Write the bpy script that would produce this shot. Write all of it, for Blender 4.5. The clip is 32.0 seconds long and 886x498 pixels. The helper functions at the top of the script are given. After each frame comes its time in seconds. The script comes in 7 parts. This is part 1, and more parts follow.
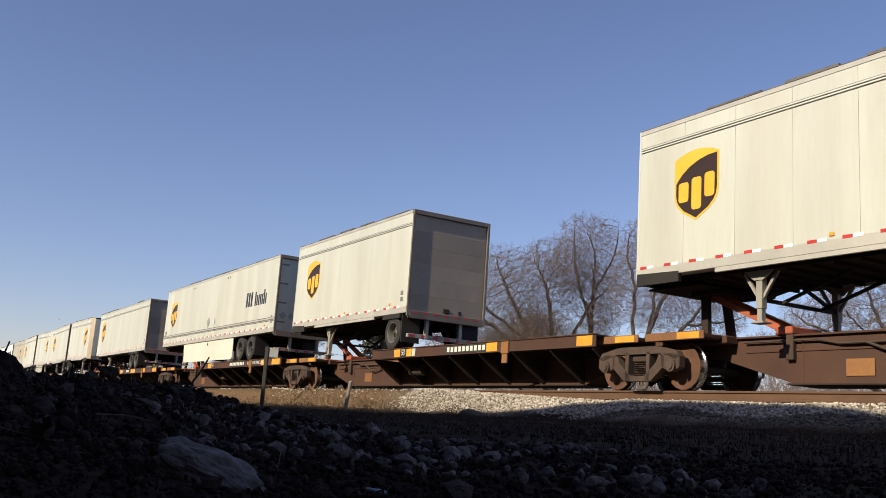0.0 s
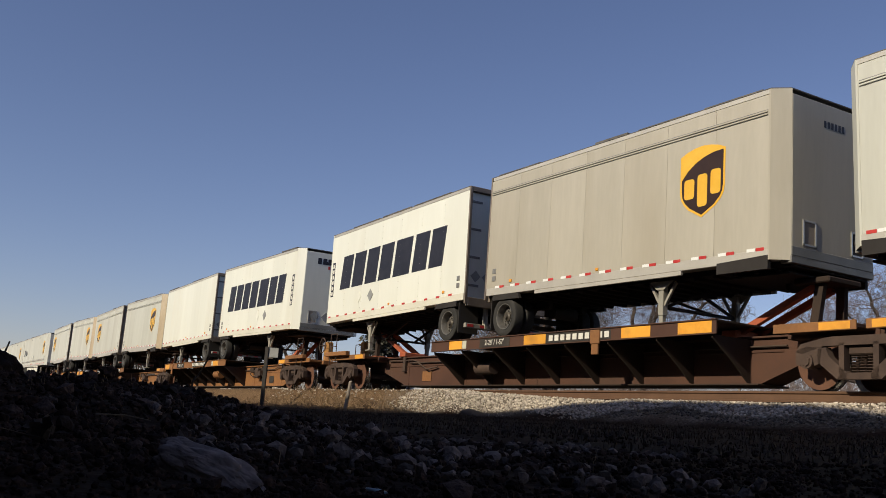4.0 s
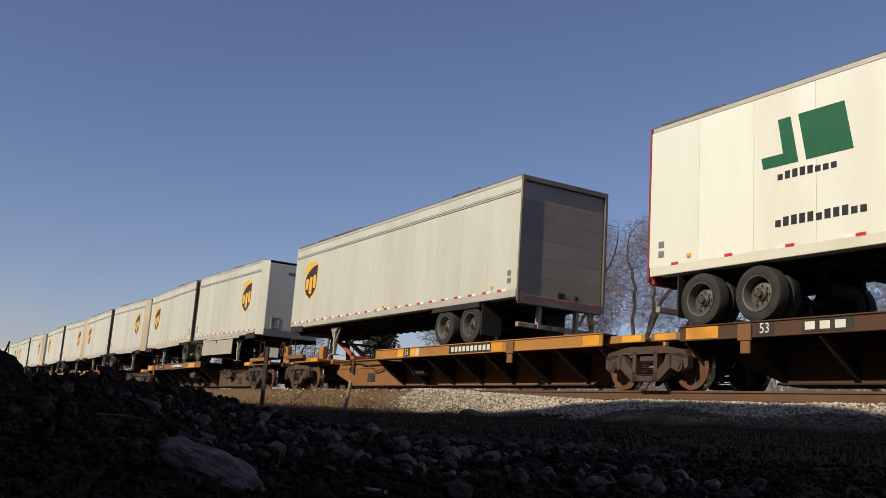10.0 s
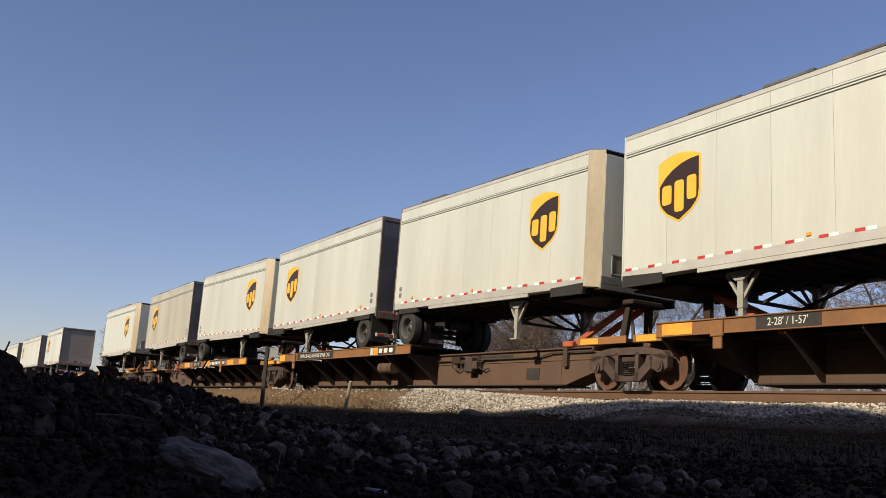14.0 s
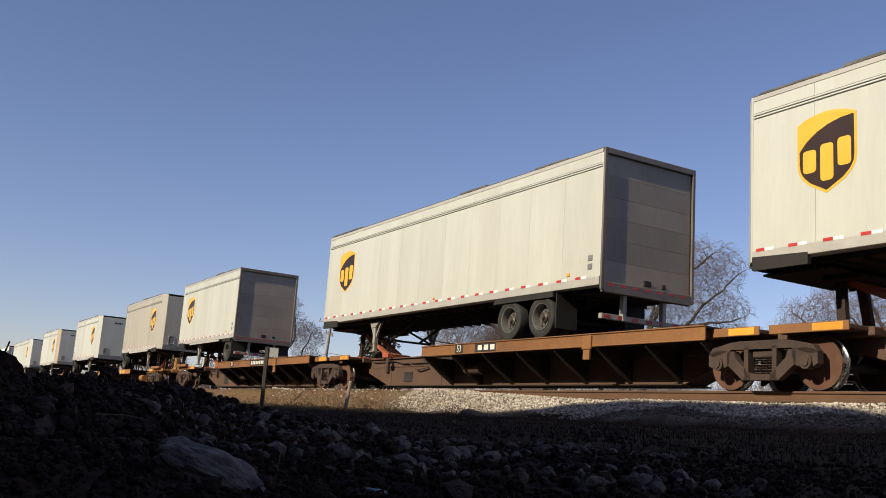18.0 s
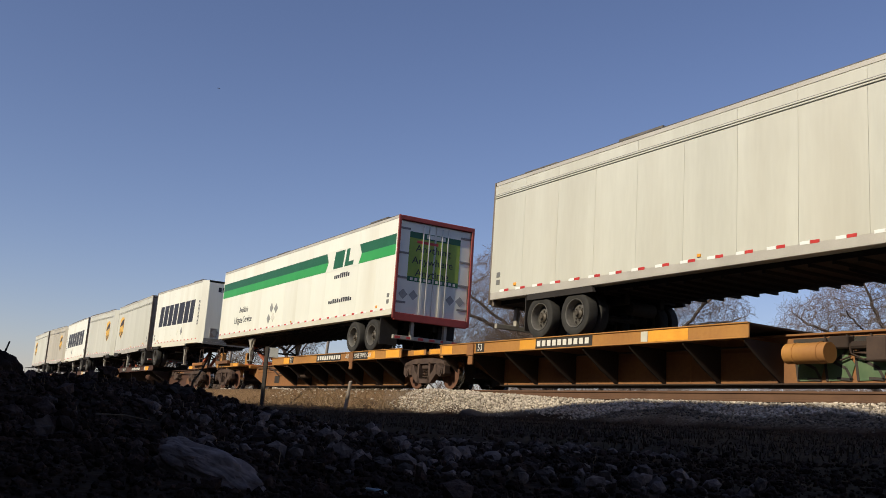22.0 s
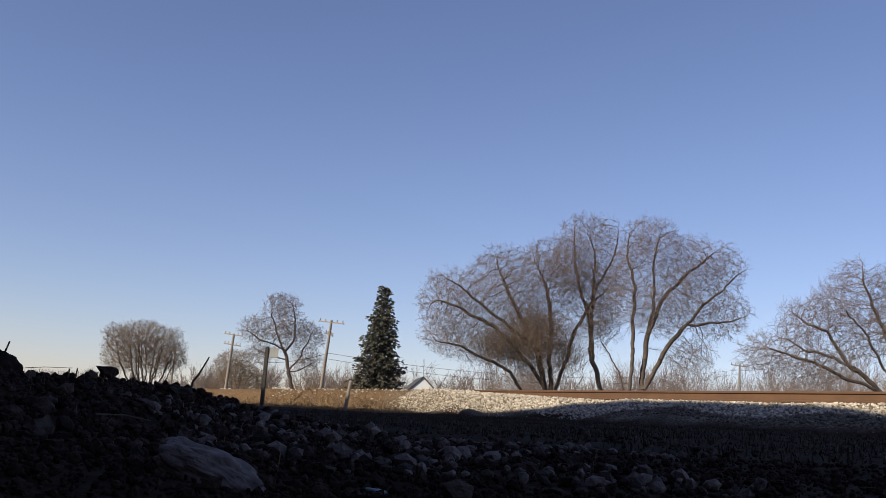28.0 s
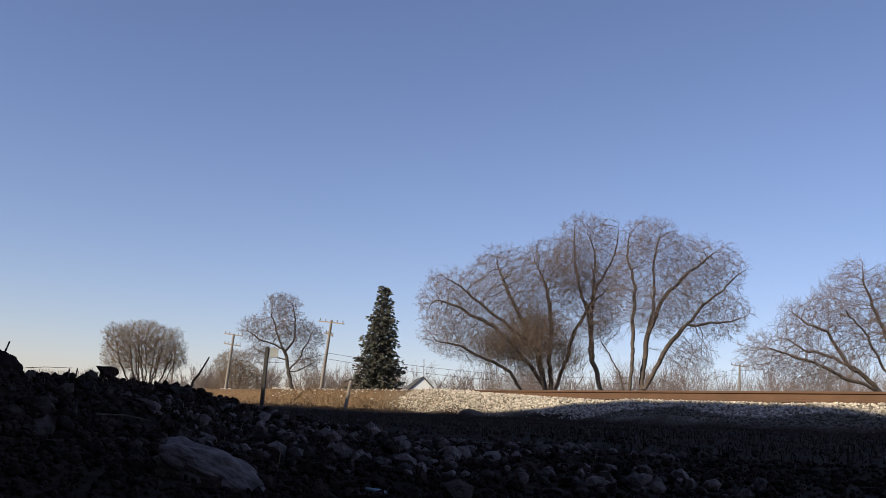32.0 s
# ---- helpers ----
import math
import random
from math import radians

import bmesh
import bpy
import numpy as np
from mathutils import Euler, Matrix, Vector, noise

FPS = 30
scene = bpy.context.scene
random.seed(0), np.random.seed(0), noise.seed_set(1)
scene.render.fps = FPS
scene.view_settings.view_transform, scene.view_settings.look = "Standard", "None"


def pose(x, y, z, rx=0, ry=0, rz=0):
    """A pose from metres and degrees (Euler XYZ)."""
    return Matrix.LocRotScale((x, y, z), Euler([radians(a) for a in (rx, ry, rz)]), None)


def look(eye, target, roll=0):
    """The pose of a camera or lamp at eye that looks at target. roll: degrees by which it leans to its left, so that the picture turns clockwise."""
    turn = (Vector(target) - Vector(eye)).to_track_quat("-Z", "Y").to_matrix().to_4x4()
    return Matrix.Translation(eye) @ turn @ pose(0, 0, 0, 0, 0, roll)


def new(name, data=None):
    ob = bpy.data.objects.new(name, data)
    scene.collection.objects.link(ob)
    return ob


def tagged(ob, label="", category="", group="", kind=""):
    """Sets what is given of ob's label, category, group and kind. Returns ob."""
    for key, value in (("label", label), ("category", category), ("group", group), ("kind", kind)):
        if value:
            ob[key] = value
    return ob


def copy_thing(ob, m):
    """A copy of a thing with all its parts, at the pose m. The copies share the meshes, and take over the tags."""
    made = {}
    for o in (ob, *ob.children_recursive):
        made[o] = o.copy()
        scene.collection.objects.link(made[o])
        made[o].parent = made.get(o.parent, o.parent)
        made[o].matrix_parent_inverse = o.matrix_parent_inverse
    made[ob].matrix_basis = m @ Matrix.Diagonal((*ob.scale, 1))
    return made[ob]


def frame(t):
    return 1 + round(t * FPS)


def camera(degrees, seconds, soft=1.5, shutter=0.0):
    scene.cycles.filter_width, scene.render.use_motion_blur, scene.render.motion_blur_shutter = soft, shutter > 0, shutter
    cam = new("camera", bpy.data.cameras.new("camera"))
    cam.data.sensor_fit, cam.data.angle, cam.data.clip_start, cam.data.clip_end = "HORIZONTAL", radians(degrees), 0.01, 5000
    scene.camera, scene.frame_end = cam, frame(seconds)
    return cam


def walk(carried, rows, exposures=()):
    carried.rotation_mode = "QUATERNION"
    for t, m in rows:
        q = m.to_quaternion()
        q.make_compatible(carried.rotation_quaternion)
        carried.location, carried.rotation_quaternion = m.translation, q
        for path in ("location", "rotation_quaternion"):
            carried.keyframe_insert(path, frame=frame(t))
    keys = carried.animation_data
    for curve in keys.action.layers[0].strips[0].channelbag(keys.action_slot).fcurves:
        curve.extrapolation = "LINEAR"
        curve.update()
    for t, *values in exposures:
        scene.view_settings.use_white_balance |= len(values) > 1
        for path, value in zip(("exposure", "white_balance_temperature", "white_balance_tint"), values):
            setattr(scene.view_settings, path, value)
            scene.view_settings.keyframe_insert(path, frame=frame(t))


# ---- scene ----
# World: x along the track (the train runs towards +x), y away from the camera, z = 0 at the rail tops.
cam = camera(51.2, 32.0, soft=0.55)
YAW, PITCH, ROLL = radians(-59.82), radians(10.83), 3.96
EYE = Vector((0.0, 0.0, -0.934))
AIM = EYE + Vector((math.sin(YAW) * math.cos(PITCH), math.cos(YAW) * math.cos(PITCH), math.sin(PITCH)))
VIEW = look(EYE, AIM, ROLL)
walk(cam, [(0.0, VIEW), (32.0, VIEW)], exposures=[(0.0, 0.20), (1.0, -0.04), (2.0, 0.0), (5.0, -0.30), (6.0, -0.13), (7.0, -0.02), (8.0, -0.10), (9.0, -0.18), (10.0, -0.25), (11.0, 0.03), (13.0, 0.05), (16.0, 0.13), (17.0, 0.17), (17.6, 0.0), (18.0, 0.07), (19.0, 0.23), (20.0, 0.24), (21.0, 0.09), (22.0, -0.10), (23.0, -0.34), (24.0, -0.10), (25.0, 0.0), (28.0, 0.21), (32.0, 0.22)])

# ---------------------------------------------------------------- sky and sun
SUN_WAY = Vector((0.11, -1.0, 0.62)).normalized()
world = bpy.data.worlds.new("sky")
scene.world = world
world.use_nodes = True
wn = world.node_tree
sky = wn.nodes.new("ShaderNodeTexSky")
sky.sky_type, sky.sun_disc = "NISHITA", False
sky.sun_elevation = math.asin(SUN_WAY.z)
sky.sun_rotation = math.atan2(SUN_WAY.x, SUN_WAY.y)
sky.air_density, sky.dust_density, sky.ozone_density = 1.0, 0.35, 2.6
wn.nodes["Background"].inputs["Strength"].default_value = 0.10
haze = wn.nodes.new("ShaderNodeMixRGB")
haze.blend_type = "MULTIPLY"
haze.inputs[0].default_value, haze.inputs[2].default_value = 1.0, (1.075, 0.955, 1.085, 1)
wn.links.new(sky.outputs[0], haze.inputs[1])
wn.links.new(haze.outputs[0], wn.nodes["Background"].inputs["Color"])
sun = new("sun", bpy.data.lights.new("sun", "SUN"))
sun.data.energy, sun.data.angle, sun.data.color = 5.0, radians(0.6), (1.0, 0.90, 0.69)
sun.matrix_world = look(SUN_WAY * 60, (0, 0, 0))

# ---------------------------------------------------------------- materials
MATS = {}


def surf(name, a, b=None, rough=0.6, metal=0.0, coarse=1.2, fine=18.0, mix=0.5, bump=0.15, stretch=(1, 1, 1), vary=0.0, grime=None, grime_amount=0.4, depth=0.01):
    """Two-scale noise between colours a and b, with relief, and a third colour of grime in larger patches."""
    if name in MATS:
        return MATS[name]
    m = bpy.data.materials.new(name)
    m.use_nodes = True
    t = m.node_tree
    out = t.nodes["Principled BSDF"]
    co = t.nodes.new("ShaderNodeTexCoord")
    mp = t.nodes.new("ShaderNodeMapping")
    mp.inputs["Scale"].default_value = stretch
    t.links.new(co.outputs["Object"], mp.inputs["Vector"])
    info = t.nodes.new("ShaderNodeObjectInfo")
    off = t.nodes.new("ShaderNodeVectorMath")
    off.operation = "SCALE"
    off.inputs[0].default_value = (37.0, 11.0, 23.0)
    t.links.new(info.outputs["Random"], off.inputs["Scale"])
    t.links.new(off.outputs[0], mp.inputs["Location"])
    n1, n2 = t.nodes.new("ShaderNodeTexNoise"), t.nodes.new("ShaderNodeTexNoise")
    n1.inputs["Scale"].default_value, n2.inputs["Scale"].default_value = coarse, fine
    n1.inputs["Detail"].default_value, n2.inputs["Detail"].default_value = 4.0, 6.0
    for n in (n1, n2):
        t.links.new(mp.outputs[0], n.inputs["Vector"])
    add = t.nodes.new("ShaderNodeMath")
    add.operation = "MULTIPLY_ADD"
    add.inputs[1].default_value = 0.45
    t.links.new(n2.outputs["Fac"], add.inputs[0])
    t.links.new(n1.outputs["Fac"], add.inputs[2])
    ramp = t.nodes.new("ShaderNodeMapRange")
    ramp.inputs["From Min"].default_value, ramp.inputs["From Max"].default_value = 0.72 - 0.32 * mix, 0.72 + 0.32 * mix
    t.links.new(add.outputs[0], ramp.inputs["Value"])
    mx = t.nodes.new("ShaderNodeMixRGB")
    mx.inputs[1].default_value, mx.inputs[2].default_value = (*a, 1), (*(b or a), 1)
    t.links.new(ramp.outputs[0], mx.inputs[0])
    last = mx.outputs[0]
    if grime:
        n3 = t.nodes.new("ShaderNodeTexNoise")
        n3.inputs["Scale"].default_value, n3.inputs["Detail"].default_value = coarse * 0.55, 5.0
        t.links.new(mp.outputs[0], n3.inputs["Vector"])
        r3 = t.nodes.new("ShaderNodeMapRange")
        r3.inputs["From Min"].default_value, r3.inputs["From Max"].default_value = 0.52, 0.72
        r3.inputs["To Max"].default_value = grime_amount
        t.links.new(n3.outputs["Fac"], r3.inputs["Value"])
        m3 = t.nodes.new("ShaderNodeMixRGB")
        m3.inputs[2].default_value = (*grime, 1)
        t.links.new(r3.outputs[0], m3.inputs[0])
        t.links.new(last, m3.inputs[1])
        last = m3.outputs[0]
    if vary:
        hs = t.nodes.new("ShaderNodeHueSaturation")
        vr = t.nodes.new("ShaderNodeMapRange")
        vr.inputs["To Min"].default_value, vr.inputs["To Max"].default_value = 1 - vary, 1 + vary
        t.links.new(info.outputs["Random"], vr.inputs["Value"])
        t.links.new(vr.outputs[0], hs.inputs["Value"])
        t.links.new(last, hs.inputs["Color"])
        last = hs.outputs[0]
    t.links.new(last, out.inputs["Base Color"])
    rr = t.nodes.new("ShaderNodeMapRange")
    rr.inputs["To Min"].default_value, rr.inputs["To Max"].default_value = max(rough - 0.12, 0.02), min(rough + 0.12, 1)
    t.links.new(n2.outputs["Fac"], rr.inputs["Value"])
    t.links.new(rr.outputs[0], out.inputs["Roughness"])
    out.inputs["Metallic"].default_value = metal
    if bump:
        bp = t.nodes.new("ShaderNodeBump")
        bp.inputs["Strength"].default_value, bp.inputs["Distance"].default_value = bump, depth
        t.links.new(add.outputs[0], bp.inputs["Height"])
        t.links.new(bp.outputs[0], out.inputs["Normal"])
    MATS[name] = m
    return m


PANEL_GREY = surf("panel_grey_paint", (0.490, 0.482, 0.415), (0.605, 0.60, 0.525), 0.58, 0, 0.8, 9, 0.9, 0.05, (1.6, 1.6, 0.22), 0.03, (0.42, 0.38, 0.30), 0.34)
PANEL_TAN = surf("panel_dust_and_shade_paint", (0.38, 0.345, 0.275), (0.49, 0.45, 0.37), 0.6, 0, 0.8, 9, 0.9, 0.05, (1.6, 1.6, 0.25), 0.05, (0.33, 0.28, 0.2), 0.45)
PANEL_WHITE = surf("panel_white_paint", (0.755, 0.755, 0.665), (0.83, 0.83, 0.74), 0.55, 0, 0.8, 9, 0.9, 0.04, (1.6, 1.6, 0.25), 0.03, (0.58, 0.52, 0.40), 0.35)
SKIRT = surf("skirt_paint", (0.66, 0.63, 0.52), (0.74, 0.71, 0.60), 0.5, 0, 1.0, 9, 0.8, 0.05, (1, 1, 0.4), 0.04, (0.5, 0.45, 0.34), 0.3)
ALU = surf("brushed_aluminium", (0.50, 0.49, 0.46), (0.62, 0.60, 0.56), 0.38, 0.75, 2, 40, 0.8, 0.05)
ALU_DULL = surf("dull_aluminium_rail", (0.46, 0.43, 0.38), (0.58, 0.545, 0.48), 0.5, 0.2, 2, 40, 0.8, 0.08, vary=0.06)
CORNER = surf("stainless_corner", (0.44, 0.34, 0.22), (0.60, 0.49, 0.35), 0.42, 0.3, 1.5, 20, 0.8, 0.03, (1, 1, 0.3))
ROOF = surf("roof_sheet", (0.075, 0.068, 0.062), (0.17, 0.155, 0.14), 0.6, 0.1, 2, 25, 0.7, 0.1)
MOULD = surf("grey_moulding", (0.20, 0.20, 0.19), (0.28, 0.27, 0.25), 0.5, 0.3, 2, 30, 0.7, 0.05)
DOOR = surf("dusty_door_sheet", (0.29, 0.235, 0.185), (0.39, 0.32, 0.255), 0.6, 0.1, 0.7, 8, 0.9, 0.05, (1.2, 1.2, 0.6), 0.1, (0.27, 0.24, 0.2), 0.5)
FRAME_DARK = surf("dark_door_frame", (0.14, 0.112, 0.090), (0.24, 0.195, 0.16), 0.5, 0.2, 2, 30, 0.8, 0.06)
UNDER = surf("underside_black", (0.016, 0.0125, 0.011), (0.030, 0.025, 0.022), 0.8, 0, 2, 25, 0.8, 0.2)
RUBBER = surf("tyre_rubber", (0.016, 0.015, 0.014), (0.040, 0.037, 0.033), 0.85, 0, 4, 40, 0.8, 0.3)
RIM = surf("wheel_rim", (0.085, 0.078, 0.070), (0.20, 0.188, 0.17), 0.5, 0.3, 4, 30, 0.8, 0.1, vary=0.15)
HUB = surf("greasy_hub", (0.05, 0.042, 0.034), (0.12, 0.098, 0.075), 0.6, 0.3, 8, 40, 0.8, 0.1)
LEG = surf("galvanised_leg", (0.30, 0.28, 0.24), (0.42, 0.39, 0.33), 0.6, 0.2, 3, 30, 0.8, 0.1)
TAPE_RED = surf("red_reflective_tape", (0.45, 0.03, 0.03), (0.6, 0.06, 0.05), 0.4, 0, 5, 40, 0.8, 0)
TAPE_WHITE = surf("white_reflective_tape", (0.8, 0.8, 0.78), (0.88, 0.88, 0.85), 0.4, 0, 5, 40, 0.8, 0)
AMBER = surf("amber_marker", (0.75, 0.30, 0.03), (0.85, 0.40, 0.05), 0.4, 0, 5, 40, 0.8, 0)
BROWN = surf("emblem_brown", (0.030, 0.014, 0.008), (0.045, 0.022, 0.012), 0.4, 0, 2, 20, 0.8, 0)
GOLD = surf("emblem_gold", (0.78, 0.42, 0.03), (0.86, 0.50, 0.06), 0.4, 0, 2, 20, 0.8, 0)
INK = surf("dark_lettering", (0.012, 0.012, 0.02), (0.03, 0.03, 0.04), 0.5, 0, 4, 30, 0.8, 0)
GREEN = surf("green_stripe_paint", (0.03, 0.30, 0.07), (0.045, 0.36, 0.09), 0.45, 0, 2, 20, 0.8, 0)
GREEN_DARK = surf("dark_green_paint", (0.012, 0.10, 0.045), (0.02, 0.13, 0.06), 0.45, 0, 2, 20, 0.8, 0)
LIME = surf("lime_green_print", (0.20, 0.33, 0.04), (0.36, 0.45, 0.07), 0.5, 0, 1.2, 6, 1.0, 0)
RED_PAINT = surf("red_frame_paint", (0.22, 0.030, 0.024), (0.32, 0.05, 0.04), 0.5, 0, 2, 20, 0.8, 0.05)
PLACARD = surf("grey_placard", (0.28, 0.28, 0.27), (0.4, 0.4, 0.38), 0.5, 0.2, 3, 20, 0.8, 0.02)
CAR_BROWN = surf("car_brown_paint", (0.052, 0.022, 0.014), (0.095, 0.040, 0.022), 0.75, 0, 0.9, 14, 0.9, 0.2, (1, 1, 1), 0.06, (0.065, 0.036, 0.024), 0.7)
CAR_ORANGE = surf("car_weathered_orange", (0.32, 0.140, 0.042), (0.19, 0.084, 0.034), 0.7, 0, 0.8, 14, 0.9, 0.2, (1, 1, 1), 0.06, (0.12, 0.055, 0.03), 0.75)
CAR_YELLOW = surf("car_faded_yellow", (0.47, 0.225, 0.050), (0.34, 0.150, 0.042), 0.65, 0, 0.8, 14, 0.9, 0.15, (1, 1, 1), 0.05, (0.20, 0.085, 0.036), 0.6)
CAR_RUST = surf("car_grey_brown", (0.080, 0.044, 0.028), (0.13, 0.070, 0.044), 0.8, 0, 0.9, 14, 0.9, 0.2, (1, 1, 1), 0.06, (0.075, 0.05, 0.035), 0.6)
# near-black brown; on trays and gussets it paints in the shade below
UNDERFRAME = surf("dark_underframe", (0.022, 0.013, 0.009), (0.045, 0.025, 0.016), 0.85, 0, 1.5, 16, 0.9, 0.2)
PATCH = surf("orange_reflector", (0.72, 0.30, 0.03), (0.82, 0.40, 0.05), 0.5, 0, 3, 25, 0.8, 0.02, vary=0.12, grime=(0.32, 0.15, 0.05), grime_amount=0.5)
PLATE_BLACK = surf("black_marking_panel", (0.020, 0.017, 0.015), (0.05, 0.04, 0.032), 0.7, 0, 3, 25, 0.8, 0.05)
PAINT_WHITE = surf("stencil_white", (0.62, 0.59, 0.52), (0.76, 0.73, 0.66), 0.6, 0, 6, 40, 0.8, 0)
STRUT_RED = surf("red_hitch_paint", (0.34, 0.075, 0.035), (0.45, 0.12, 0.05), 0.65, 0, 3, 25, 0.8, 0.1, grime=(0.12, 0.05, 0.03), grime_amount=0.6)
TRUCK_IRON = surf("truck_cast_iron", (0.045, 0.028, 0.022), (0.095, 0.060, 0.044), 0.85, 0.1, 3, 25, 0.9, 0.3, vary=0.12)
WHEEL_RUST = surf("wheel_rust", (0.085, 0.038, 0.023), (0.15, 0.068, 0.040), 0.85, 0.1, 3, 25, 0.9, 0.2, vary=0.12)
TREAD = surf("polished_tread", (0.55, 0.54, 0.52), (0.68, 0.67, 0.65), 0.22, 1.0, 5, 40, 0.8, 0)
RAIL_SIDE = surf("rail_rust", (0.10, 0.052, 0.030), (0.16, 0.085, 0.048), 0.8, 0.2, 3, 30, 0.9, 0.2)
BALLAST = surf("pale_limestone", (0.36, 0.308, 0.25), (0.55, 0.478, 0.395), 0.9, 0, 14, 60, 1.0, 0.3, vary=0.1)
# unseen stone between the rails, darkened to cut light bounced under the cars
BALLAST_LOW_BOUNCE = surf("low_bounce_track_stone", (0.060, 0.047, 0.036), (0.14, 0.112, 0.088), 0.9, 0, 14, 60, 1.0, 0.3)
# darker copy of the limestone: shade put into the colour
BALLAST_SHADE = surf("shade_toned_limestone", (0.085, 0.068, 0.052), (0.20, 0.165, 0.13), 0.9, 0, 14, 60, 1.0, 0.3)
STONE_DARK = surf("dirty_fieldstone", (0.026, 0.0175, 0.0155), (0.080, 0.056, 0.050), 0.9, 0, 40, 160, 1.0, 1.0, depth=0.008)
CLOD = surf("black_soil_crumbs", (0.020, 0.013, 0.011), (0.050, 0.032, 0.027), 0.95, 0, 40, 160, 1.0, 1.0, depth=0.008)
ROCK_PALE = surf("pale_rock", (0.14, 0.110, 0.102), (0.30, 0.245, 0.23), 0.85, 0, 22, 110, 0.9, 0.7, grime=(0.04, 0.030, 0.026), grime_amount=0.95, depth=0.006)
FIELD_STONE = surf("dull_field_stone", (0.035, 0.027, 0.024), (0.085, 0.068, 0.062), 0.9, 0, 40, 160, 1.0, 0.8, vary=0.3, depth=0.006)
GREY_STONE = surf("broken_grey_stone", (0.075, 0.058, 0.055), (0.20, 0.162, 0.152), 0.9, 0, 40, 160, 1.0, 0.8, depth=0.006)
BARK = surf("grey_bark", (0.058, 0.042, 0.033), (0.12, 0.090, 0.070), 0.9, 0, 3, 25, 0.9, 0.3)
TWIG = surf("twig_bark", (0.135, 0.098, 0.086), (0.225, 0.172, 0.150), 0.9, 0, 1.5, 15, 0.9, 0)
TWIG_WARM = surf("willow_twig_bark", (0.15, 0.100, 0.062), (0.24, 0.168, 0.108), 0.9, 0, 1.5, 15, 0.9, 0)
NEEDLE = surf("spruce_needles", (0.050, 0.047, 0.033), (0.095, 0.090, 0.064), 0.8, 0, 2, 15, 0.9, 0)
POLE_WOOD = surf("weathered_pole", (0.20, 0.165, 0.135), (0.31, 0.26, 0.215), 0.85, 0, 2, 30, 0.9, 0.2, (1, 1, 0.15))
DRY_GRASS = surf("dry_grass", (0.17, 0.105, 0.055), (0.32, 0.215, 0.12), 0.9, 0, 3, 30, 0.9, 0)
# dark copy of the dry grass, with the shade in its colour
GRASS_SHADE = surf("shade_dark_grass", (0.026, 0.016, 0.011), (0.060, 0.039, 0.027), 0.95, 0, 3, 30, 0.9, 0)
WOOD_DARK = surf("dark_wood", (0.05, 0.035, 0.025), (0.11, 0.08, 0.055), 0.85, 0, 4, 30, 0.9, 0.2)
HOUSE_WHITE = surf("white_siding", (0.72, 0.72, 0.70), (0.8, 0.8, 0.78), 0.6, 0, 1, 12, 0.8, 0.05)
SHINGLE = surf("dark_shingles", (0.035, 0.034, 0.036), (0.08, 0.075, 0.075), 0.9, 0, 2, 25, 0.9, 0.2)
CASTER_SHEET = surf("caster_grey", (0.10, 0.085, 0.07), (0.16, 0.14, 0.115), 0.6, 0.1, 0.6, 6, 0.9, 0.05)
TAG_GREEN = surf("green_spray_paint", (0.055, 0.105, 0.050), (0.12, 0.17, 0.085), 0.6, 0, 1.4, 10, 0.9, 0.03)
TAG_PALE = surf("pale_spray_paint", (0.52, 0.50, 0.40), (0.62, 0.60, 0.50), 0.6, 0, 3, 20, 0.9, 0)
LEAF_DARK = surf("dead_leaf", (0.030, 0.017, 0.010), (0.07, 0.04, 0.022), 0.8, 0, 30, 120, 0.9, 0.2)
LITTER = surf("pale_blue_plastic", (0.22, 0.30, 0.37), (0.30, 0.39, 0.45), 0.4, 0, 10, 60, 0.8, 0.05)
FEATHER = surf("dark_feathers", (0.02, 0.02, 0.022), (0.05, 0.05, 0.05), 0.7, 0, 8, 40, 0.8, 0)

for sheen in (PANEL_GREY, PANEL_TAN, PANEL_WHITE):
    sheen.node_tree.nodes["Principled BSDF"].inputs["Specular IOR Level"].default_value = 1.0
for dull in (STONE_DARK, CLOD, ROCK_PALE, FIELD_STONE, GREY_STONE):
    dull.node_tree.nodes["Principled BSDF"].inputs["Specular IOR Level"].default_value = 0.06

# ground: dark soil, with pale crushed stone where the bed of the track lies
GROUND = bpy.data.materials.new("soil_and_track_bed")
GROUND.use_nodes = True
gt = GROUND.node_tree
g_out = gt.nodes["Principled BSDF"]
g_co = gt.nodes.new("ShaderNodeTexCoord")
g_sep = gt.nodes.new("ShaderNodeSeparateXYZ")
gt.links.new(g_co.outputs["Object"], g_sep.inputs[0])
g_noise, g_fine, g_vor = gt.nodes.new("ShaderNodeTexNoise"), gt.nodes.new("ShaderNodeTexNoise"), gt.nodes.new("ShaderNodeTexVoronoi")
g_noise.inputs["Scale"].default_value, g_fine.inputs["Scale"].default_value, g_vor.inputs["Scale"].default_value = 0.9, 22.0, 20.0
for node in (g_noise, g_fine, g_vor):
    gt.links.new(g_co.outputs["Object"], node.inputs["Vector"])


def g_ramp(source, lo, hi):
    r = gt.nodes.new("ShaderNodeMapRange")
    r.inputs["From Min"].default_value, r.inputs["From Max"].default_value = lo, hi
    gt.links.new(source, r.inputs["Value"])
    return r.outputs[0]


def g_mix(fac, a, b):
    m = gt.nodes.new("ShaderNodeMixRGB")
    for slot, value in ((0, fac), (1, a), (2, b)):
        if isinstance(value, tuple):
            m.inputs[slot].default_value = (*value, 1)
        else:
            gt.links.new(value, m.inputs[slot])
    return m.outputs[0]


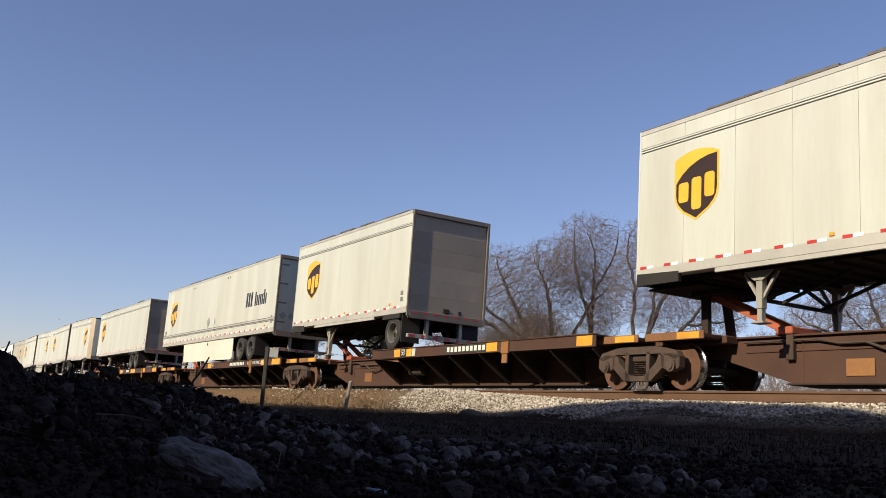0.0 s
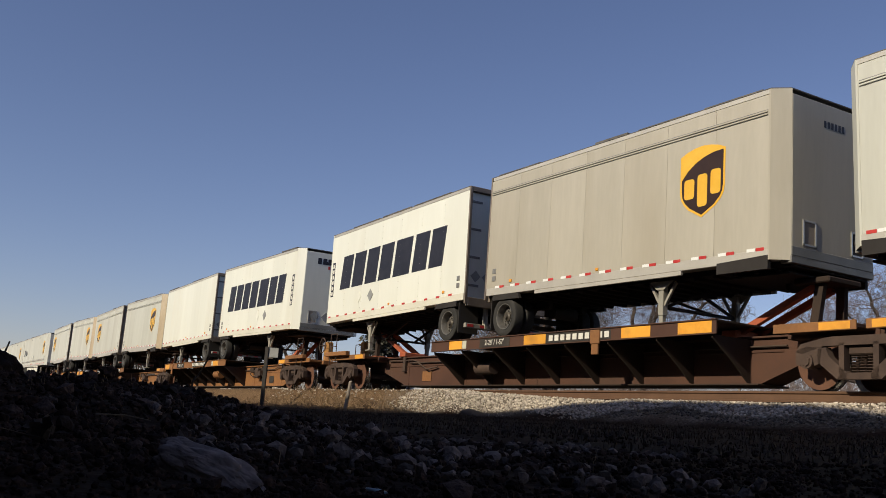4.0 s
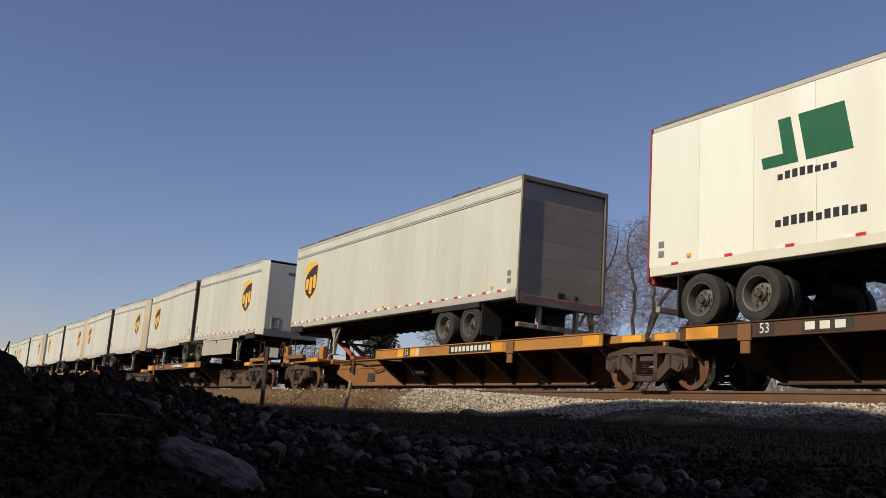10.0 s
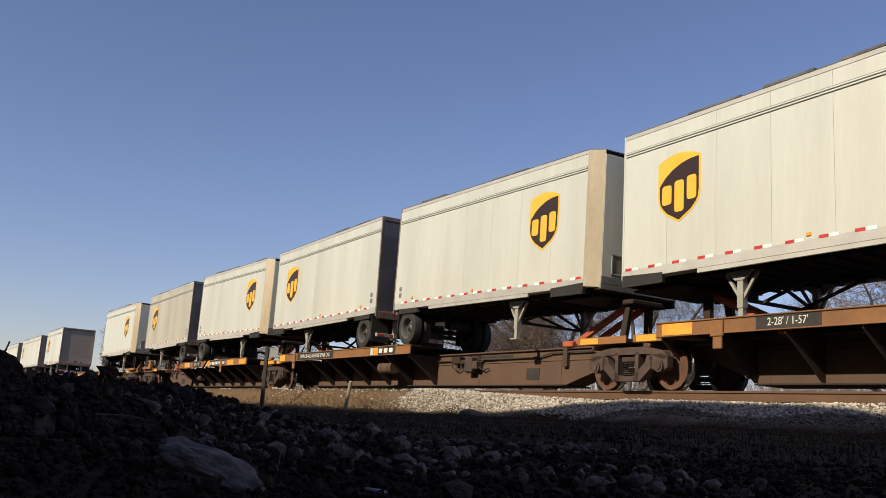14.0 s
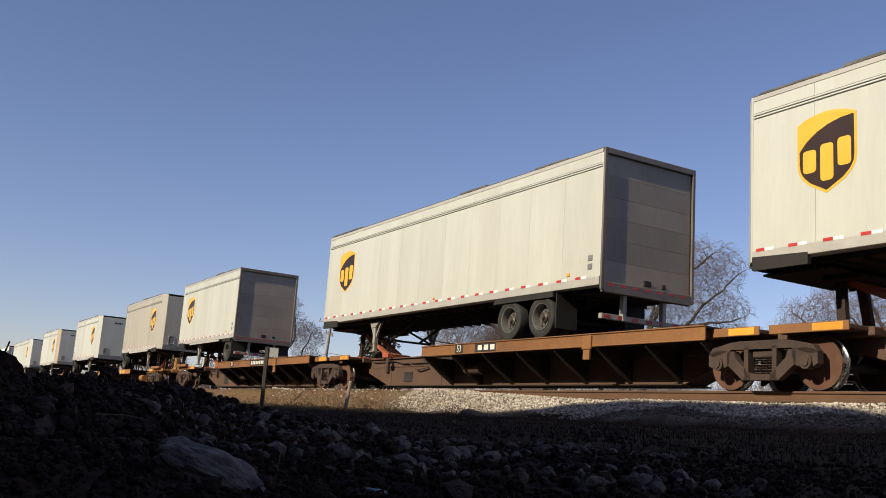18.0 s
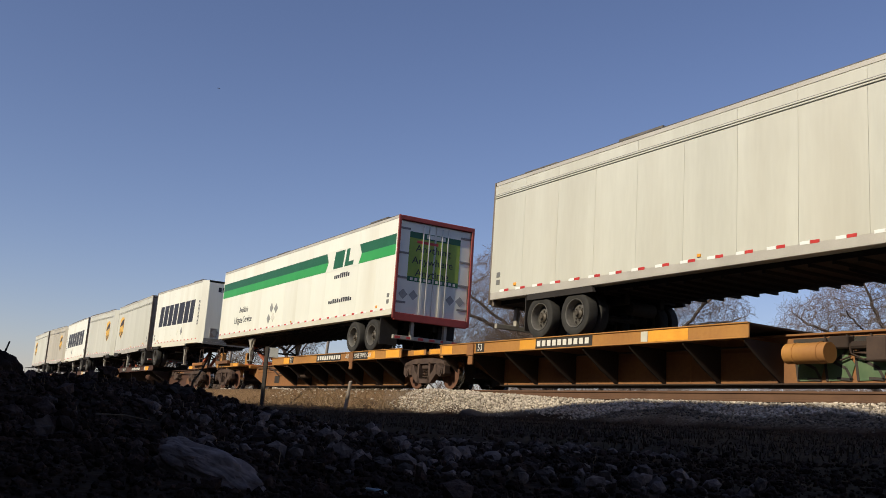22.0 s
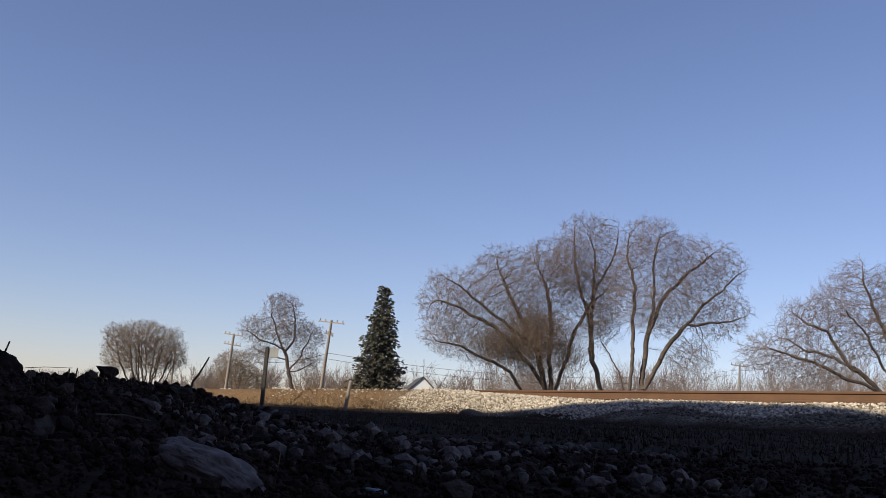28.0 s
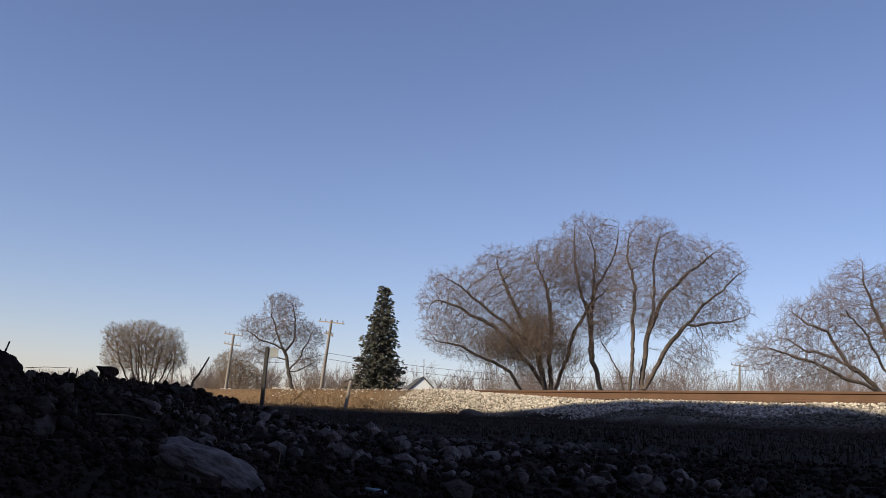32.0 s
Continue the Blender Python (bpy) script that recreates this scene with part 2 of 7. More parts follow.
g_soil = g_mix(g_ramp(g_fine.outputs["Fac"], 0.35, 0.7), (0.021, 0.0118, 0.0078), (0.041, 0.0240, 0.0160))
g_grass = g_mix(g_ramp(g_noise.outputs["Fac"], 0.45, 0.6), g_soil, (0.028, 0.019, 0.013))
g_stone = g_mix(g_ramp(g_vor.outputs["Distance"], 0.1, 0.6), (0.30, 0.255, 0.205), (0.12, 0.098, 0.078))
g_wob = gt.nodes.new("ShaderNodeMath")
g_wob.operation = "MULTIPLY_ADD"
g_wob.inputs[1].default_value = 0.9
gt.links.new(g_noise.outputs["Fac"], g_wob.inputs[0])
gt.links.new(g_sep.outputs["Y"], g_wob.inputs[2])
g_far = gt.nodes.new("ShaderNodeMath")
g_far.operation = "LESS_THAN"
g_far.inputs[1].default_value = 17.0
gt.links.new(g_sep.outputs["Y"], g_far.inputs[0])
g_bed = gt.nodes.new("ShaderNodeMath")
g_bed.operation = "MULTIPLY"
gt.links.new(g_ramp(g_wob.outputs[0], 11.3, 11.7), g_bed.inputs[0])
gt.links.new(g_far.outputs[0], g_bed.inputs[1])
g_west = g_ramp(g_sep.outputs["X"], -20.0, -22.5)
g_dry = g_mix(g_ramp(g_fine.outputs["Fac"], 0.35, 0.65), (0.085, 0.050, 0.028), (0.20, 0.130, 0.075))
g_lean = g_mix(g_west, g_stone, g_dry)
# bed darkened between the rails for less bounced light
g_inner = g_mix(g_ramp(g_sep.outputs["Y"], 12.5, 12.7), g_lean, (0.085, 0.068, 0.052))
gt.links.new(g_mix(g_bed.outputs[0], g_grass, g_inner), g_out.inputs["Base Color"])
g_out.inputs["Roughness"].default_value = 0.95
g_out.inputs["Specular IOR Level"].default_value = 0.05
g_bump = gt.nodes.new("ShaderNodeBump")
g_bump.inputs["Strength"].default_value, g_bump.inputs["Distance"].default_value = 0.6, 0.02
gt.links.new(g_fine.outputs["Fac"], g_bump.inputs["Height"])
gt.links.new(g_bump.outputs[0], g_out.inputs["Normal"])

# ---------------------------------------------------------------- mesh tools


class Form:
    """A bmesh under construction, with a few shapes to add to it."""

    def __init__(self):
        self.bm = bmesh.new()
        self.slot = 0

    def face(self, vs):
        try:
            f = self.bm.faces.new(vs)
            f.material_index = self.slot
            return f
        except ValueError:
            return None

    def box(self, x0, x1, y0, y1, z0, z1, bev=0.006):
        lo, hi = (min(x0, x1), min(y0, y1), min(z0, z1)), (max(x0, x1), max(y0, y1), max(z0, z1))
        bev = min(bev, 0.3 * min(h - l for l, h in zip(lo, hi)))
        v = {}
        for sx in (0, 1):
            for sy in (0, 1):
                for sz in (0, 1):
                    s = (sx, sy, sz)
                    for ax in range(3):
                        co = [(hi[k] if s[k] else lo[k]) + (0 if k == ax else (-bev if s[k] else bev)) for k in range(3)]
                        v[s, ax] = self.bm.verts.new(co)
        for ax in range(3):
            b, c = [k for k in range(3) if k != ax]
            for sg in (0, 1):
                ring = []
                for p, q in ((0, 0), (1, 0), (1, 1), (0, 1)):
                    s = [0, 0, 0]
                    s[ax], s[b], s[c] = sg, p, q
                    ring.append(v[tuple(s), ax])
                self.face(ring)
            for p in (0, 1):
                for q in (0, 1):
                    s0, s1 = [0, 0, 0], [0, 0, 0]
                    s0[ax], s0[b], s0[c] = 0, p, q
                    s1[ax], s1[b], s1[c] = 1, p, q
                    self.face([v[tuple(s0), b], v[tuple(s1), b], v[tuple(s1), c], v[tuple(s0), c]])
        for s in {k[0] for k in v}:
            self.face([v[s, 0], v[s, 1], v[s, 2]])
        return self

    def prism(self, pts, axis, a, b):
        """Extrudes a flat outline from a to b along an axis; pts are the two other coordinates in order."""
        def put(p, w):
            co = list(p)
            co.insert("xyz".index(axis), w)
            return self.bm.verts.new(co)
        r0, r1 = [put(p, a) for p in pts], [put(p, b) for p in pts]
        self.face(r0)
        self.face(r1[::-1])
        for i in range(len(pts)):
            j = (i + 1) % len(pts)
            self.face([r0[i], r1[i], r1[j], r0[j]])
        return self

    def rod(self, p0, p1, r, n=8, r1=None):
        p0, p1 = Vector(p0), Vector(p1)
        way = (p1 - p0).normalized()
        side = way.orthogonal().normalized()
        up = way.cross(side)
        r1 = r if r1 is None else r1
        rings = []
        for p, rad in ((p0, r), (p1, r1)):
            rings.append([self.bm.verts.new(p + rad * (math.cos(6.2832 * k / n) * side + math.sin(6.2832 * k / n) * up)) for k in range(n)])
        for k in range(n):
            self.face([rings[0][k], rings[0][(k + 1) % n], rings[1][(k + 1) % n], rings[1][k]])
        self.face(rings[0][::-1])
        self.face(rings[1])
        return self

    def pipe(self, path, r, n=6):
        for p, q in zip(path, path[1:]):
            self.rod(p, q, r, n)
        return self

    def beam(self, p0, p1, w, h):
        """A square bar from p0 to p1, w wide across y and h deep."""
        p0, p1 = Vector(p0), Vector(p1)
        way = (p1 - p0).normalized()
        side = Vector((0, 1, 0))
        if abs(way.y) > 0.9:
            side = Vector((1, 0, 0))
        up = way.cross(side).normalized()
        side = up.cross(way).normalized()
        rings = [[self.bm.verts.new(p + a * w / 2 * side + b * h / 2 * up) for a, b in ((-1, -1), (1, -1), (1, 1), (-1, 1))] for p in (p0, p1)]
        for k in range(4):
            self.face([rings[0][k], rings[0][(k + 1) % 4], rings[1][(k + 1) % 4], rings[1][k]])
        self.face(rings[0][::-1])
        self.face(rings[1])
        return self

    def lathe(self, profile, cx, cz, n=28):
        """Turns a closed outline of (radius, y) about the y axis through (cx, cz)."""
        rings = []
        for r, y in profile:
            rings.append([self.bm.verts.new((cx + r * math.cos(6.2832 * k / n), y, cz + r * math.sin(6.2832 * k / n))) for k in range(n)])
        for i in range(len(rings)):
            j = (i + 1) % len(rings)
            for k in range(n):
                self.face([rings[i][k], rings[i][(k + 1) % n], rings[j][(k + 1) % n], rings[j][k]])
        return self


def mesh_of(form, name, mats, shift=(0, 0, 0)):
    bm = form.bm
    bmesh.ops.recalc_face_normals(bm, faces=bm.faces)
    me = bpy.data.meshes.new(name)
    if any(shift):
        bmesh.ops.translate(bm, vec=shift, verts=bm.verts)
    for f in bm.faces:
        f.smooth = True
    bm.to_mesh(me)
    bm.free()
    me.set_sharp_from_angle(angle=radians(32))
    for m in mats if isinstance(mats, (list, tuple)) else [mats]:
        me.materials.append(m)
    return me


SMALL = {"red_tape", "white_tape", "rear_tape", "guard_tape", "number_mark", "word_mark", "code_mark", "rivet_row"}


def part(name, form, mats, parent, label="", shift=None):
    """One mesh object under a thing or under a part of it."""
    shift = shift if shift is not None else (0, 0, -parent.get("base", 0.0))
    ob = new(name, mesh_of(form, name, mats, shift))
    ob.parent = parent
    if "base" in parent:
        ob["base"] = parent["base"]
    return tagged(ob, label, kind="stuff" if name in SMALL else "")


def share(name, mesh, parent, m=None, label=""):
    """A further part on a mesh that is already there."""
    ob = new(name, mesh)
    ob.parent = parent
    if m is not None:
        ob.matrix_local = m
    if "base" in parent:
        ob["base"] = parent["base"]
    return tagged(ob, label)


def thing(name, base=0.0):
    ob = new(name)
    ob.empty_display_size = 0.3
    ob["base"] = base
    return ob


LETTERS = {}


def lettering(text, height, mat, squeeze=1.0):
    """A flat mesh of words in the built-in font, in the xz plane, centred, facing -y."""
    key = (text, height, mat.name, squeeze)
    if key not in LETTERS:
        cu = bpy.data.curves.new("words", "FONT")
        cu.body, cu.size, cu.align_x, cu.align_y, cu.extrude, cu.resolution_u = text, height * 1.38, "CENTER", "CENTER", 0.002, 3
        ob = bpy.data.objects.new("words", cu)
        scene.collection.objects.link(ob)
        me = bpy.data.meshes.new_from_object(ob.evaluated_get(bpy.context.evaluated_depsgraph_get()))
        bpy.data.objects.remove(ob)
        me.transform(Matrix.Diagonal((squeeze, 1, 1, 1)))
        me.transform(pose(0, 0, 0, 90, 0, 0))
        me.materials.clear()
        me.materials.append(mat)
        LETTERS[key] = me
    return LETTERS[key]


def on_side(side, x, y, z):
    """A flat thing made in the xz plane and facing -y, set on a flank: side -1 faces -y, side 1 faces +y."""
    return pose(x, y, z, 0, 0, 0 if side < 0 else 180)

# ---------------------------------------------------------------- ground and track
D_NEAR = 12.0                     # near flank of the trailers
Y_MID = D_NEAR + 1.285            # middle of the track
Y_RAIL = Y_MID - 0.755            # near rail


def steps(*stretches):
    out = []
    for a, b, n in stretches:
        out += list(np.linspace(a, b, n, endpoint=False))
    return np.array(out)


def wave(x, y, f, seed):
    """Smooth cheap noise from a few crossed sines, about -1 to 1."""
    r = np.random.RandomState(seed)
    s = 0
    for k in range(6):
        a, ph = r.uniform(0, 6.283), r.uniform(0, 6.283)
        g = f * r.uniform(0.6, 1.7)
        s = s + np.sin(g * (x * np.cos(a) + y * np.sin(a)) + ph + 1.3 * np.sin(0.7 * g * (x * np.sin(a) - y * np.cos(a)) + 2 * ph))
    return s / 3.2


def ground_height(x, y):
    near = -1.075 + 0.036 * np.clip(y, -2, 11) + 0.0 * x
    near = near + 0.016 * wave(x, y, 2.6, 1) + 0.008 * wave(x, y, 9.0, 2)
    mound = 0.324 * np.exp(-((x + 3.3) / 1.25) ** 2 - ((y + 0.276) / 0.80) ** 2)
    mound = mound + 0.145 * np.exp(-((x + 3.6) / 1.0) ** 2 - ((y - 0.957) / 0.5) ** 2)
    near = near + mound * (1 + 0.10 * wave(x, y, 5.0, 3))
    crest = -0.245 + 0.012 * wave(x, y, 1.2, 4) + 0.24 / (1 + np.exp(np.clip((x + 17.2) / 1.0, -40, 40))) * np.exp(-((y - 11.55) / 0.5) ** 2)
    bed = crest - 0.46 * np.clip(11.8 - y, 0, 9) - 0.46 * np.clip(y - 14.9, 0, 9)
    bed = bed + 0.02 * wave(x, y, 3.0, 5)
    far = -1.15 + 0.03 * wave(x, y, 0.15, 6)
    low = np.where(y < 13.3, near, np.where(y < 17, -0.75 - 0.1 * (y - 15), far))
    z = np.maximum(low, bed)
    d = np.sqrt(x * x + y * y)
    return np.where(d > 300, np.minimum(z, -0.9), z)


gx = steps((-3000, -400, 10), (-400, -120, 28), (-120, -40, 80), (-40, -8, 200), (-8, -5, 36), (-5, 1.5, 130), (1.5, 12, 50), (12, 60, 24), (60, 400, 14), (400, 3001, 11))
gy = steps((-3000, -300, 9), (-300, -20, 14), (-20, -2, 24), (-2, 4, 120), (4, 10, 50), (10, 15.5, 55), (15.5, 30, 20), (30, 300, 24), (300, 3001, 11))
GX, GY = np.meshgrid(gx, gy, indexing="ij")
GZ = ground_height(GX, GY)
idx = np.arange(GX.size).reshape(GX.shape)
quads = np.stack([idx[:-1, :-1], idx[1:, :-1], idx[1:, 1:], idx[:-1, 1:]], -1).reshape(-1, 4)
me = bpy.data.meshes.new("ground")
me.from_pydata(np.stack([GX, GY, GZ], -1).reshape(-1, 3).tolist(), [], quads.tolist())
me.materials.append(GROUND)
for f in me.polygons:
    f.use_smooth = True
tagged(new("ground", me), "dark gravelly soil rising to a pale track bed", "ground", kind="structure")


def rail(y):
    f = Form()
    prof = [(-0.075, -0.178), (0.075, -0.178), (0.075, -0.163), (0.012, -0.145), (0.010, -0.045), (0.036, -0.034), (0.036, -0.006), (0.028, 0.0), (-0.028, 0.0), (-0.036, -0.006), (-0.036, -0.034), (-0.010, -0.045), (-0.012, -0.145), (-0.075, -0.163)]
    f.prism([(y + a, b) for a, b in prof], "x", -700, 900)
    me = mesh_of(f, "rail", [RAIL_SIDE, TREAD])
    for p in me.polygons:
        if p.normal.z > 0.9 and p.center.z > -0.005:
            p.material_index = 1
    return tagged(new("rail", me), "rust-brown steel rail with a polished top", "rail", "rails of the track", "structure")


rail(Y_RAIL)
rail(Y_MID + 0.755)



def pebble_base(seed):
    """Twelve corners of an uneven stone about 1 across."""
    r = np.random.RandomState(seed)
    g = (1 + 5 ** 0.5) / 2
    v = np.array([(-1, g, 0), (1, g, 0), (-1, -g, 0), (1, -g, 0), (0, -1, g), (0, 1, g), (0, -1, -g), (0, 1, -g), (g, 0, -1), (g, 0, 1), (-g, 0, -1), (-g, 0, 1)], float)
    v /= np.linalg.norm(v[0]) * 2
    return v * r.uniform(0.72, 1.25, (12, 1))


PEBBLE_F = np.array([(0, 11, 5), (0, 5, 1), (0, 1, 7), (0, 7, 10), (0, 10, 11), (1, 5, 9), (5, 11, 4), (11, 10, 2), (10, 7, 6), (7, 1, 8), (3, 9, 4), (3, 4, 2), (3, 2, 6), (3, 6, 8), (3, 8, 9), (4, 9, 5), (2, 4, 11), (6, 2, 10), (8, 6, 7), (9, 8, 1)])


def pebbles(name, places, sizes, mat, seed, flat=0.75, sink=0.15):
    """Many stones in one mesh: places (n, 3) on the ground, sizes (n,)."""
    r = np.random.RandomState(seed)
    n = len(places)
    bases = np.stack([pebble_base(seed * 50 + k) for k in range(24)])
    v = bases[r.randint(0, 24, n)]
    sc = r.uniform(0.7, 1.3, (n, 3)) * np.array([1, 1, flat])
    a, b = r.uniform(0, 6.283, n), r.normal(0, 0.5, n)
    v = v * sc[:, None, :]
    ca, sa, cb, sb = np.cos(a), np.sin(a), np.cos(b), np.sin(b)
    x, y, z = v[..., 0], v[..., 1], v[..., 2]
    y, z = y * cb[:, None] - z * sb[:, None], y * sb[:, None] + z * cb[:, None]
    x, y = x * ca[:, None] - y * sa[:, None], x * sa[:, None] + y * ca[:, None]
    v = np.stack([x, y, z], -1) * sizes[:, None, None] + places[:, None, :]
    v[..., 2] += (sizes * (0.5 * flat - sink))[:, None]
    f = (PEBBLE_F[None] + 12 * np.arange(n)[:, None, None]).reshape(-1, 3)
    me = bpy.data.meshes.new(name)
    me.from_pydata(v.reshape(-1, 3).tolist(), [], f.tolist())
    me.materials.append(mat)
    return new(name, me)


def island_vary(m, amount):
    """Lets each loose stone of a joined mesh differ in brightness."""
    t = m.node_tree
    out = t.nodes["Principled BSDF"]
    link = out.inputs["Base Color"].links[0]
    src = link.from_socket
    geo, mr, hs = t.nodes.new("ShaderNodeNewGeometry"), t.nodes.new("ShaderNodeMapRange"), t.nodes.new("ShaderNodeHueSaturation")
    mr.inputs["To Min"].default_value, mr.inputs["To Max"].default_value = 1 - amount, 1 + amount
    t.links.new(geo.outputs["Random Per Island"], mr.inputs["Value"])
    t.links.new(mr.outputs[0], hs.inputs["Value"])
    t.links.new(src, hs.inputs["Color"])
    t.links.new(hs.outputs[0], out.inputs["Base Color"])


island_vary(BALLAST, 0.38)
island_vary(BALLAST_LOW_BOUNCE, 0.4)
island_vary(BALLAST_SHADE, 0.5)
island_vary(STONE_DARK, 0.85)
island_vary(CLOD, 0.6)
island_vary(GREY_STONE, 0.6)


def scatter(n, x0, x1, y0, y1, seed):
    r = np.random.RandomState(seed)
    x, y = r.uniform(x0, x1, n), r.uniform(y0, y1, n)
    return np.stack([x, y, ground_height(x, y)], -1), r


P, r = scatter(21000, -30, -5, 10.35, 12.25, 11)
keep = ((P[:, 1] > 11.0 + 0.18 * wave(P[:, 0], P[:, 1], 1.0, 8)) | (r.uniform(0, 1, len(P)) < 0.012 + 0.2 * np.clip(P[:, 1] - 10.7, 0, 1))) & ((P[:, 0] > -20.8 + 0.8 * wave(P[:, 0], P[:, 1], 2.0, 14)) | (P[:, 1] > 12.0) | (r.uniform(0, 1, len(P)) < 0.06))
P = P[keep]
# toe stones east of about x = -15 get the shade-dark colour
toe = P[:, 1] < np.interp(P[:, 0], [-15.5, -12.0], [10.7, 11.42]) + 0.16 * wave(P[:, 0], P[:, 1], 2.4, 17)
tagged(pebbles("ballast", P[toe], r.uniform(0.03, 0.065, toe.sum()) * np.clip(0.55 + 1.2 * (P[toe, 1] - 10.9), 0.5, 1.0), BALLAST_SHADE, 10), "crushed stone at the toe of the bed, toned dark for shade", "ballast", kind="stuff")
P = P[~toe]
near_ballast = pebbles("ballast", P, r.uniform(0.035, 0.075, len(P)) * np.clip(0.55 + 1.2 * (P[:, 1] - 10.9), 0.5, 1.0), BALLAST, 1)
tagged(near_ballast, "pale crushed limestone heaped beside the rail", "ballast", kind="stuff")
P, r = scatter(9000, -75, -30, 10.4, 12.4, 12)
keep = P[:, 1] > 11.95 + 0.2 * wave(P[:, 0], P[:, 1], 1.0, 8)
P = P[keep]
tagged(pebbles("ballast", P, r.uniform(0.06, 0.11, len(P)), BALLAST, 2), "pale crushed limestone along the far track bed", "ballast", kind="stuff")
P, r = scatter(5000, -26, -5, 12.65, 13.9, 13)
tagged(pebbles("ballast", P, r.uniform(0.04, 0.07, len(P)), BALLAST_LOW_BOUNCE, 3), "crushed stone between the rails, darkened to cut bounced light", "ballast", kind="stuff")

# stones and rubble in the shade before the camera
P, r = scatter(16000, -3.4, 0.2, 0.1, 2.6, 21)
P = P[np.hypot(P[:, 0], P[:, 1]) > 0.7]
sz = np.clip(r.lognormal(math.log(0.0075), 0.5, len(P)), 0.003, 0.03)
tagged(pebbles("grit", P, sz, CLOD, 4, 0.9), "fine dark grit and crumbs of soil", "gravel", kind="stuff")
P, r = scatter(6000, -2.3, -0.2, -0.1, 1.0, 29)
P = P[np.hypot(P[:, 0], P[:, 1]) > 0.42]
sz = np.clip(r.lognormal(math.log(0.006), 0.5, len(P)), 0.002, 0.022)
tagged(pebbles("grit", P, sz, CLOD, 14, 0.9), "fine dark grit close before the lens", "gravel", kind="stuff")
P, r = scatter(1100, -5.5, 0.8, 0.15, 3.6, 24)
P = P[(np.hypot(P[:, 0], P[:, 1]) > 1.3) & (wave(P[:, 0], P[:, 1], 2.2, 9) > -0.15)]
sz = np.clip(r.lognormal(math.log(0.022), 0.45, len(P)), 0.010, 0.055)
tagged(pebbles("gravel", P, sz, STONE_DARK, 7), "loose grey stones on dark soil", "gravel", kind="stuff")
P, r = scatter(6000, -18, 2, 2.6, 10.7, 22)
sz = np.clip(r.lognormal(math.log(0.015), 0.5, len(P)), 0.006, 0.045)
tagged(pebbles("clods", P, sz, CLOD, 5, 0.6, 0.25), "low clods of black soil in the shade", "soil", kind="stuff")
P, r = scatter(420, -16, 0, 2.6, 9.5, 26)
P = P[wave(P[:, 0], P[:, 1], 0.8, 10) > 0.0]
sz = np.clip(r.lognormal(math.log(0.026), 0.45, len(P)), 0.012, 0.07)
tagged(pebbles("gravel", P, sz, STONE_DARK, 9), "scattered grey stones in the shade", "gravel", kind="stuff")
P, r = scatter(900, -5.2, -1.6, -0.6, 1.5, 23)
top = (P[:, 0] < -3.0) & (P[:, 2] > -0.93)
sz = np.clip(r.lognormal(math.log(0.022), 0.45, len(P)), 0.008, 0.05) * np.where(top, 0.5, 1.0)
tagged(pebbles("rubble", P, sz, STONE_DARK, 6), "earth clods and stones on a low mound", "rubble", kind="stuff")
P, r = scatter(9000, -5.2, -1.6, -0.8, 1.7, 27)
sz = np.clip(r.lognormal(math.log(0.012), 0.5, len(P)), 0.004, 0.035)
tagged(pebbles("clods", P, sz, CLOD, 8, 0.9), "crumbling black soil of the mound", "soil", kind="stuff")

P, r = scatter(1100, -2.9, -0.9, 0.6, 2.4, 28)
P = P[(wave(P[:, 0], P[:, 1], 2.6, 15) > 0.1) & (np.hypot(P[:, 0], P[:, 1]) > 1.2)]
sz = np.clip(r.lognormal(math.log(0.022), 0.4, len(P)), 0.010, 0.045)
tagged(pebbles("gravel", P, sz, GREY_STONE, 12, 0.85), "patches of broken grey stone on the soil", "gravel", kind="stuff")

# ---------------------------------------------------------------- unseen block added behind the camera, whose shade lies on the ground
caster = thing("warehouse")
f = Form()
# stands close behind the eye to keep sky light off the foreground
f.box(-62, 26, -16, -2.0, -1.3, 7.28, 0.02)
part("wall", f, CASTER_SHEET, caster)
f = Form()
# invented top outline, stepped to shape the shadow edge on the ballast
f.prism([(-18.05, 7.28), (-16.75, 7.36), (-14.45, 7.59), (-13.45, 7.77), (-12.75, 8.1), (-11.65, 8.29), (-9.65, 8.31), (-7.85, 8.28), (-6.85, 8.16), (-6.15, 7.97), (-3.05, 7.5), (0.95, 7.28)], "y", -16, -2.0)
part("roof", f, CASTER_SHEET, caster)
tagged(caster, "plain grey block, unseen, added to shade the ground", "building", kind="structure")

# ---------------------------------------------------------------- trailers
W2 = 1.285
TYRE = {}


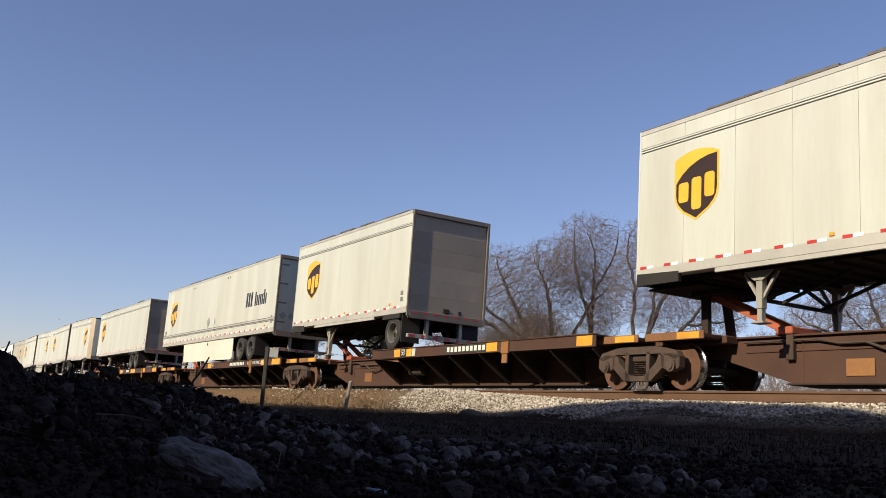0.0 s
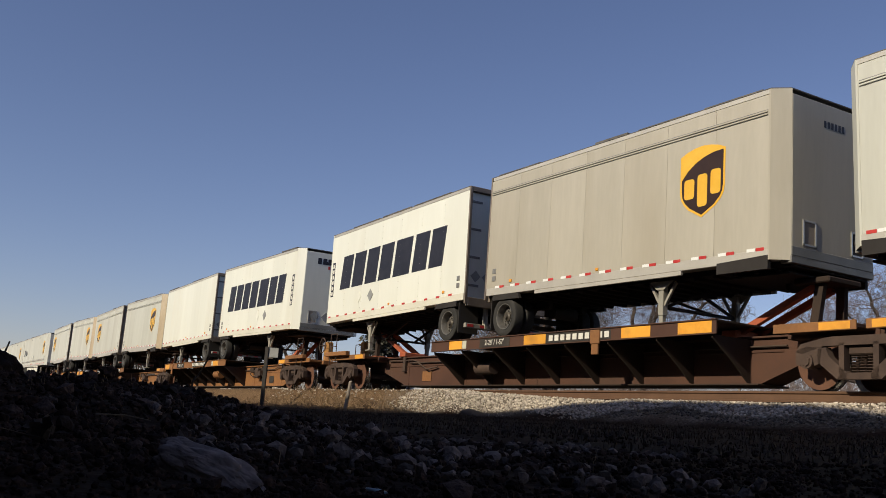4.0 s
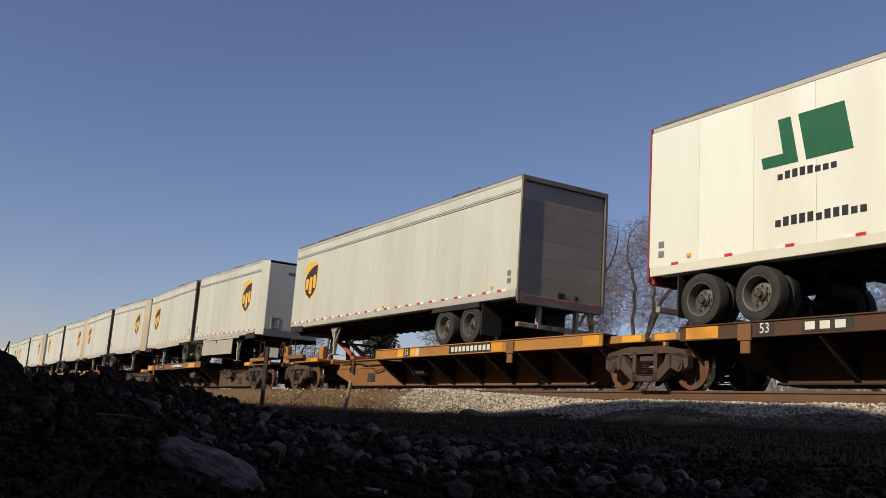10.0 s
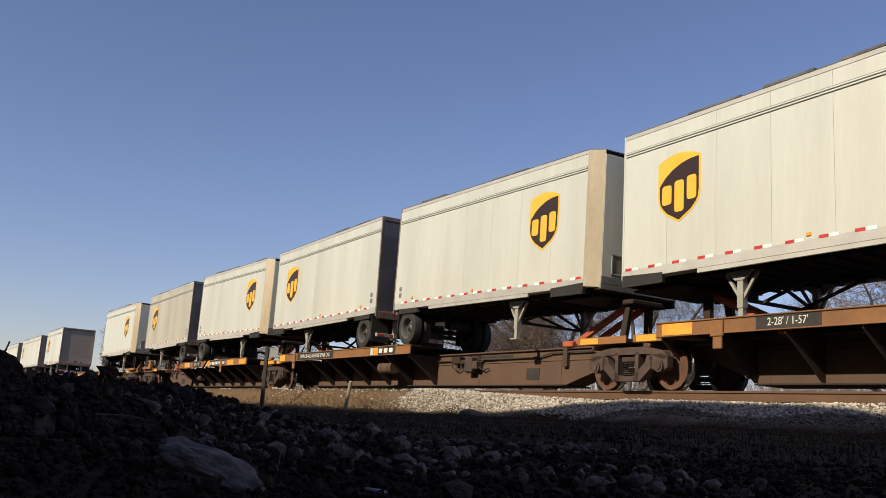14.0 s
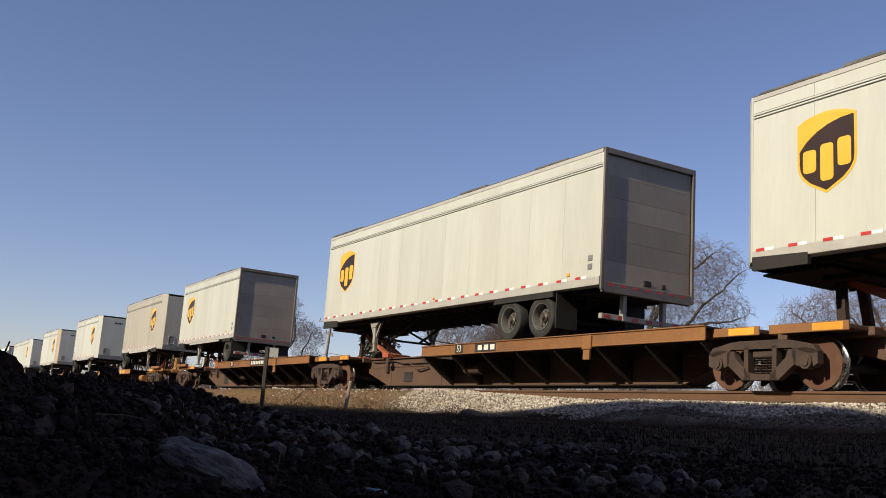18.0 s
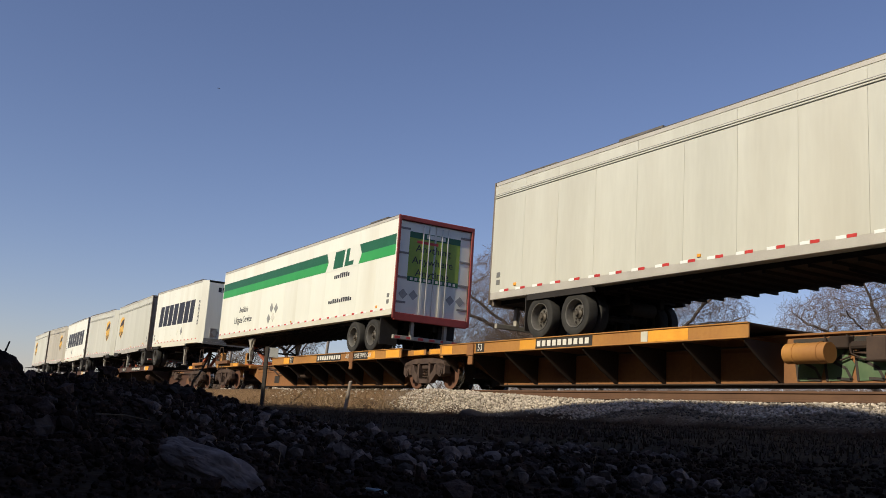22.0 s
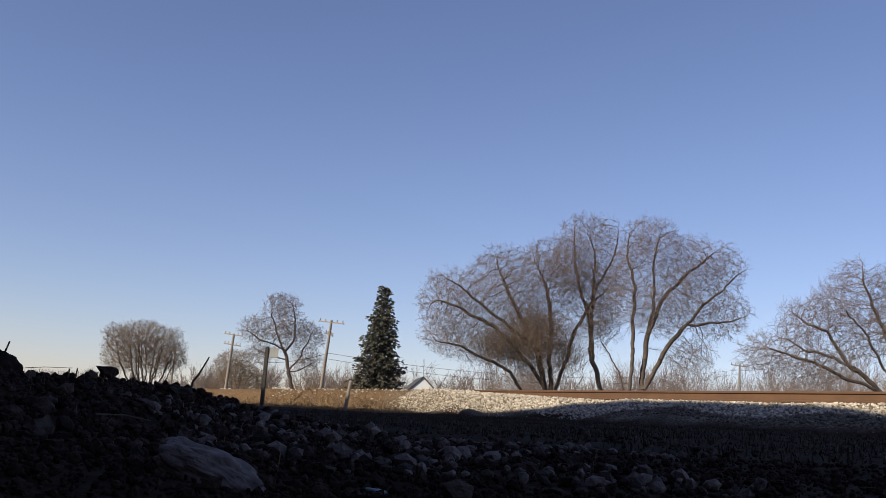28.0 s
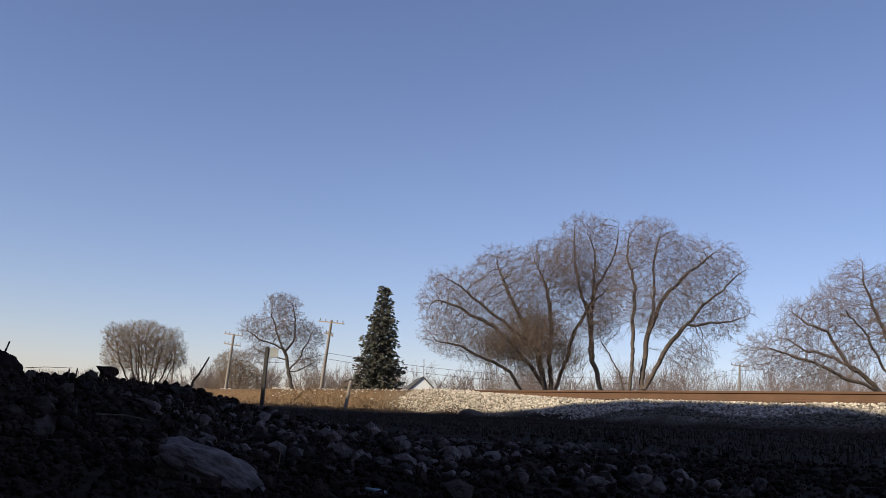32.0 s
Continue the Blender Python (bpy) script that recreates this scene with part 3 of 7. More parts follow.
def wheel_meshes():
    if not TYRE:
        f = Form()
        f.lathe([(0.30, -0.11), (0.34, -0.125), (0.42, -0.13), (0.455, -0.115), (0.47, -0.09), (0.473, 0.09), (0.455, 0.115), (0.42, 0.13), (0.34, 0.125), (0.30, 0.11)], 0, 0, 36)
        TYRE["tyre"] = mesh_of(f, "tyre", RUBBER)
        f = Form()
        f.lathe([(0.06, 0.02), (0.17, 0.015), (0.225, 0.04), (0.258, 0.045), (0.272, -0.095), (0.287, -0.122), (0.305, -0.126), (0.305, -0.09), (0.285, -0.08), (0.278, 0.10), (0.06, 0.09)], 0, 0, 30)
        TYRE["rim"] = mesh_of(f, "rim", RIM)
        f = Form()
        f.lathe([(0.0, -0.09), (0.05, -0.09), (0.065, -0.05), (0.105, -0.02), (0.105, 0.03), (0.0, 0.03)], 0, 0, 18)
        TYRE["hub"] = mesh_of(f, "hub", HUB)
        f = Form()
        for k in range(8):
            a = k * math.pi / 4
            f.rod((0.14 * math.cos(a), -0.015, 0.14 * math.sin(a)), (0.14 * math.cos(a), 0.025, 0.14 * math.sin(a)), 0.015, 6)
        TYRE["bolts"] = mesh_of(f, "wheel_nuts", HUB)
        f = Form()
        for k in range(5):
            a = k * 1.2566 + 0.3
            f.rod((0.205 * math.cos(a), 0.018, 0.205 * math.sin(a)), (0.205 * math.cos(a), 0.06, 0.205 * math.sin(a)), 0.03, 10)
        TYRE["hole"] = mesh_of(f, "hand_hole", UNDER)
    return TYRE


def add_wheels(root, x, axle_z=1.56):
    """A pair of twin wheels on one axle."""
    t = wheel_meshes()
    dz = axle_z - root["base"]
    for side in (-1, 1):
        for k, y in enumerate((1.13, 0.83)):
            m = pose(x, side * y, dz, 0, 0, 0 if side < 0 else 180)
            if k:
                m = pose(x, side * y, dz, 0, 0, 180 if side < 0 else 0)
            w = share("wheel", t["tyre"], root, m)
            share("rim", t["rim"], w)
            if not k:
                share("hub", t["hub"], w)
                tagged(share("wheel_nuts", t["bolts"], w), kind="stuff")
                tagged(share("hand_hole", t["hole"], w), kind="stuff")
    f = Form().rod((x, -1.0, axle_z), (x, 1.0, axle_z), 0.065, 10)
    part("axle", f, UNDER, root)


SHIELD = [(-0.5, 0.40), (-0.36, 0.45), (-0.18, 0.485), (0.0, 0.5), (0.18, 0.485), (0.36, 0.45), (0.5, 0.40), (0.5, -0.10), (0.48, -0.20), (0.42, -0.28), (0.30, -0.37), (0.0, -0.5), (-0.30, -0.37), (-0.42, -0.28), (-0.48, -0.20), (-0.5, -0.10)]


def pill(f, x0, x1, z0, z1, y0, y1, r):
    """A flat bar with rounded corners."""
    pts = []
    for cx, cz, a0 in ((x1 - r, z1 - r, 0), (x0 + r, z1 - r, 90), (x0 + r, z0 + r, 180), (x1 - r, z0 + r, 270)):
        pts += [(cx + r * math.cos(radians(a0 + 30 * k)), cz + r * math.sin(radians(a0 + 30 * k))) for k in range(4)]
    f.prism(pts, "y", y0, y1)


def shield(root, side, x, y, z, w=1.07, h=1.33):
    """A brown crest with a gold rim and crown, and three plain gold bars."""
    s = -1 if side < 0 else 1
    f = Form()
    f.prism([(x + a * w, z + b * h) for a, b in SHIELD], "y", y, y + s * 0.004)
    em = part("emblem", f, GOLD, root, "gold-edged brown shield emblem")
    f = Form()
    f.prism([(x + a * w * 0.92, z + b * h * 0.93) for a, b in SHIELD], "y", y + s * 0.004, y + s * 0.007)
    part("field", f, BROWN, em)
    f = Form()
    m = -s
    crown = [(-0.465, 0.06), (-0.465, 0.375), (-0.33, 0.42), (-0.15, 0.455), (0.0, 0.465), (0.16, 0.455), (0.33, 0.42), (0.46, 0.38), (0.25, 0.37), (0.05, 0.335), (-0.15, 0.27), (-0.32, 0.18)]
    f.prism([(x + m * a * w, z + b * h) for a, b in crown], "y", y + s * 0.007, y + s * 0.009)
    part("crown", f, GOLD, em)
    f = Form()
    for a0, a1, b0, b1 in ((-0.40, -0.17, -0.22, 0.06), (-0.10, 0.12, -0.35, 0.10), (0.19, 0.41, -0.21, 0.13)):
        lo, hi = sorted((x + m * a0 * w, x + m * a1 * w))
        pill(f, lo, hi, z + b0 * h, z + b1 * h, y + s * 0.007, y + s * 0.0095, 0.06)
    part("bar_mark", f, GOLD, em)


def bars(root, name, side, x0, x1, y, z0, z1, n, mat, slant=0.0, gap=0.25, seed=1, label=""):
    """Unread or withheld writing as a row of plain upright bars."""
    r = random.Random(seed)
    s = -1 if side < 0 else 1
    f = Form()
    step = (x1 - x0) / n
    for k in range(n):
        a = x0 + k * step
        b = a + step * (1 - gap)
        hh = z0 + (z1 - z0) * (1 if mat is not INK or n < 6 else r.choice((1, 0.72, 0.72, 0.95)))
        sl = slant * (z1 - z0) * (1 if side < 0 else -1)
        f.prism([(a, z0), (b, z0), (b + sl, hh), (a + sl, hh)], "y", y, y + s * 0.003)
    return part(name, f, mat, root, label)


def diamond(root, side, x, y, z, r, mat, name="placard", half=None):
    s = -1 if side < 0 else 1
    f = Form()
    f.prism([(x - r, z), (x, z - r), (x + r, z), (x, z + r)], "y", y, y + s * 0.012)
    if half:
        f.slot = 1
        f.prism([(x, z - r * 0.9), (x + r * 0.9, z), (x, z + r * 0.9)], "y", y + s * 0.012, y + s * 0.014)
    return part(name, f, [mat, half or mat], root)


def trailer(kind, skin, look_name, skirted=False, corner=None, doors="roll", seed=0):
    """A van trailer with its nose at x = 0 and its rear at x = length."""
    length = {"pup": 8.65, "mid": 14.04, "long": 16.3}[kind]
    rnd = random.Random(seed)
    base = 1.09
    root = thing("pup_trailer" if kind == "pup" else "semi_trailer", base)
    top = {"pup": 5.02, "mid": 4.97, "long": 5.0}[kind]
    bot = 2.10
    nose = 0.24
    zt = top - 0.10
    # core
    f = Form()
    f.prism([(0.02, -W2 + nose), (nose, -W2 + 0.02), (length - 0.14, -W2 + 0.02), (length - 0.14, W2 - 0.02), (nose, W2 - 0.02), (0.02, W2 - nose)], "z", bot, zt)
    part("body", f, skin, root)
    f = Form()
    f.prism([(0.0, -W2 + nose - 0.01), (nose - 0.01, -W2 - 0.005), (length, -W2 - 0.005), (length, W2 + 0.005), (nose - 0.01, W2 + 0.005), (0.0, W2 - nose + 0.01)], "z", top - 0.018, top)
    x = 0.4
    while x < length - 1.6:
        w = rnd.uniform(0.9, 2.2)
        if rnd.random() < 0.55:
            f.box(x, min(x + w, length - 0.3), -W2 - 0.012, -W2 + 0.20, top - 0.012, top + rnd.uniform(0.015, 0.045), 0.004)
            f.box(x, min(x + w, length - 0.3), W2 - 0.20, W2 + 0.012, top - 0.012, top + rnd.uniform(0.015, 0.045), 0.004)
        x += w + rnd.uniform(0.1, 0.6)
    part("roof", f, ROOF, root, "dark weathered roof sheet with lifted edges")
    # flank sheets
    n = {"pup": 7, "mid": 11, "long": 13}[kind]
    step = (length - 0.032 - nose) / n
    f = Form().box(0.002, step - 0.002, -0.012, 0.012, bot + 0.16, zt - 0.005, 0.002)
    sheet = mesh_of(f, "side_panel", skin)
    for side in (-1, 1):
        for k in range(n):
            share("side_panel", sheet, root, pose(nose + k * step, side * (W2 - 0.012), -base))
    for side in (-1, 1):
        s = side
        f = Form().box(nose, length - 0.06, s * (W2 - 0.03), s * (W2 + 0.006), zt, top - 0.018, 0.004)
        part("top_rail", f, ALU_DULL, root)
        f = Form().box(nose, length - 0.06, s * (W2 - 0.05), s * (W2 + 0.008), bot - 0.02, bot + 0.16, 0.008)
        if kind == "pup":
            f.box(2.2, length - 2.0, s * (W2 - 0.05), s * (W2 + 0.004), bot - 0.10, bot - 0.02, 0.006)
        part("bottom_rail", f, SKIRT if skin is PANEL_WHITE else ALU_DULL, root)
        if look_name in ("crest", "plain_grey"):
            f = Form()
            if kind == "long":
                f.box(nose + 0.05, length - 0.1, s * W2, s * (W2 + 0.014), bot + 0.42, bot + 0.45, 0.003)
                f.box(nose + 0.05, length - 0.1, s * W2, s * (W2 + 0.010), bot + 0.53, bot + 0.55, 0.003)
            else:
                f.box(nose + 0.05, length - 0.06, s * W2, s * (W2 + 0.004), 4.545, 4.655, 0.002)
            mould = part("moulding", f, MOULD, root)
            f = Form()
            for z0, z1 in ((bot + 0.405, bot + 0.425), (bot + 0.46, bot + 0.52)) if kind == "long" else ((4.558, 4.588), (4.606, 4.636)):
                f.box(nose + 0.05, length - 0.06, s * (W2 + 0.004), s * (W2 + 0.022), z0, z1, 0.006)
            part("ridge", f, ALU_DULL if kind == "long" else skin, mould)
        # reflective tape
        fr, fw = Form(), Form()
        m = int((length - 0.5) / 0.62)
        for k in range(m):
            xa = nose + 0.1 + k * (length - 0.5) / m
            za = bot + 0.14
            if look_name == "slogan_plain" and k % 2:
                continue
            fr.box(xa, xa + 0.17, s * (W2 + 0.008), s * (W2 + 0.011), za, za + 0.055, 0.001)
            if look_name not in ("blocks",):
                fw.box(xa + 0.18, xa + 0.36, s * (W2 + 0.008), s * (W2 + 0.011), za, za + 0.055, 0.001)
        part("red_tape", fr, TAPE_RED, root)
        if look_name not in ("blocks",):
            part("white_tape", fw, TAPE_WHITE, root)
        # corner posts
        f = Form()
        f.prism([(0.0, s * (W2 - nose)), (nose, s * W2), (nose + 0.035, s * W2), (nose + 0.03, s * (W2 + 0.008)), (nose - 0.008, s * (W2 + 0.008)), (-0.008, s * (W2 - nose + 0.008))], "z", bot - 0.02, top - 0.018)
        part("corner_post", f, corner or skin, root)
        # side marker lamps and small vents
        f = Form().box(length * 0.52, length * 0.52 + 0.09, s * W2, s * (W2 + 0.02), bot + 0.21, bot + 0.27, 0.006)
        part("side_marker", f, AMBER, root)
        f = Form().box(length - 1.1, length - 1.0, s * W2, s * (W2 + 0.02), bot + 0.24, bot + 0.31, 0.006)
        part("side_marker", f, AMBER, root)
        f = Form().box(length - 0.42, length - 0.28, s * W2, s * (W2 + 0.012), bot + 0.32, bot + 0.44, 0.004)
        f.box(length - 0.42, length - 0.28, s * W2, s * (W2 + 0.012), bot + 0.50, bot + 0.62, 0.004)
        part("vent", f, MOULD, root)
    # nose wall with its two boxes
    f = Form().box(-0.014, 0.02, -W2 + nose, W2 - nose, bot + 0.05, zt, 0.006)
    part("front_wall", f, skin, root)
    f = Form().box(-0.02, 0.2, -W2 + nose - 0.02, W2 - nose + 0.02, bot - 0.06, bot + 0.06, 0.01)
    f.box(-0.022, 0.01, -W2 + nose - 0.01, W2 - nose + 0.01, bot + 0.06, bot + 0.22, 0.01)
    part("front_sill", f, MOULD, root)
    for y in (0.62, -0.62):
        f = Form()
        for a0, a1, b0, b1 in ((-0.17, 0.17, 0, 0.035), (-0.17, 0.17, 0.405, 0.44), (-0.17, -0.13, 0, 0.44), (0.13, 0.17, 0, 0.44)):
            f.box(-0.03, 0.0, y + a0, y + a1, bot + 0.26 + b0, bot + 0.26 + b1, 0.004)
        holder = part("connector_box", f, ALU, root)
        f = Form().box(-0.018, -0.012, y - 0.13, y + 0.13, bot + 0.29, bot + 0.67, 0.002)
        if y < 0:
            f.rod((-0.05, y - 0.05, bot + 0.42), (-0.02, y - 0.05, bot + 0.42), 0.045, 10)
            f.rod((-0.05, y + 0.06, bot + 0.5), (-0.02, y + 0.06, bot + 0.5), 0.045, 10)
        part("recess", f, PLATE_BLACK if y < 0 else DOOR, holder)
    f = Form()
    for k in range(6):
        f.box(-0.019, -0.014, -0.28 + k * 0.095, -0.28 + k * 0.095 + 0.06, zt - 0.42, zt - 0.30, 0.001)
    part("number_mark", f, INK, root)
    # rear frame and door
    x0 = length - 0.10
    f = Form()
    f.box(length - 0.03, length + 0.02, -W2 - 0.012, -W2 + 0.075, bot - 0.12, top, 0.012)
    f.box(length - 0.03, length + 0.02, W2 - 0.075, W2 + 0.012, bot - 0.12, top, 0.012)
    f.box(x0, length + 0.02, -W2 + 0.075, W2 - 0.075, top - 0.13, top, 0.012)
    f.box(x0, length + 0.02, -W2 + 0.075, W2 - 0.075, bot - 0.16, bot + 0.06, 0.012)
    part("rear_frame", f, RED_PAINT if doors == "swing_red" else FRAME_DARK, root)
    if doors == "roll":
        for k in range(6):
            h = (top - 0.13 - bot - 0.06) / 6
            f = Form().box(x0 - 0.02, x0 + 0.05, -W2 + 0.075, W2 - 0.075, bot + 0.06 + k * h + 0.001, bot + 0.06 + (k + 1) * h - 0.001, 0.003)
            part("door_panel", f, DOOR, root)
        f = Form().box(x0 + 0.05, x0 + 0.09, -0.10, 0.10, bot + 0.10, bot + 0.22, 0.01)
        part("latch", f, UNDER, root)
        f = Form().box(x0 + 0.05, x0 + 0.09, 0.4, 0.5, bot + 0.10, bot + 0.2, 0.01)
        part("latch", f, UNDER, root)
        f = Form()
        for k in range(7):
            f.box(length + 0.02, length + 0.023, -1.1 + 0.33 * k, -1.1 + 0.33 * k + 0.16, bot - 0.02, bot + 0.03, 0.001)
        part("rear_tape", f, TAPE_RED, root)
    else:
        for s in (-1, 1):
            f = Form().box(x0 - 0.02, x0 + 0.03, s * 0.01, s * (W2 - 0.075), bot + 0.07, top - 0.14, 0.008)
            leaf = part("door", f, skin, root)
            for y in (0.22, 0.42):
                f = Form().rod((x0 + 0.055, s * y, bot + 0.04), (x0 + 0.055, s * y, top - 0.2), 0.017, 8)
                part("lock_rod", f, ALU, leaf)
            for k in range(4):
                z = bot + 0.35 + k * 0.72
                f = Form().box(x0 + 0.03, x0 + 0.05, s * (W2 - 0.42), s * (W2 - 0.04), z, z + 0.06, 0.004)
                part("hinge", f, MOULD, leaf)
            if doors == "swing_red":
                f = Form().box(x0 + 0.03, x0 + 0.036, s * 0.03, s * (W2 - 0.42), bot + 1.02, top - 0.42, 0.001)
                sheet = part("picture_panel", f, LIME, leaf, "lime green advertising panel")
                f = Form().box(x0 + 0.036, x0 + 0.039, s * 0.03, s * (W2 - 0.42), top - 0.60, top - 0.42, 0.001)
                f.box(x0 + 0.036, x0 + 0.039, s * 0.03, s * (W2 - 0.42), bot + 1.02, bot + 1.16, 0.001)
                part("dark_band", f, GREEN_DARK, sheet)
                f = Form()
                for k in range(5):
                    ya = s * (0.08 + 0.15 * k)
                    f.box(x0 + 0.039, x0 + 0.041, ya, ya + s * 0.09, bot + 1.05, bot + 1.13, 0.001)
                part("word_mark", f, PAINT_WHITE, sheet)
            for k in range(2):
                f = Form()
                zc, yc = bot + 0.62, s * (0.62 + 0.34 * k)
                f.prism([(yc - 0.15, zc), (yc, zc - 0.15), (yc + 0.15, zc), (yc, zc + 0.15)], "x", x0 + 0.03, x0 + 0.04)
                part("placard", f, PLACARD, leaf)
        if doors == "swing_red":
            for k, words in enumerate(("Anything", "Anywhere", "Anytime")):
                share("slogan", lettering(words, 0.22, INK, 1.1), root, pose(x0 + 0.040, -0.05, top - 0.90 - 0.36 * k - base, 0, 0, 90))
            f = Form().box(x0 + 0.039, x0 + 0.042, -0.30, 0.34, top - 0.56, top - 0.44, 0.001)
            part("logo_ground", f, PAINT_WHITE, root)
            f = Form().box(x0 + 0.039, x0 + 0.042, -0.62, 0.10, top - 0.74, top - 0.66, 0.001)
            part("word_mark", f, TAPE_RED, root)
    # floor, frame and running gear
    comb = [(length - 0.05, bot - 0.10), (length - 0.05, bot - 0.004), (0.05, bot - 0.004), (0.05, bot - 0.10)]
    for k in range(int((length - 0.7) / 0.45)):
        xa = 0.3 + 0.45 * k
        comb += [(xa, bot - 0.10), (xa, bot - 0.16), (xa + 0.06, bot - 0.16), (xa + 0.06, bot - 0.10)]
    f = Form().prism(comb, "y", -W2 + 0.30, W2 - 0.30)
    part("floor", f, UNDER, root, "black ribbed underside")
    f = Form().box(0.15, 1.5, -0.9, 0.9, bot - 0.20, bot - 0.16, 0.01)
    f.rod((0.9, 0, bot - 0.30), (0.9, 0, bot - 0.18), 0.04, 10)
    part("coupler_plate", f, UNDER, root)
    axles, gear = {"pup": ([length - 0.82], 2.95), "mid": ([length - 3.22, length - 2.0], 3.5), "long": ([length - 3.75, length - 2.5], 3.75)}[kind]
    if look_name in ("slogan_plain", "slogan_green"):
        axles = [length - 2.55, length - 1.3]
    for x in axles:
        add_wheels(root, x)
    f = Form()
    a0, a1 = axles[0] - 0.75, axles[-1] + 0.7
    for s in (-1, 1):
        f.box(a0, a1, s * 0.42, s * 0.55, 1.78, bot - 0.10, 0.01)
        for x in axles:
            f.prism([(x - 0.30, 1.80), (x + 0.1, 1.80), (x + 0.07, 1.5), (x - 0.07, 1.5)], "y", s * 0.50, s * 0.60)
    f.rod((a0 + 0.1, -0.3, 1.72), (a0 + 0.1, 0.35, 1.72), 0.14, 12)
    part("suspension", f, UNDER, root)
    for s in (-1, 1):
        f = Form().box(axles[-1] + 0.52, axles[-1] + 0.55, s * 0.68, s * 1.26, 1.28, bot - 0.06, 0.004)
        part("mud_flap", f, UNDER, root)
        f = Form()
        f.prism([(axles[0] - 0.62, bot - 0.15), (axles[-1] + 0.45, bot - 0.15), (axles[-1] + 0.45, bot - 0.022), (axles[0] - 0.55, bot - 0.022)], "y", s * (W2 - 0.06), s * (W2 + 0.013))
        if kind != "long":
            part("wheel_guard", f, UNDER, root, "black rubber guard panel")
        if kind != "long" and skin is not PANEL_WHITE:
            f = Form().prism([(nose + 0.02, bot - 0.17), (1.35, bot - 0.17), (1.35, bot + 0.02), (nose + 0.02, bot + 0.06)], "y", s * (W2 - 0.06), s * (W2 + 0.013))
            part("wheel_guard", f, UNDER, root)
        # landing leg with its braces
        f = Form()
        y = s * 0.98
        f.box(gear - 0.065, gear + 0.065, y - 0.065, y + 0.065, 1.34, bot - 0.14, 0.008)
        f.slot = 0
        f.box(gear - 0.05, gear + 0.05, y - 0.05, y + 0.05, 1.12, 1.36, 0.006)
        f.box(gear - 0.13, gear + 0.13, y - 0.11, y + 0.11, 1.092, 1.125, 0.006)
        f.prism([(gear - 0.30, bot - 0.12), (gear + 0.30, bot - 0.12), (gear + 0.09, bot - 0.28), (gear - 0.09, bot - 0.28)], "y", y - 0.02 + s * 0.06, y + 0.02 + s * 0.06)
        f.beam((gear - 0.34, y, bot - 0.14), (gear - 0.04, y, 1.52), 0.05, 0.05)
        f.beam((gear + 0.34, y, bot - 0.14), (gear + 0.04, y, 1.52), 0.05, 0.05)
        part("landing_leg", f, LEG, root)
    f = Form()
    f.beam((gear, -0.98, 1.50), (gear, 0.98, 1.50), 0.06, 0.06)
    f.beam((gear, -0.95, 1.50), (gear, 0.2, bot - 0.16), 0.05, 0.05)
    f.beam((gear, 0.95, 1.50), (gear, -0.2, bot - 0.16), 0.05, 0.05)
    f.beam((gear + 0.05, -0.5, 1.5), (gear + 1.4, -0.5, bot - 0.16), 0.05, 0.05)
    f.beam((gear + 0.05, 0.5, 1.5), (gear + 1.4, 0.5, bot - 0.16), 0.05, 0.05)
    part("leg_brace", f, UNDER, root)
    # rear guard
    f = Form()
    for s in (-1, 1):
        f.box(length - 0.20, length - 0.08, s * 0.50, s * 0.60, 1.42, bot - 0.12, 0.008)
    f.box(length - 0.20, length - 0.10, -1.15, 1.15, 1.42, 1.53, 0.008)
    guard = part("rear_guard", f, LEG, root)
    f = Form()
    for k in range(6):
        f.box(length - 0.10, length - 0.096, -1.1 + 0.38 * k, -1.1 + 0.38 * k + 0.18, 1.44, 1.51, 0.001)
    part("guard_tape", f, TAPE_RED, guard)
    if skirted:
        a, b = (gear + 0.65, axles[0] - 0.9) if kind == "long" else (gear + 0.1, axles[0] - 0.55)
        for s in (-1, 1):
            f = Form()
            zl = 1.19 if kind == "long" else 1.36
            f.prism([(a, zl + 0.02), (b - 0.1, zl), (b, zl + 0.1), (b - 0.06, bot - 0.03), (a - 0.25 if kind == "long" else a, bot - 0.03)], "y", s * (W2 - 0.06), s * (W2 - 0.035))
            # upright pup skirts take the darker tan as shading of an inward tilt
            part("side_skirt", f, SKIRT if kind == "long" else PANEL_TAN, root, "pale side skirt panel")
            f = Form().box((a + b) / 2, (a + b) / 2 + 0.08, s * (W2 - 0.035), s * (W2 - 0.02), bot - 0.22, bot - 0.10, 0.004)
            part("skirt_bracket", f, UNDER, root)
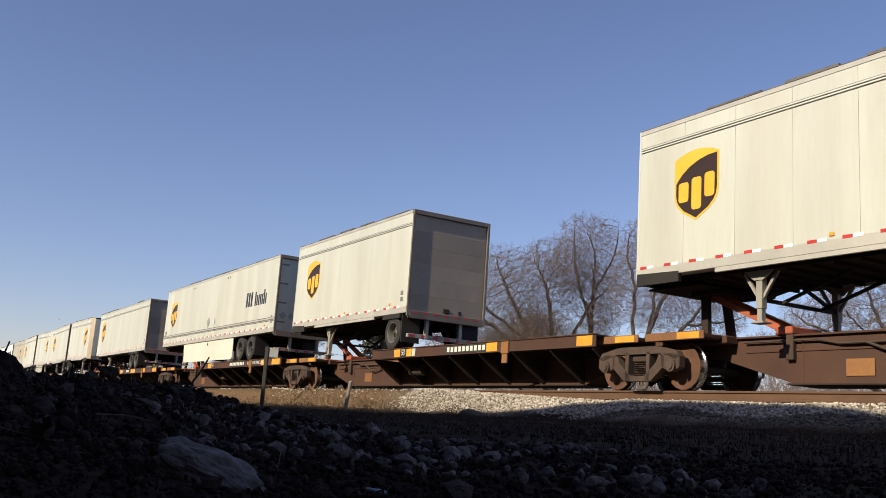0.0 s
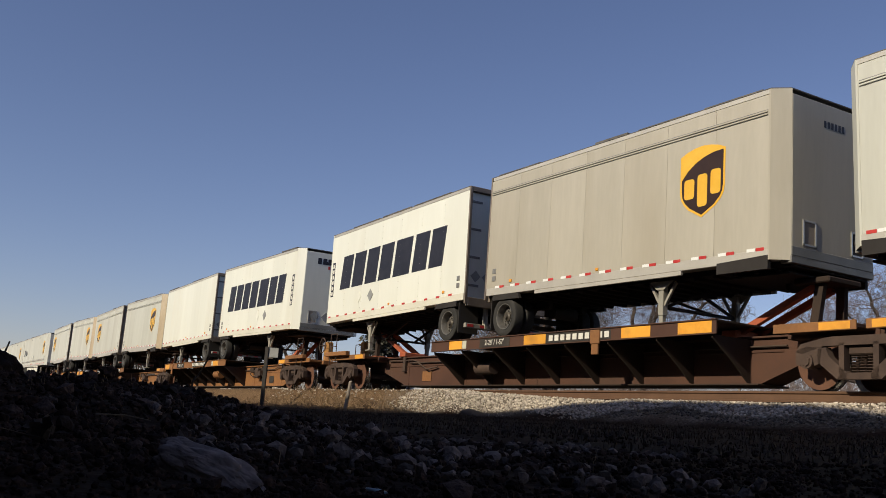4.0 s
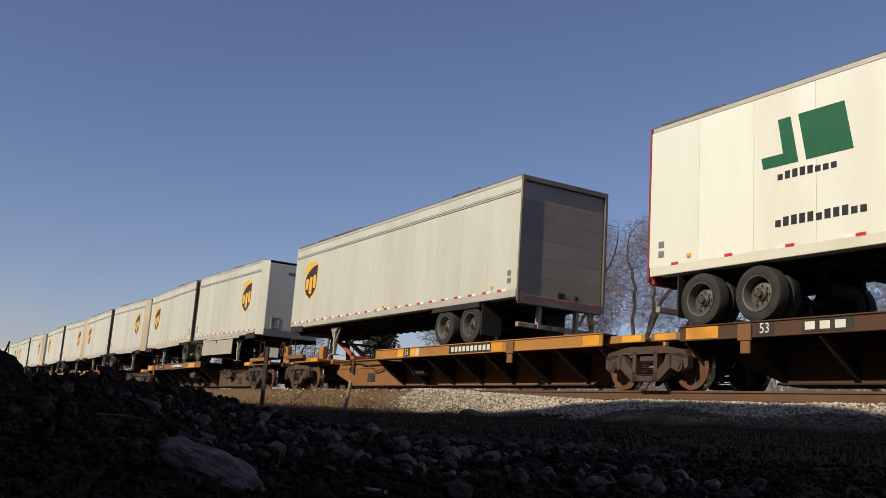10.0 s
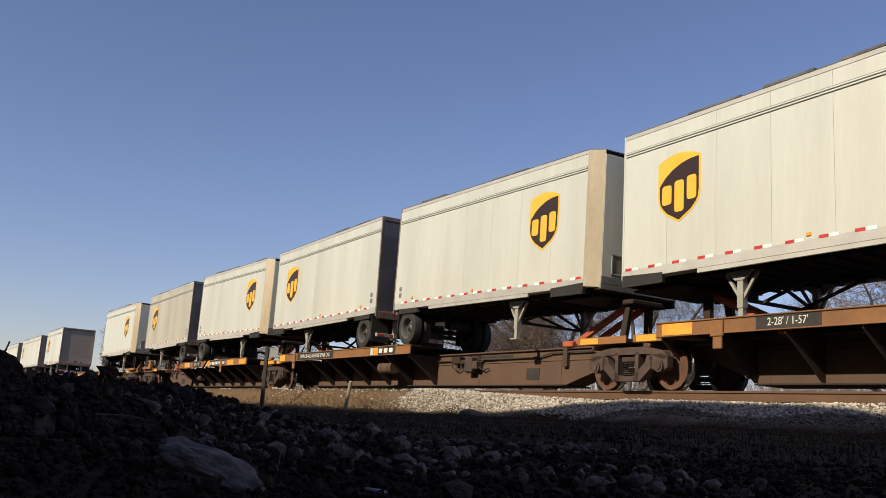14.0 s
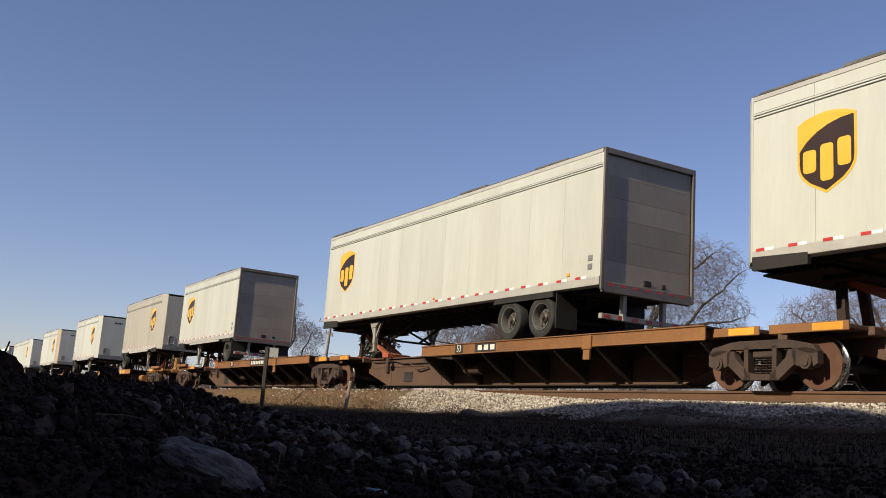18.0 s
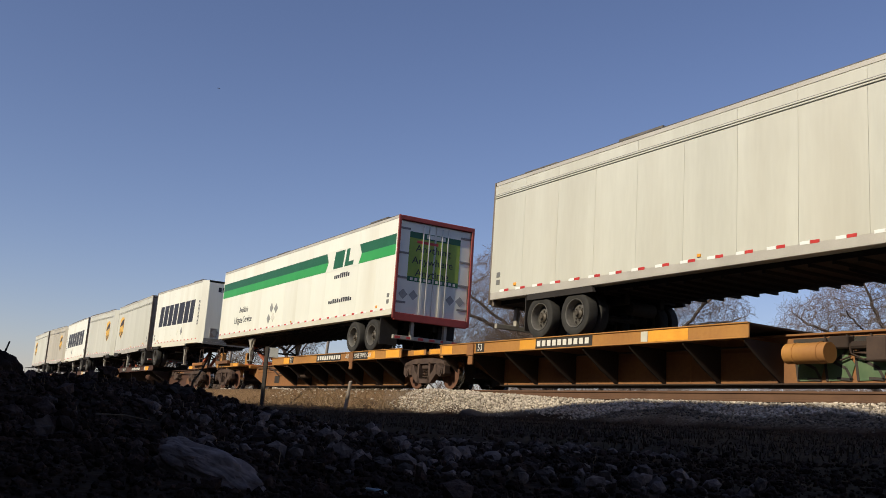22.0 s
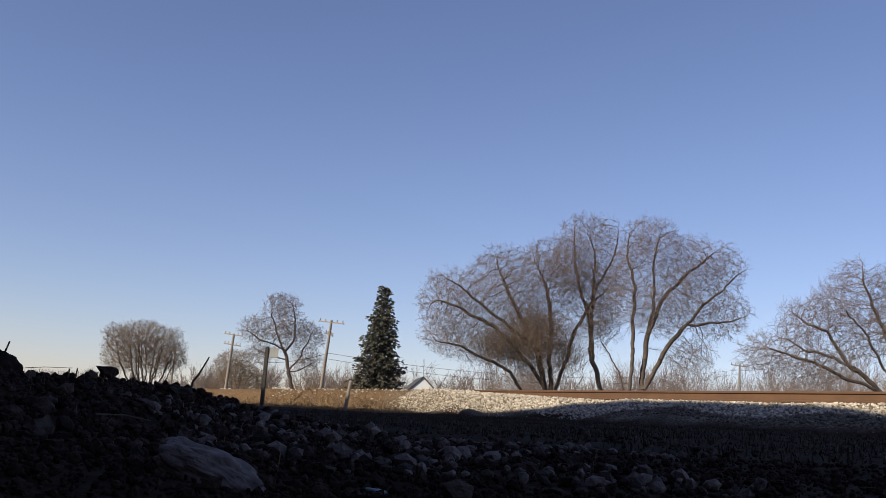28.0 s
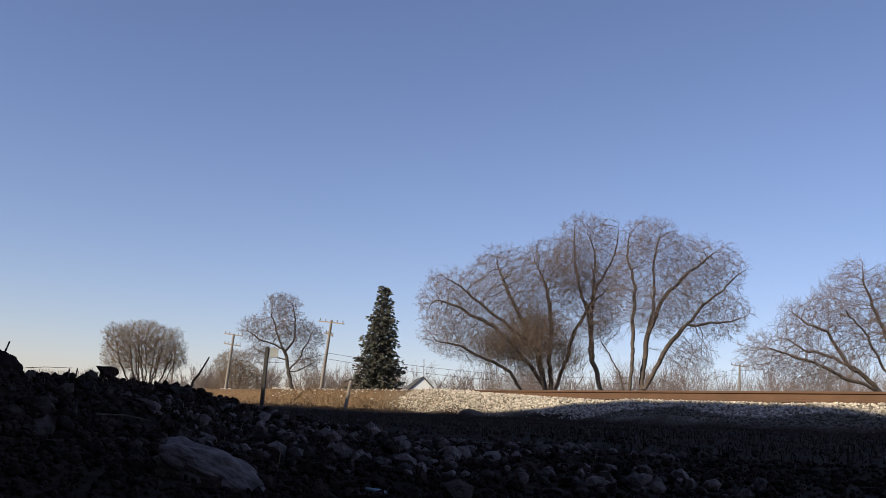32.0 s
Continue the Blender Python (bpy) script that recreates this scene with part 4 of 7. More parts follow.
    # livery on both flanks
    for side in (-1, 1):
        y = side * (W2 + 0.001)
        if look_name == "crest":
            shield(root, side, {18: 1.42, 21: 2.10, 12: 1.66}.get(seed, {"pup": 1.74, "mid": 1.70, "long": 1.78}[kind]), y, 3.67)
            if kind == "long":
                # the maker's words stay plain bars
                a, b = (length - 3.45, length - 2.42) if side < 0 else (length - 1.88, length - 3.45)
                bars(root, "word_mark", side, a, a + 0.83, y, 3.22, 3.80, 3, INK, 0, 0.3, 5)
                bars(root, "word_mark", side, b, b + 1.37, y, 3.22, 3.80, 7, INK, 0, 0.3, 9)
                diamond(root, side, length - 7.55, y, 2.92, 0.2, PAINT_WHITE, half=PLACARD)
                diamond(root, side, length - 8.4 + (0.0), y, 2.92, 0.24, PLACARD)
                share("size_mark", lettering("53'", 0.2, INK), root, on_side(side, 0.62, side * (W2 + 0.004), 2.77 - base))
                f = Form()
                for xc in (0.30, 0.31, 0.62, 0.63):
                    xx = length * xc + (0.18 if xc in (0.31, 0.63) else 0)
                    f.rod((xx, y, 4.72), (xx, y + side * 0.02, 4.72), 0.045, 10)
                part("vent_cap", f, MOULD, root)
        if look_name == "blocks":
            # seven heavy dark slanted blocks where a name is painted
            w = [0.86, 0.92, 0.90, 0.92, 1.14, 0.92, 0.86]
            total = sum(w)
            x = 1.02 if side < 0 else 1.30
            sl = 0.16 * (1 if side < 0 else -1)
            order = w if side < 0 else w[::-1]
            for ww in order:
                f = Form()
                f.prism([(x + ww * 0.03, 3.10), (x + ww * 0.88, 3.10), (x + ww * 0.88 + sl, 4.16), (x + ww * 0.03 + sl, 4.16)], "y", y, y + side * 0.004)
                part("name_block", f, INK, root)
                x += ww
            for k in range(n):
                f = Form()
                for j in range(14):
                    f.rod((nose + k * step, y, bot + 0.3 + 0.18 * j), (nose + k * step, y + side * 0.006, bot + 0.3 + 0.18 * j), 0.009, 5)
                part("rivet_row", f, ALU_DULL, root)
            diamond(root, side, 3.3 if side < 0 else 3.1, y, 2.72, 0.19, PLACARD)
            diamond(root, side, 2.5 if side < 0 else 3.9, y, 2.74, 0.19, skin)
            f = Form().box(0.36, 0.56, y, y + side * 0.003, 2.93, 4.06, 0.001)
            number = part("number_plate", f, INK, root)
            f = Form()
            for j in range(6):
                f.box(0.40, 0.52, y + side * 0.003, y + side * 0.005, 2.97 + 0.18 * j, 3.09 + 0.18 * j, 0.001)
            part("number_mark", f, PAINT_WHITE, number)
        if look_name == "slogan_plain":
            f = Form()
            f.prism([(length - 4.4, 3.62), (length - 3.55, 3.62), (length - 3.4, 4.42), (length - 4.25, 4.42)], "y", y, y + side * 0.003)
            f.prism([(length - 3.4, 3.62), (length - 2.7, 3.62), (length - 2.66, 3.82), (length - 3.1, 3.82), (length - 3.0, 4.42), (length - 3.25, 4.42)], "y", y, y + side * 0.003)
            part("logo_shape", f, GREEN_DARK, root, "dark green block-shaped mark")
            bars(root, "word_mark", side, length - 4.1, length - 2.95, y, 3.38, 3.52, 8, INK, 0, 0.3, 3)
            bars(root, "word_mark", side, length - 4.6, length - 2.9, y, 2.60, 2.76, 11, INK, 0, 0.3, 4)
            share("slogan", lettering("Available", 0.26, INK, 0.9), root, on_side(side, 3.2, side * (W2 + 0.004), 3.15 - base))
            share("slogan", lettering("Liftgate Service", 0.30, INK, 0.9), root, on_side(side, 3.2, side * (W2 + 0.004), 2.70 - base))
            for k in range(4):
                diamond(root, side, length - 8.6 + 0.56 * k, y, 2.56, 0.17, PLACARD if k > 1 else PAINT_WHITE)
            f = Form().box(0.30, 2.1, y, y + side * 0.01, 4.62, 4.86, 0.003)
            part("repair_sheet", f, ALU, root)
        if look_name == "slogan_green":
            f = Form().box(nose, length - 0.1, y, y + side * 0.003, 4.14, 4.45, 0.001)
            part("upper_stripe", f, GREEN_DARK, root, "dark green stripe")
            f = Form().box(nose, length - 0.1, y, y + side * 0.003, 3.83, 4.14, 0.001)
            part("lower_stripe", f, GREEN, root, "bright green stripe")
            c = length - 3.7
            f = Form().prism([(c - 1.35, 3.80), (c + 1.15, 3.80), (c + 1.35, 4.14), (c + 1.15, 4.48), (c - 1.35, 4.48), (c - 1.15, 4.14)], "y", y + side * 0.003, y + side * 0.006)
            badge = part("logo_ground", f, PANEL_WHITE, root)
            f = Form()
            f.prism([(c - 0.75, 3.86), (c + 0.0, 3.86), (c + 0.12, 4.42), (c - 0.62, 4.42)], "y", y + side * 0.006, y + side * 0.008)
            f.prism([(c + 0.12, 3.86), (c + 0.78, 3.86), (c + 0.8, 4.0), (c + 0.42, 4.0), (c + 0.5, 4.42), (c + 0.26, 4.42)], "y", y + side * 0.006, y + side * 0.008)
            part("logo_shape", f, GREEN_DARK, badge)
            bars(root, "word_mark", side, c - 0.6, c + 0.6, y, 3.52, 3.68, 8, INK, 0, 0.3, 3)
            bars(root, "word_mark", side, c - 0.9, c + 0.9, y, 2.72, 2.86, 11, INK, 0, 0.3, 4)
            share("slogan", lettering("Available", 0.24, INK, 0.9), root, on_side(side, 3.2, side * (W2 + 0.004), 3.16 - base))
            share("slogan", lettering("Liftgate Service", 0.28, INK, 0.9), root, on_side(side, 3.2, side * (W2 + 0.004), 2.75 - base))
            for k, (dx, dz) in enumerate(((0, 0), (0.45, 0.02), (0.22, 0.4), (0.7, 0.35))):
                diamond(root, side, 6.2 + dx, y, 2.6 + dz, 0.18, PLACARD if k != 1 else PAINT_WHITE)
    if look_name == "blocks":
        f = Form()
        for k in range(7):
            f.prism([(-0.75 + 0.2 * k, zt - 0.42), (-0.6 + 0.2 * k, zt - 0.42), (-0.6 + 0.2 * k, zt - 0.2), (-0.75 + 0.2 * k, zt - 0.2)], "x", -0.020, -0.015)
        part("name_block", f, INK, root)
        f = Form()
        for k in range(7):
            f.box(-0.020, -0.015, -0.62 + 0.12 * k, -0.54 + 0.12 * k, zt - 0.58, zt - 0.46, 0.001)
        part("word_mark", f, TAPE_RED, root)
        for yy in (0.55, 0.1):
            f = Form().prism([(yy - 0.18, bot + 0.5), (yy, bot + 0.32), (yy + 0.18, bot + 0.5), (yy, bot + 0.68)], "x", -0.03, -0.014)
            part("placard", f, PLACARD, root)
    return root, length


# ---------------------------------------------------------------- spine cars and their trucks
def truck():
    """A two-axle freight truck, centred on x = 0."""
    root = thing("freight_truck", 0.0)
    f = Form()
    f.lathe([(0.08, -0.06), (0.10, -0.075), (0.28, -0.03), (0.36, -0.055), (0.415, -0.055), (0.42, 0.06), (0.455, 0.065), (0.455, 0.095), (0.36, 0.09), (0.28, 0.05), (0.10, 0.08), (0.08, 0.06)], 0, 0, 36)
    wheel = mesh_of(f, "wheel", [WHEEL_RUST, TREAD])
    for p in wheel.polygons:
        c = p.center
        if math.hypot(c.x, c.z) > 0.40 and c.y > -0.056:
            p.material_index = 1
    for x in (-0.89, 0.89):
        f = Form().rod((x, -1.06, 0.43), (x, 1.06, 0.43), 0.075, 12)
        axle = part("wheelset", f, TRUCK_IRON, root)
        for s in (-1, 1):
            share("wheel", wheel, axle, pose(x, s * 0.75, 0.43, 0, 0, 0 if s < 0 else 180))
            f = Form()
            f.rod((x, s * 1.0, 0.43), (x, s * 1.15, 0.43), 0.115, 16)
            f.rod((x, s * 1.15, 0.43), (x, s * 1.17, 0.43), 0.07, 12)
            for k in range(3):
                a = k * 2.094 + 0.5
                f.rod((x + 0.07 * math.cos(a), s * 1.15, 0.43 + 0.07 * math.sin(a)), (x + 0.07 * math.cos(a), s * 1.165, 0.43 + 0.07 * math.sin(a)), 0.016, 6)
            part("bearing", f, TRUCK_IRON, axle)
    for s in (-1, 1):
        y0, y1 = s * 0.98, s * 1.12
        f = Form()
        # arched side frame with its window openings left free
        f.prism([(-1.10, 0.58), (-1.02, 0.70), (-0.62, 0.78), (-0.45, 0.80), (0.45, 0.80), (0.62, 0.78), (1.02, 0.70), (1.10, 0.58), (0.98, 0.55), (0.60, 0.66), (-0.60, 0.66), (-0.98, 0.55)], "y", y0, y1)
        for m in (-1, 1):
            f.prism([(m * 1.10, 0.60), (m * 1.10, 0.40), (m * 1.02, 0.36), (m * 0.99, 0.52), (m * 0.80, 0.52), (m * 0.76, 0.36), (m * 0.66, 0.40), (m * 0.62, 0.64), (m * 0.9, 0.66)], "y", y0, y1)
            f.prism([(m * 0.70, 0.62), (m * 0.70, 0.42), (m * 0.36, 0.15), (m * 0.20, 0.15), (m * 0.20, 0.25), (m * 0.50, 0.50), (m * 0.56, 0.64)], "y", y0, y1)
            f.prism([(m * 0.33, 0.70), (m * 0.24, 0.70), (m * 0.24, 0.20), (m * 0.33, 0.24)], "y", y0, y1)
        f.prism([(-0.36, 0.15), (0.36, 0.15), (0.30, 0.25), (-0.30, 0.25)], "y", y0, y1)
        part("side_frame", f, TRUCK_IRON, root, "cast-iron side frame with open windows")
        f = Form()
        for x in (-0.13, 0.0, 0.13):
            for k in range(6):
                f.lathe([(0.058 + 0.012 * math.cos(a), s * 1.0 + 0.012 * math.sin(a)) for a in (0, 2.1, 4.2)], x, 0.0, 10)
                bmesh.ops.rotate(f.bm, verts=f.bm.verts[-30:], cent=(x, s * 1.0, 0), matrix=Matrix.Rotation(radians(90), 3, "X"))
                bmesh.ops.translate(f.bm, verts=f.bm.verts[-30:], vec=(0, 0, 0.28 + 0.042 * k))
                f.bm.verts.ensure_lookup_table()
        part("spring_nest", f, TRUCK_IRON, root)
    f = Form().box(-0.21, 0.21, -1.06, 1.06, 0.52, 0.69, 0.02)
    f.rod((0, 0, 0.66), (0, 0, 0.83), 0.22, 16)
    f.box(-0.12, 0.12, -0.75, -0.55, 0.69, 0.80, 0.01)
    f.box(-0.12, 0.12, 0.55, 0.75, 0.69, 0.80, 0.01)
    part("bolster", f, TRUCK_IRON, root)
    f = Form()
    for x in (-0.42, 0.42):
        f.box(x - 0.05, x + 0.05, -0.9, 0.9, 0.28, 0.36, 0.01)
    part("brake_beam", f, TRUCK_IRON, root)
    tagged(root, "rust-brown cast-iron freight truck on two axles", "railway truck", "trucks under the train")
    return root


def spine_unit(kind, lu, paint, end, figure_set=0, tag=None):
    """One platform of a spine car: the wheel tray starts at x = 0, the hitch end lies at x = lu."""
    root = thing("spine_car", 0.0)
    twin = kind == "twin"
    za, zb = (0.93, 1.20) if twin else (0.83, 1.10)
    t0, t1 = (2.6, 12.3) if twin and figure_set == 2 else (0.95, 10.75) if twin else (1.05, 11.0)
    # centre beam
    f = Form().prism([(0.75, 0.66), (1.35, 0.60), (2.5, 0.16), (lu - 2.9, 0.16), (lu - 1.35, 0.60), (lu - 0.75, 0.66), (lu - 0.75, 0.95), (0.75, 0.95)], "y", -0.28, 0.28)
    spine = CAR_ORANGE if paint is CAR_YELLOW else paint
    beam = part("centre_beam", f, spine, root)
    f = Form().box(0.75, lu - 0.75, -0.34, 0.34, 0.95, 0.985, 0.006)
    part("top_flange", f, spine, beam)
    f = Form().box(2.45, lu - 2.85, -0.40, 0.40, 0.13, 0.16, 0.006)
    part("bottom_flange", f, UNDERFRAME, beam)
    f = Form()
    for s in (-1, 1):
        f.box(2.0, lu - 1.9, s * 0.28, s * 0.298, 0.70, 0.735, 0.004)
        for k in range(5):
            x = 2.7 + k * (lu - 5.8) / 4
            f.box(x, x + 0.025, s * 0.28, s * 0.292, 0.17, 0.94, 0.003)
    part("stiffener", f, spine, beam)
    # platforms over the trucks
    for a, b in ((-0.02, 1.7), (lu - 1.7, lu + (1.45 if end else -0.02))):
        f = Form().box(a, b, -0.58, 0.58, 0.86, 1.0, 0.015)
        c = max(a, 0.1) if a < 1 else a
        f.box(a + 0.1, b - 0.1, -1.02, 1.02, 0.93, 1.0, 0.01)
        plat = part("platform", f, paint, root)
        for s in (-1, 1):
            f = Form().box(a + 0.1, b - 0.1, s * 1.02, s * 1.05, 0.90, 1.05, 0.006)
            part("edge_beam", f, CAR_ORANGE if paint is not CAR_YELLOW else CAR_YELLOW, plat)
            f = Form().box(a + 0.2, a + 0.75, s * 1.05, s * 1.054, 0.915, 1.035, 0.002)
            part("reflector", f, PATCH, plat)
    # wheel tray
    # tray and gussets coloured near black in place of deep shade
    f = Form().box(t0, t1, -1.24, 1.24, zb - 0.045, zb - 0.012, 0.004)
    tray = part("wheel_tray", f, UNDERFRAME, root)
    for s in (-1, 1):
        f = Form().box(t0, t1, s * 1.24, s * 1.275, za, zb, 0.006)
        f.box(t0, t1, s * 1.22, s * 1.30, zb - 0.025, zb, 0.006)
        f.box(t0, t1, s * 1.24, s * 1.295, za, za + 0.02, 0.005)
        sb = part("side_beam", f, CAR_ORANGE if paint is CAR_ORANGE or paint is CAR_RUST else paint, root)
        y = s * 1.275
        zc = (za + zb) / 2
        f = Form()
        r = random.Random(figure_set * 7 + 3)
        spots = {0: ((0.15, 0.75), (2.6, 0.7), (5.2, 0.8), (8.1, 0.75)), 1: ((0.1, 0.5), (3.5, 1.0), (7.6, 1.0)), 2: ((0.1, 0.8), (1.6, 0.8), (4.4, 1.2), (8.2, 0.6))}[figure_set % 3]
        for x, w in (() if paint is CAR_RUST and not twin else spots):
            f = Form().box(t0 + x, t0 + x + w, y, y + s * 0.004, za + 0.03, zb - 0.035, 0.001)
            part("reflector", f, PATCH, sb)
            if x > 5:
                f = Form().box(t0 + x - 0.20, t0 + x - 0.02, y, y + s * 0.004, za + 0.035, zb - 0.04, 0.001)
                part("reflector", f, TAG_PALE, sb)

        def plate(x, w, words=None, n=0, paint_mat=PAINT_WHITE):
            xx = t0 + x if s < 0 else t0 + (t1 - t0) - x
            lo, hi = (xx, xx + w) if s < 0 else (xx - w, xx)
            f = Form().box(lo, hi, y, y + s * 0.006, za + 0.03, zb - 0.035, 0.001)
            pl = part("marking_plate", f, PLATE_BLACK, sb)
            if words:
                share("size_mark", lettering(words, 0.17 if words == "53" else 0.13, paint_mat, 0.9), pl, on_side(s, (lo + hi) / 2, y + s * 0.009, zc))
            else:
                f = Form()
                for k in range(n):
                    st = (w - 0.1) / n
                    f.box(lo + 0.05 + st * k, lo + 0.05 + st * (k + 0.68), y + s * 0.006, y + s * 0.009, zc - 0.062, zc + 0.062, 0.001)
                part("code_mark", f, paint_mat, pl)

        if twin:
            if figure_set == 1:
                plate(1.75, 3.0, "TWIN 28-ALL PURPOSE SPINE CAR")
                plate(7.9, 1.05, None, 3)
            elif s < 0 and figure_set == 2:
                plate(1.6, 2.1, None, 10)
                plate(4.7, 1.35, "2-28' / 1-57'")
            else:
                plate(2.3, 1.25, "2-28' / 1-57'")
                plate(4.9, 2.1, None, 10)
        else:
            plate(1.7, 0.36, "53")
            plate(4.1 if figure_set else 2.6, 1.9 if figure_set else 0.9, None, 10 if figure_set else 3)
            if figure_set == 2:
                plate(6.6, 1.3, "ALL PURPOSE SPINE CAR")
        # stake pocket and bracing plates
        f = Form().box(t0 + 1.35 if s < 0 else t0 + 3.0, (t0 + 1.35 if s < 0 else t0 + 3.0) + 0.28, s * 1.275, s * 1.325, za - 0.05, zb - 0.04, 0.012)
        f.box((t0 + 1.4 if s < 0 else t0 + 3.05), (t0 + 1.4 if s < 0 else t0 + 3.05) + 0.2, s * 1.26, s * 1.31, za - 0.26, za - 0.05, 0.01)
        part("stake_pocket", f, CAR_ORANGE, sb)
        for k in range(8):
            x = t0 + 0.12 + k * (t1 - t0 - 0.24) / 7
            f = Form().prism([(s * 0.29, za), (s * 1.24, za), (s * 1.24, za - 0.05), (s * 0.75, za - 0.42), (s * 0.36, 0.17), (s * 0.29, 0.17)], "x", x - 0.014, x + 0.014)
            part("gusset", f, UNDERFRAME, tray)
    # hitch
    def hitch(x, m):
        f = Form()
        for s in (-1, 1):
            f.beam((x, s * 0.34, 1.0), (x + m * 0.10, s * 0.26, 1.90), 0.10, 0.16)
        f.box(x - 0.35, x + 0.35, -0.42, 0.42, 1.80, 1.90, 0.02)
        h = part("hitch", f, UNDERFRAME, root)
        f = Form()
        for s in (-1, 1):
            f.beam((x - m * 0.05, s * 0.22, 1.78), (x - m * 1.75, s * 0.22, 1.04), 0.11, 0.11)
        part("hitch_strut", f, STRUT_RED, h, "faded red diagonal strut")
        f = Form().box(x - m * 1.95, x - m * 1.6, -0.4, 0.4, 0.985, 1.12, 0.02)
        f.box(x - 0.22, x + 0.22, -0.5, 0.5, 0.985, 1.06, 0.02)
        part("hitch_foot", f, STRUT_RED, h)
    hitch(lu - 1.0, 1)
    if twin:
        hitch(1.35, -1)
    # brake gear
    f = Form()
    f.rod((t1 + 0.25, -0.62, 0.62), (t1 + 1.05, -0.62, 0.62), 0.17, 16)
    for x in (t1 + 0.42, t1 + 0.88):
        f.rod((x, -0.62, 0.62), (x + 0.03, -0.62, 0.62), 0.18, 16)
    if twin:
        bmesh.ops.translate(f.bm, verts=f.bm.verts, vec=(-2.6, -0.25, 0.0))
    part("air_reservoir", f, paint, root)
    f = Form()
    f.rod((t1 - 2.0, 0.62, 0.55), (t1 - 1.3, 0.62, 0.55), 0.16, 14)
    part("brake_cylinder", f, TRUCK_IRON, root)
    f = Form()
    f.box(t1 + 1.6, t1 + 1.95, -0.52, -0.28, 0.48, 0.86, 0.02)
    f.box(t1 + 1.9, t1 + 2.15, -0.50, -0.28, 0.55, 0.76, 0.02)
    part("brake_valve", f, TRUCK_IRON, root)
    f = Form()
    for s in (-1, 1):
        f.pipe([(1.9, s * 0.33, 0.80), (lu - 3.8, s * 0.33, 0.80), (lu - 3.4, s * 0.34, 0.88), (lu - 1.9, s * 0.34, 0.88)], 0.018, 6)
        f.pipe([(t1 + 1.2, s * 0.34, 0.66), (t1 + 1.75, s * 0.38, 0.60), (t1 + 2.3, s * 0.35, 0.80), (t1 + 2.8, s * 0.33, 0.80)], 0.022, 6)
        f.box(lu - 2.95, lu - 2.8, s * 0.28, s * 0.37, 0.55, 1.0, 0.01)
    part("brake_pipe", f, TRUCK_IRON, root)
    f = Form()
    f.box(t1 + 0.9, t1 + 1.25, -0.46, -0.28, 0.70, 0.90, 0.02)
    f.rod((t1 + 1.3, -0.40, 0.74), (t1 + 1.62, -0.40, 0.74), 0.07, 10)
    for k in range(4):
        x = t1 + 0.7 + 0.42 * k
        f.pipe([(x, -0.30, 0.93), (x + 0.10, -0.40, 0.86), (x + 0.16, -0.42, 0.62), (x + 0.34, -0.36, 0.52), (x + 0.52, -0.34, 0.58)], 0.016, 5)
    part("brake_rigging", f, UNDERFRAME, root, "dark tangle of brake valves and hoses")
    f = Form()
    for s in (-1, 1):
        f.box(lu - 4.4, lu - 3.9, s * 0.292, s * 0.297, 0.28, 0.55, 0.001)
        f.box(lu - 6.8, lu - 5.0, s * 0.292, s * 0.296, 0.80, 0.90, 0.001)
    part("data_plate", f, PLATE_BLACK if paint is not CAR_BROWN else CAR_ORANGE, root)
    if end:
        f = Form().box(lu + 1.2, lu + 2.15, -0.12, 0.12, 0.66, 0.92, 0.03)
        f.box(lu + 1.95, lu + 2.2, -0.18, 0.2, 0.62, 0.96, 0.04)
        part("coupler", f, TRUCK_IRON, root)
        for s in (-1, 1):
            f = Form()
            y = s * 1.12
            for x in (lu + 0.35, lu + 0.80):
                f.rod((x, y, 0.42), (x, y, 1.74), 0.016, 6)
            for z in (0.45, 0.75, 1.03, 1.34, 1.74):
                f.rod((lu + 0.35, y, z), (lu + 0.80, y, z), 0.013, 6)
            part("ladder", f, TRUCK_IRON, root)
            f = Form().box(lu - 0.55, lu + 1.05, s * 1.05, s * 1.20, 1.03, 1.16, 0.01)
            part("step_board", f, CAR_ORANGE, root)
        f = Form()
        f.lathe([(0.25, -0.013), (0.275, 0.0), (0.25, 0.013), (0.235, 0.0)], lu + 1.2, 1.52, 24)
        for k in range(6):
            a = k * math.pi / 3
            f.rod((lu + 1.2, 0, 1.52), (lu + 1.2 + 0.25 * math.cos(a), 0, 1.52 + 0.25 * math.sin(a)), 0.011, 5)
        bmesh.ops.translate(f.bm, verts=f.bm.verts, vec=(0, -0.55, 0))
        f.rod((lu + 1.2, -0.55, 1.52), (lu + 1.2, -0.35, 1.52), 0.03, 8)
        part("brake_wheel", f, TRUCK_IRON, root)
        f = Form().box(lu + 1.02, lu + 1.36, -0.42, -0.20, 1.0, 1.66, 0.04)
        part("brake_stand", f, CAR_YELLOW, root)
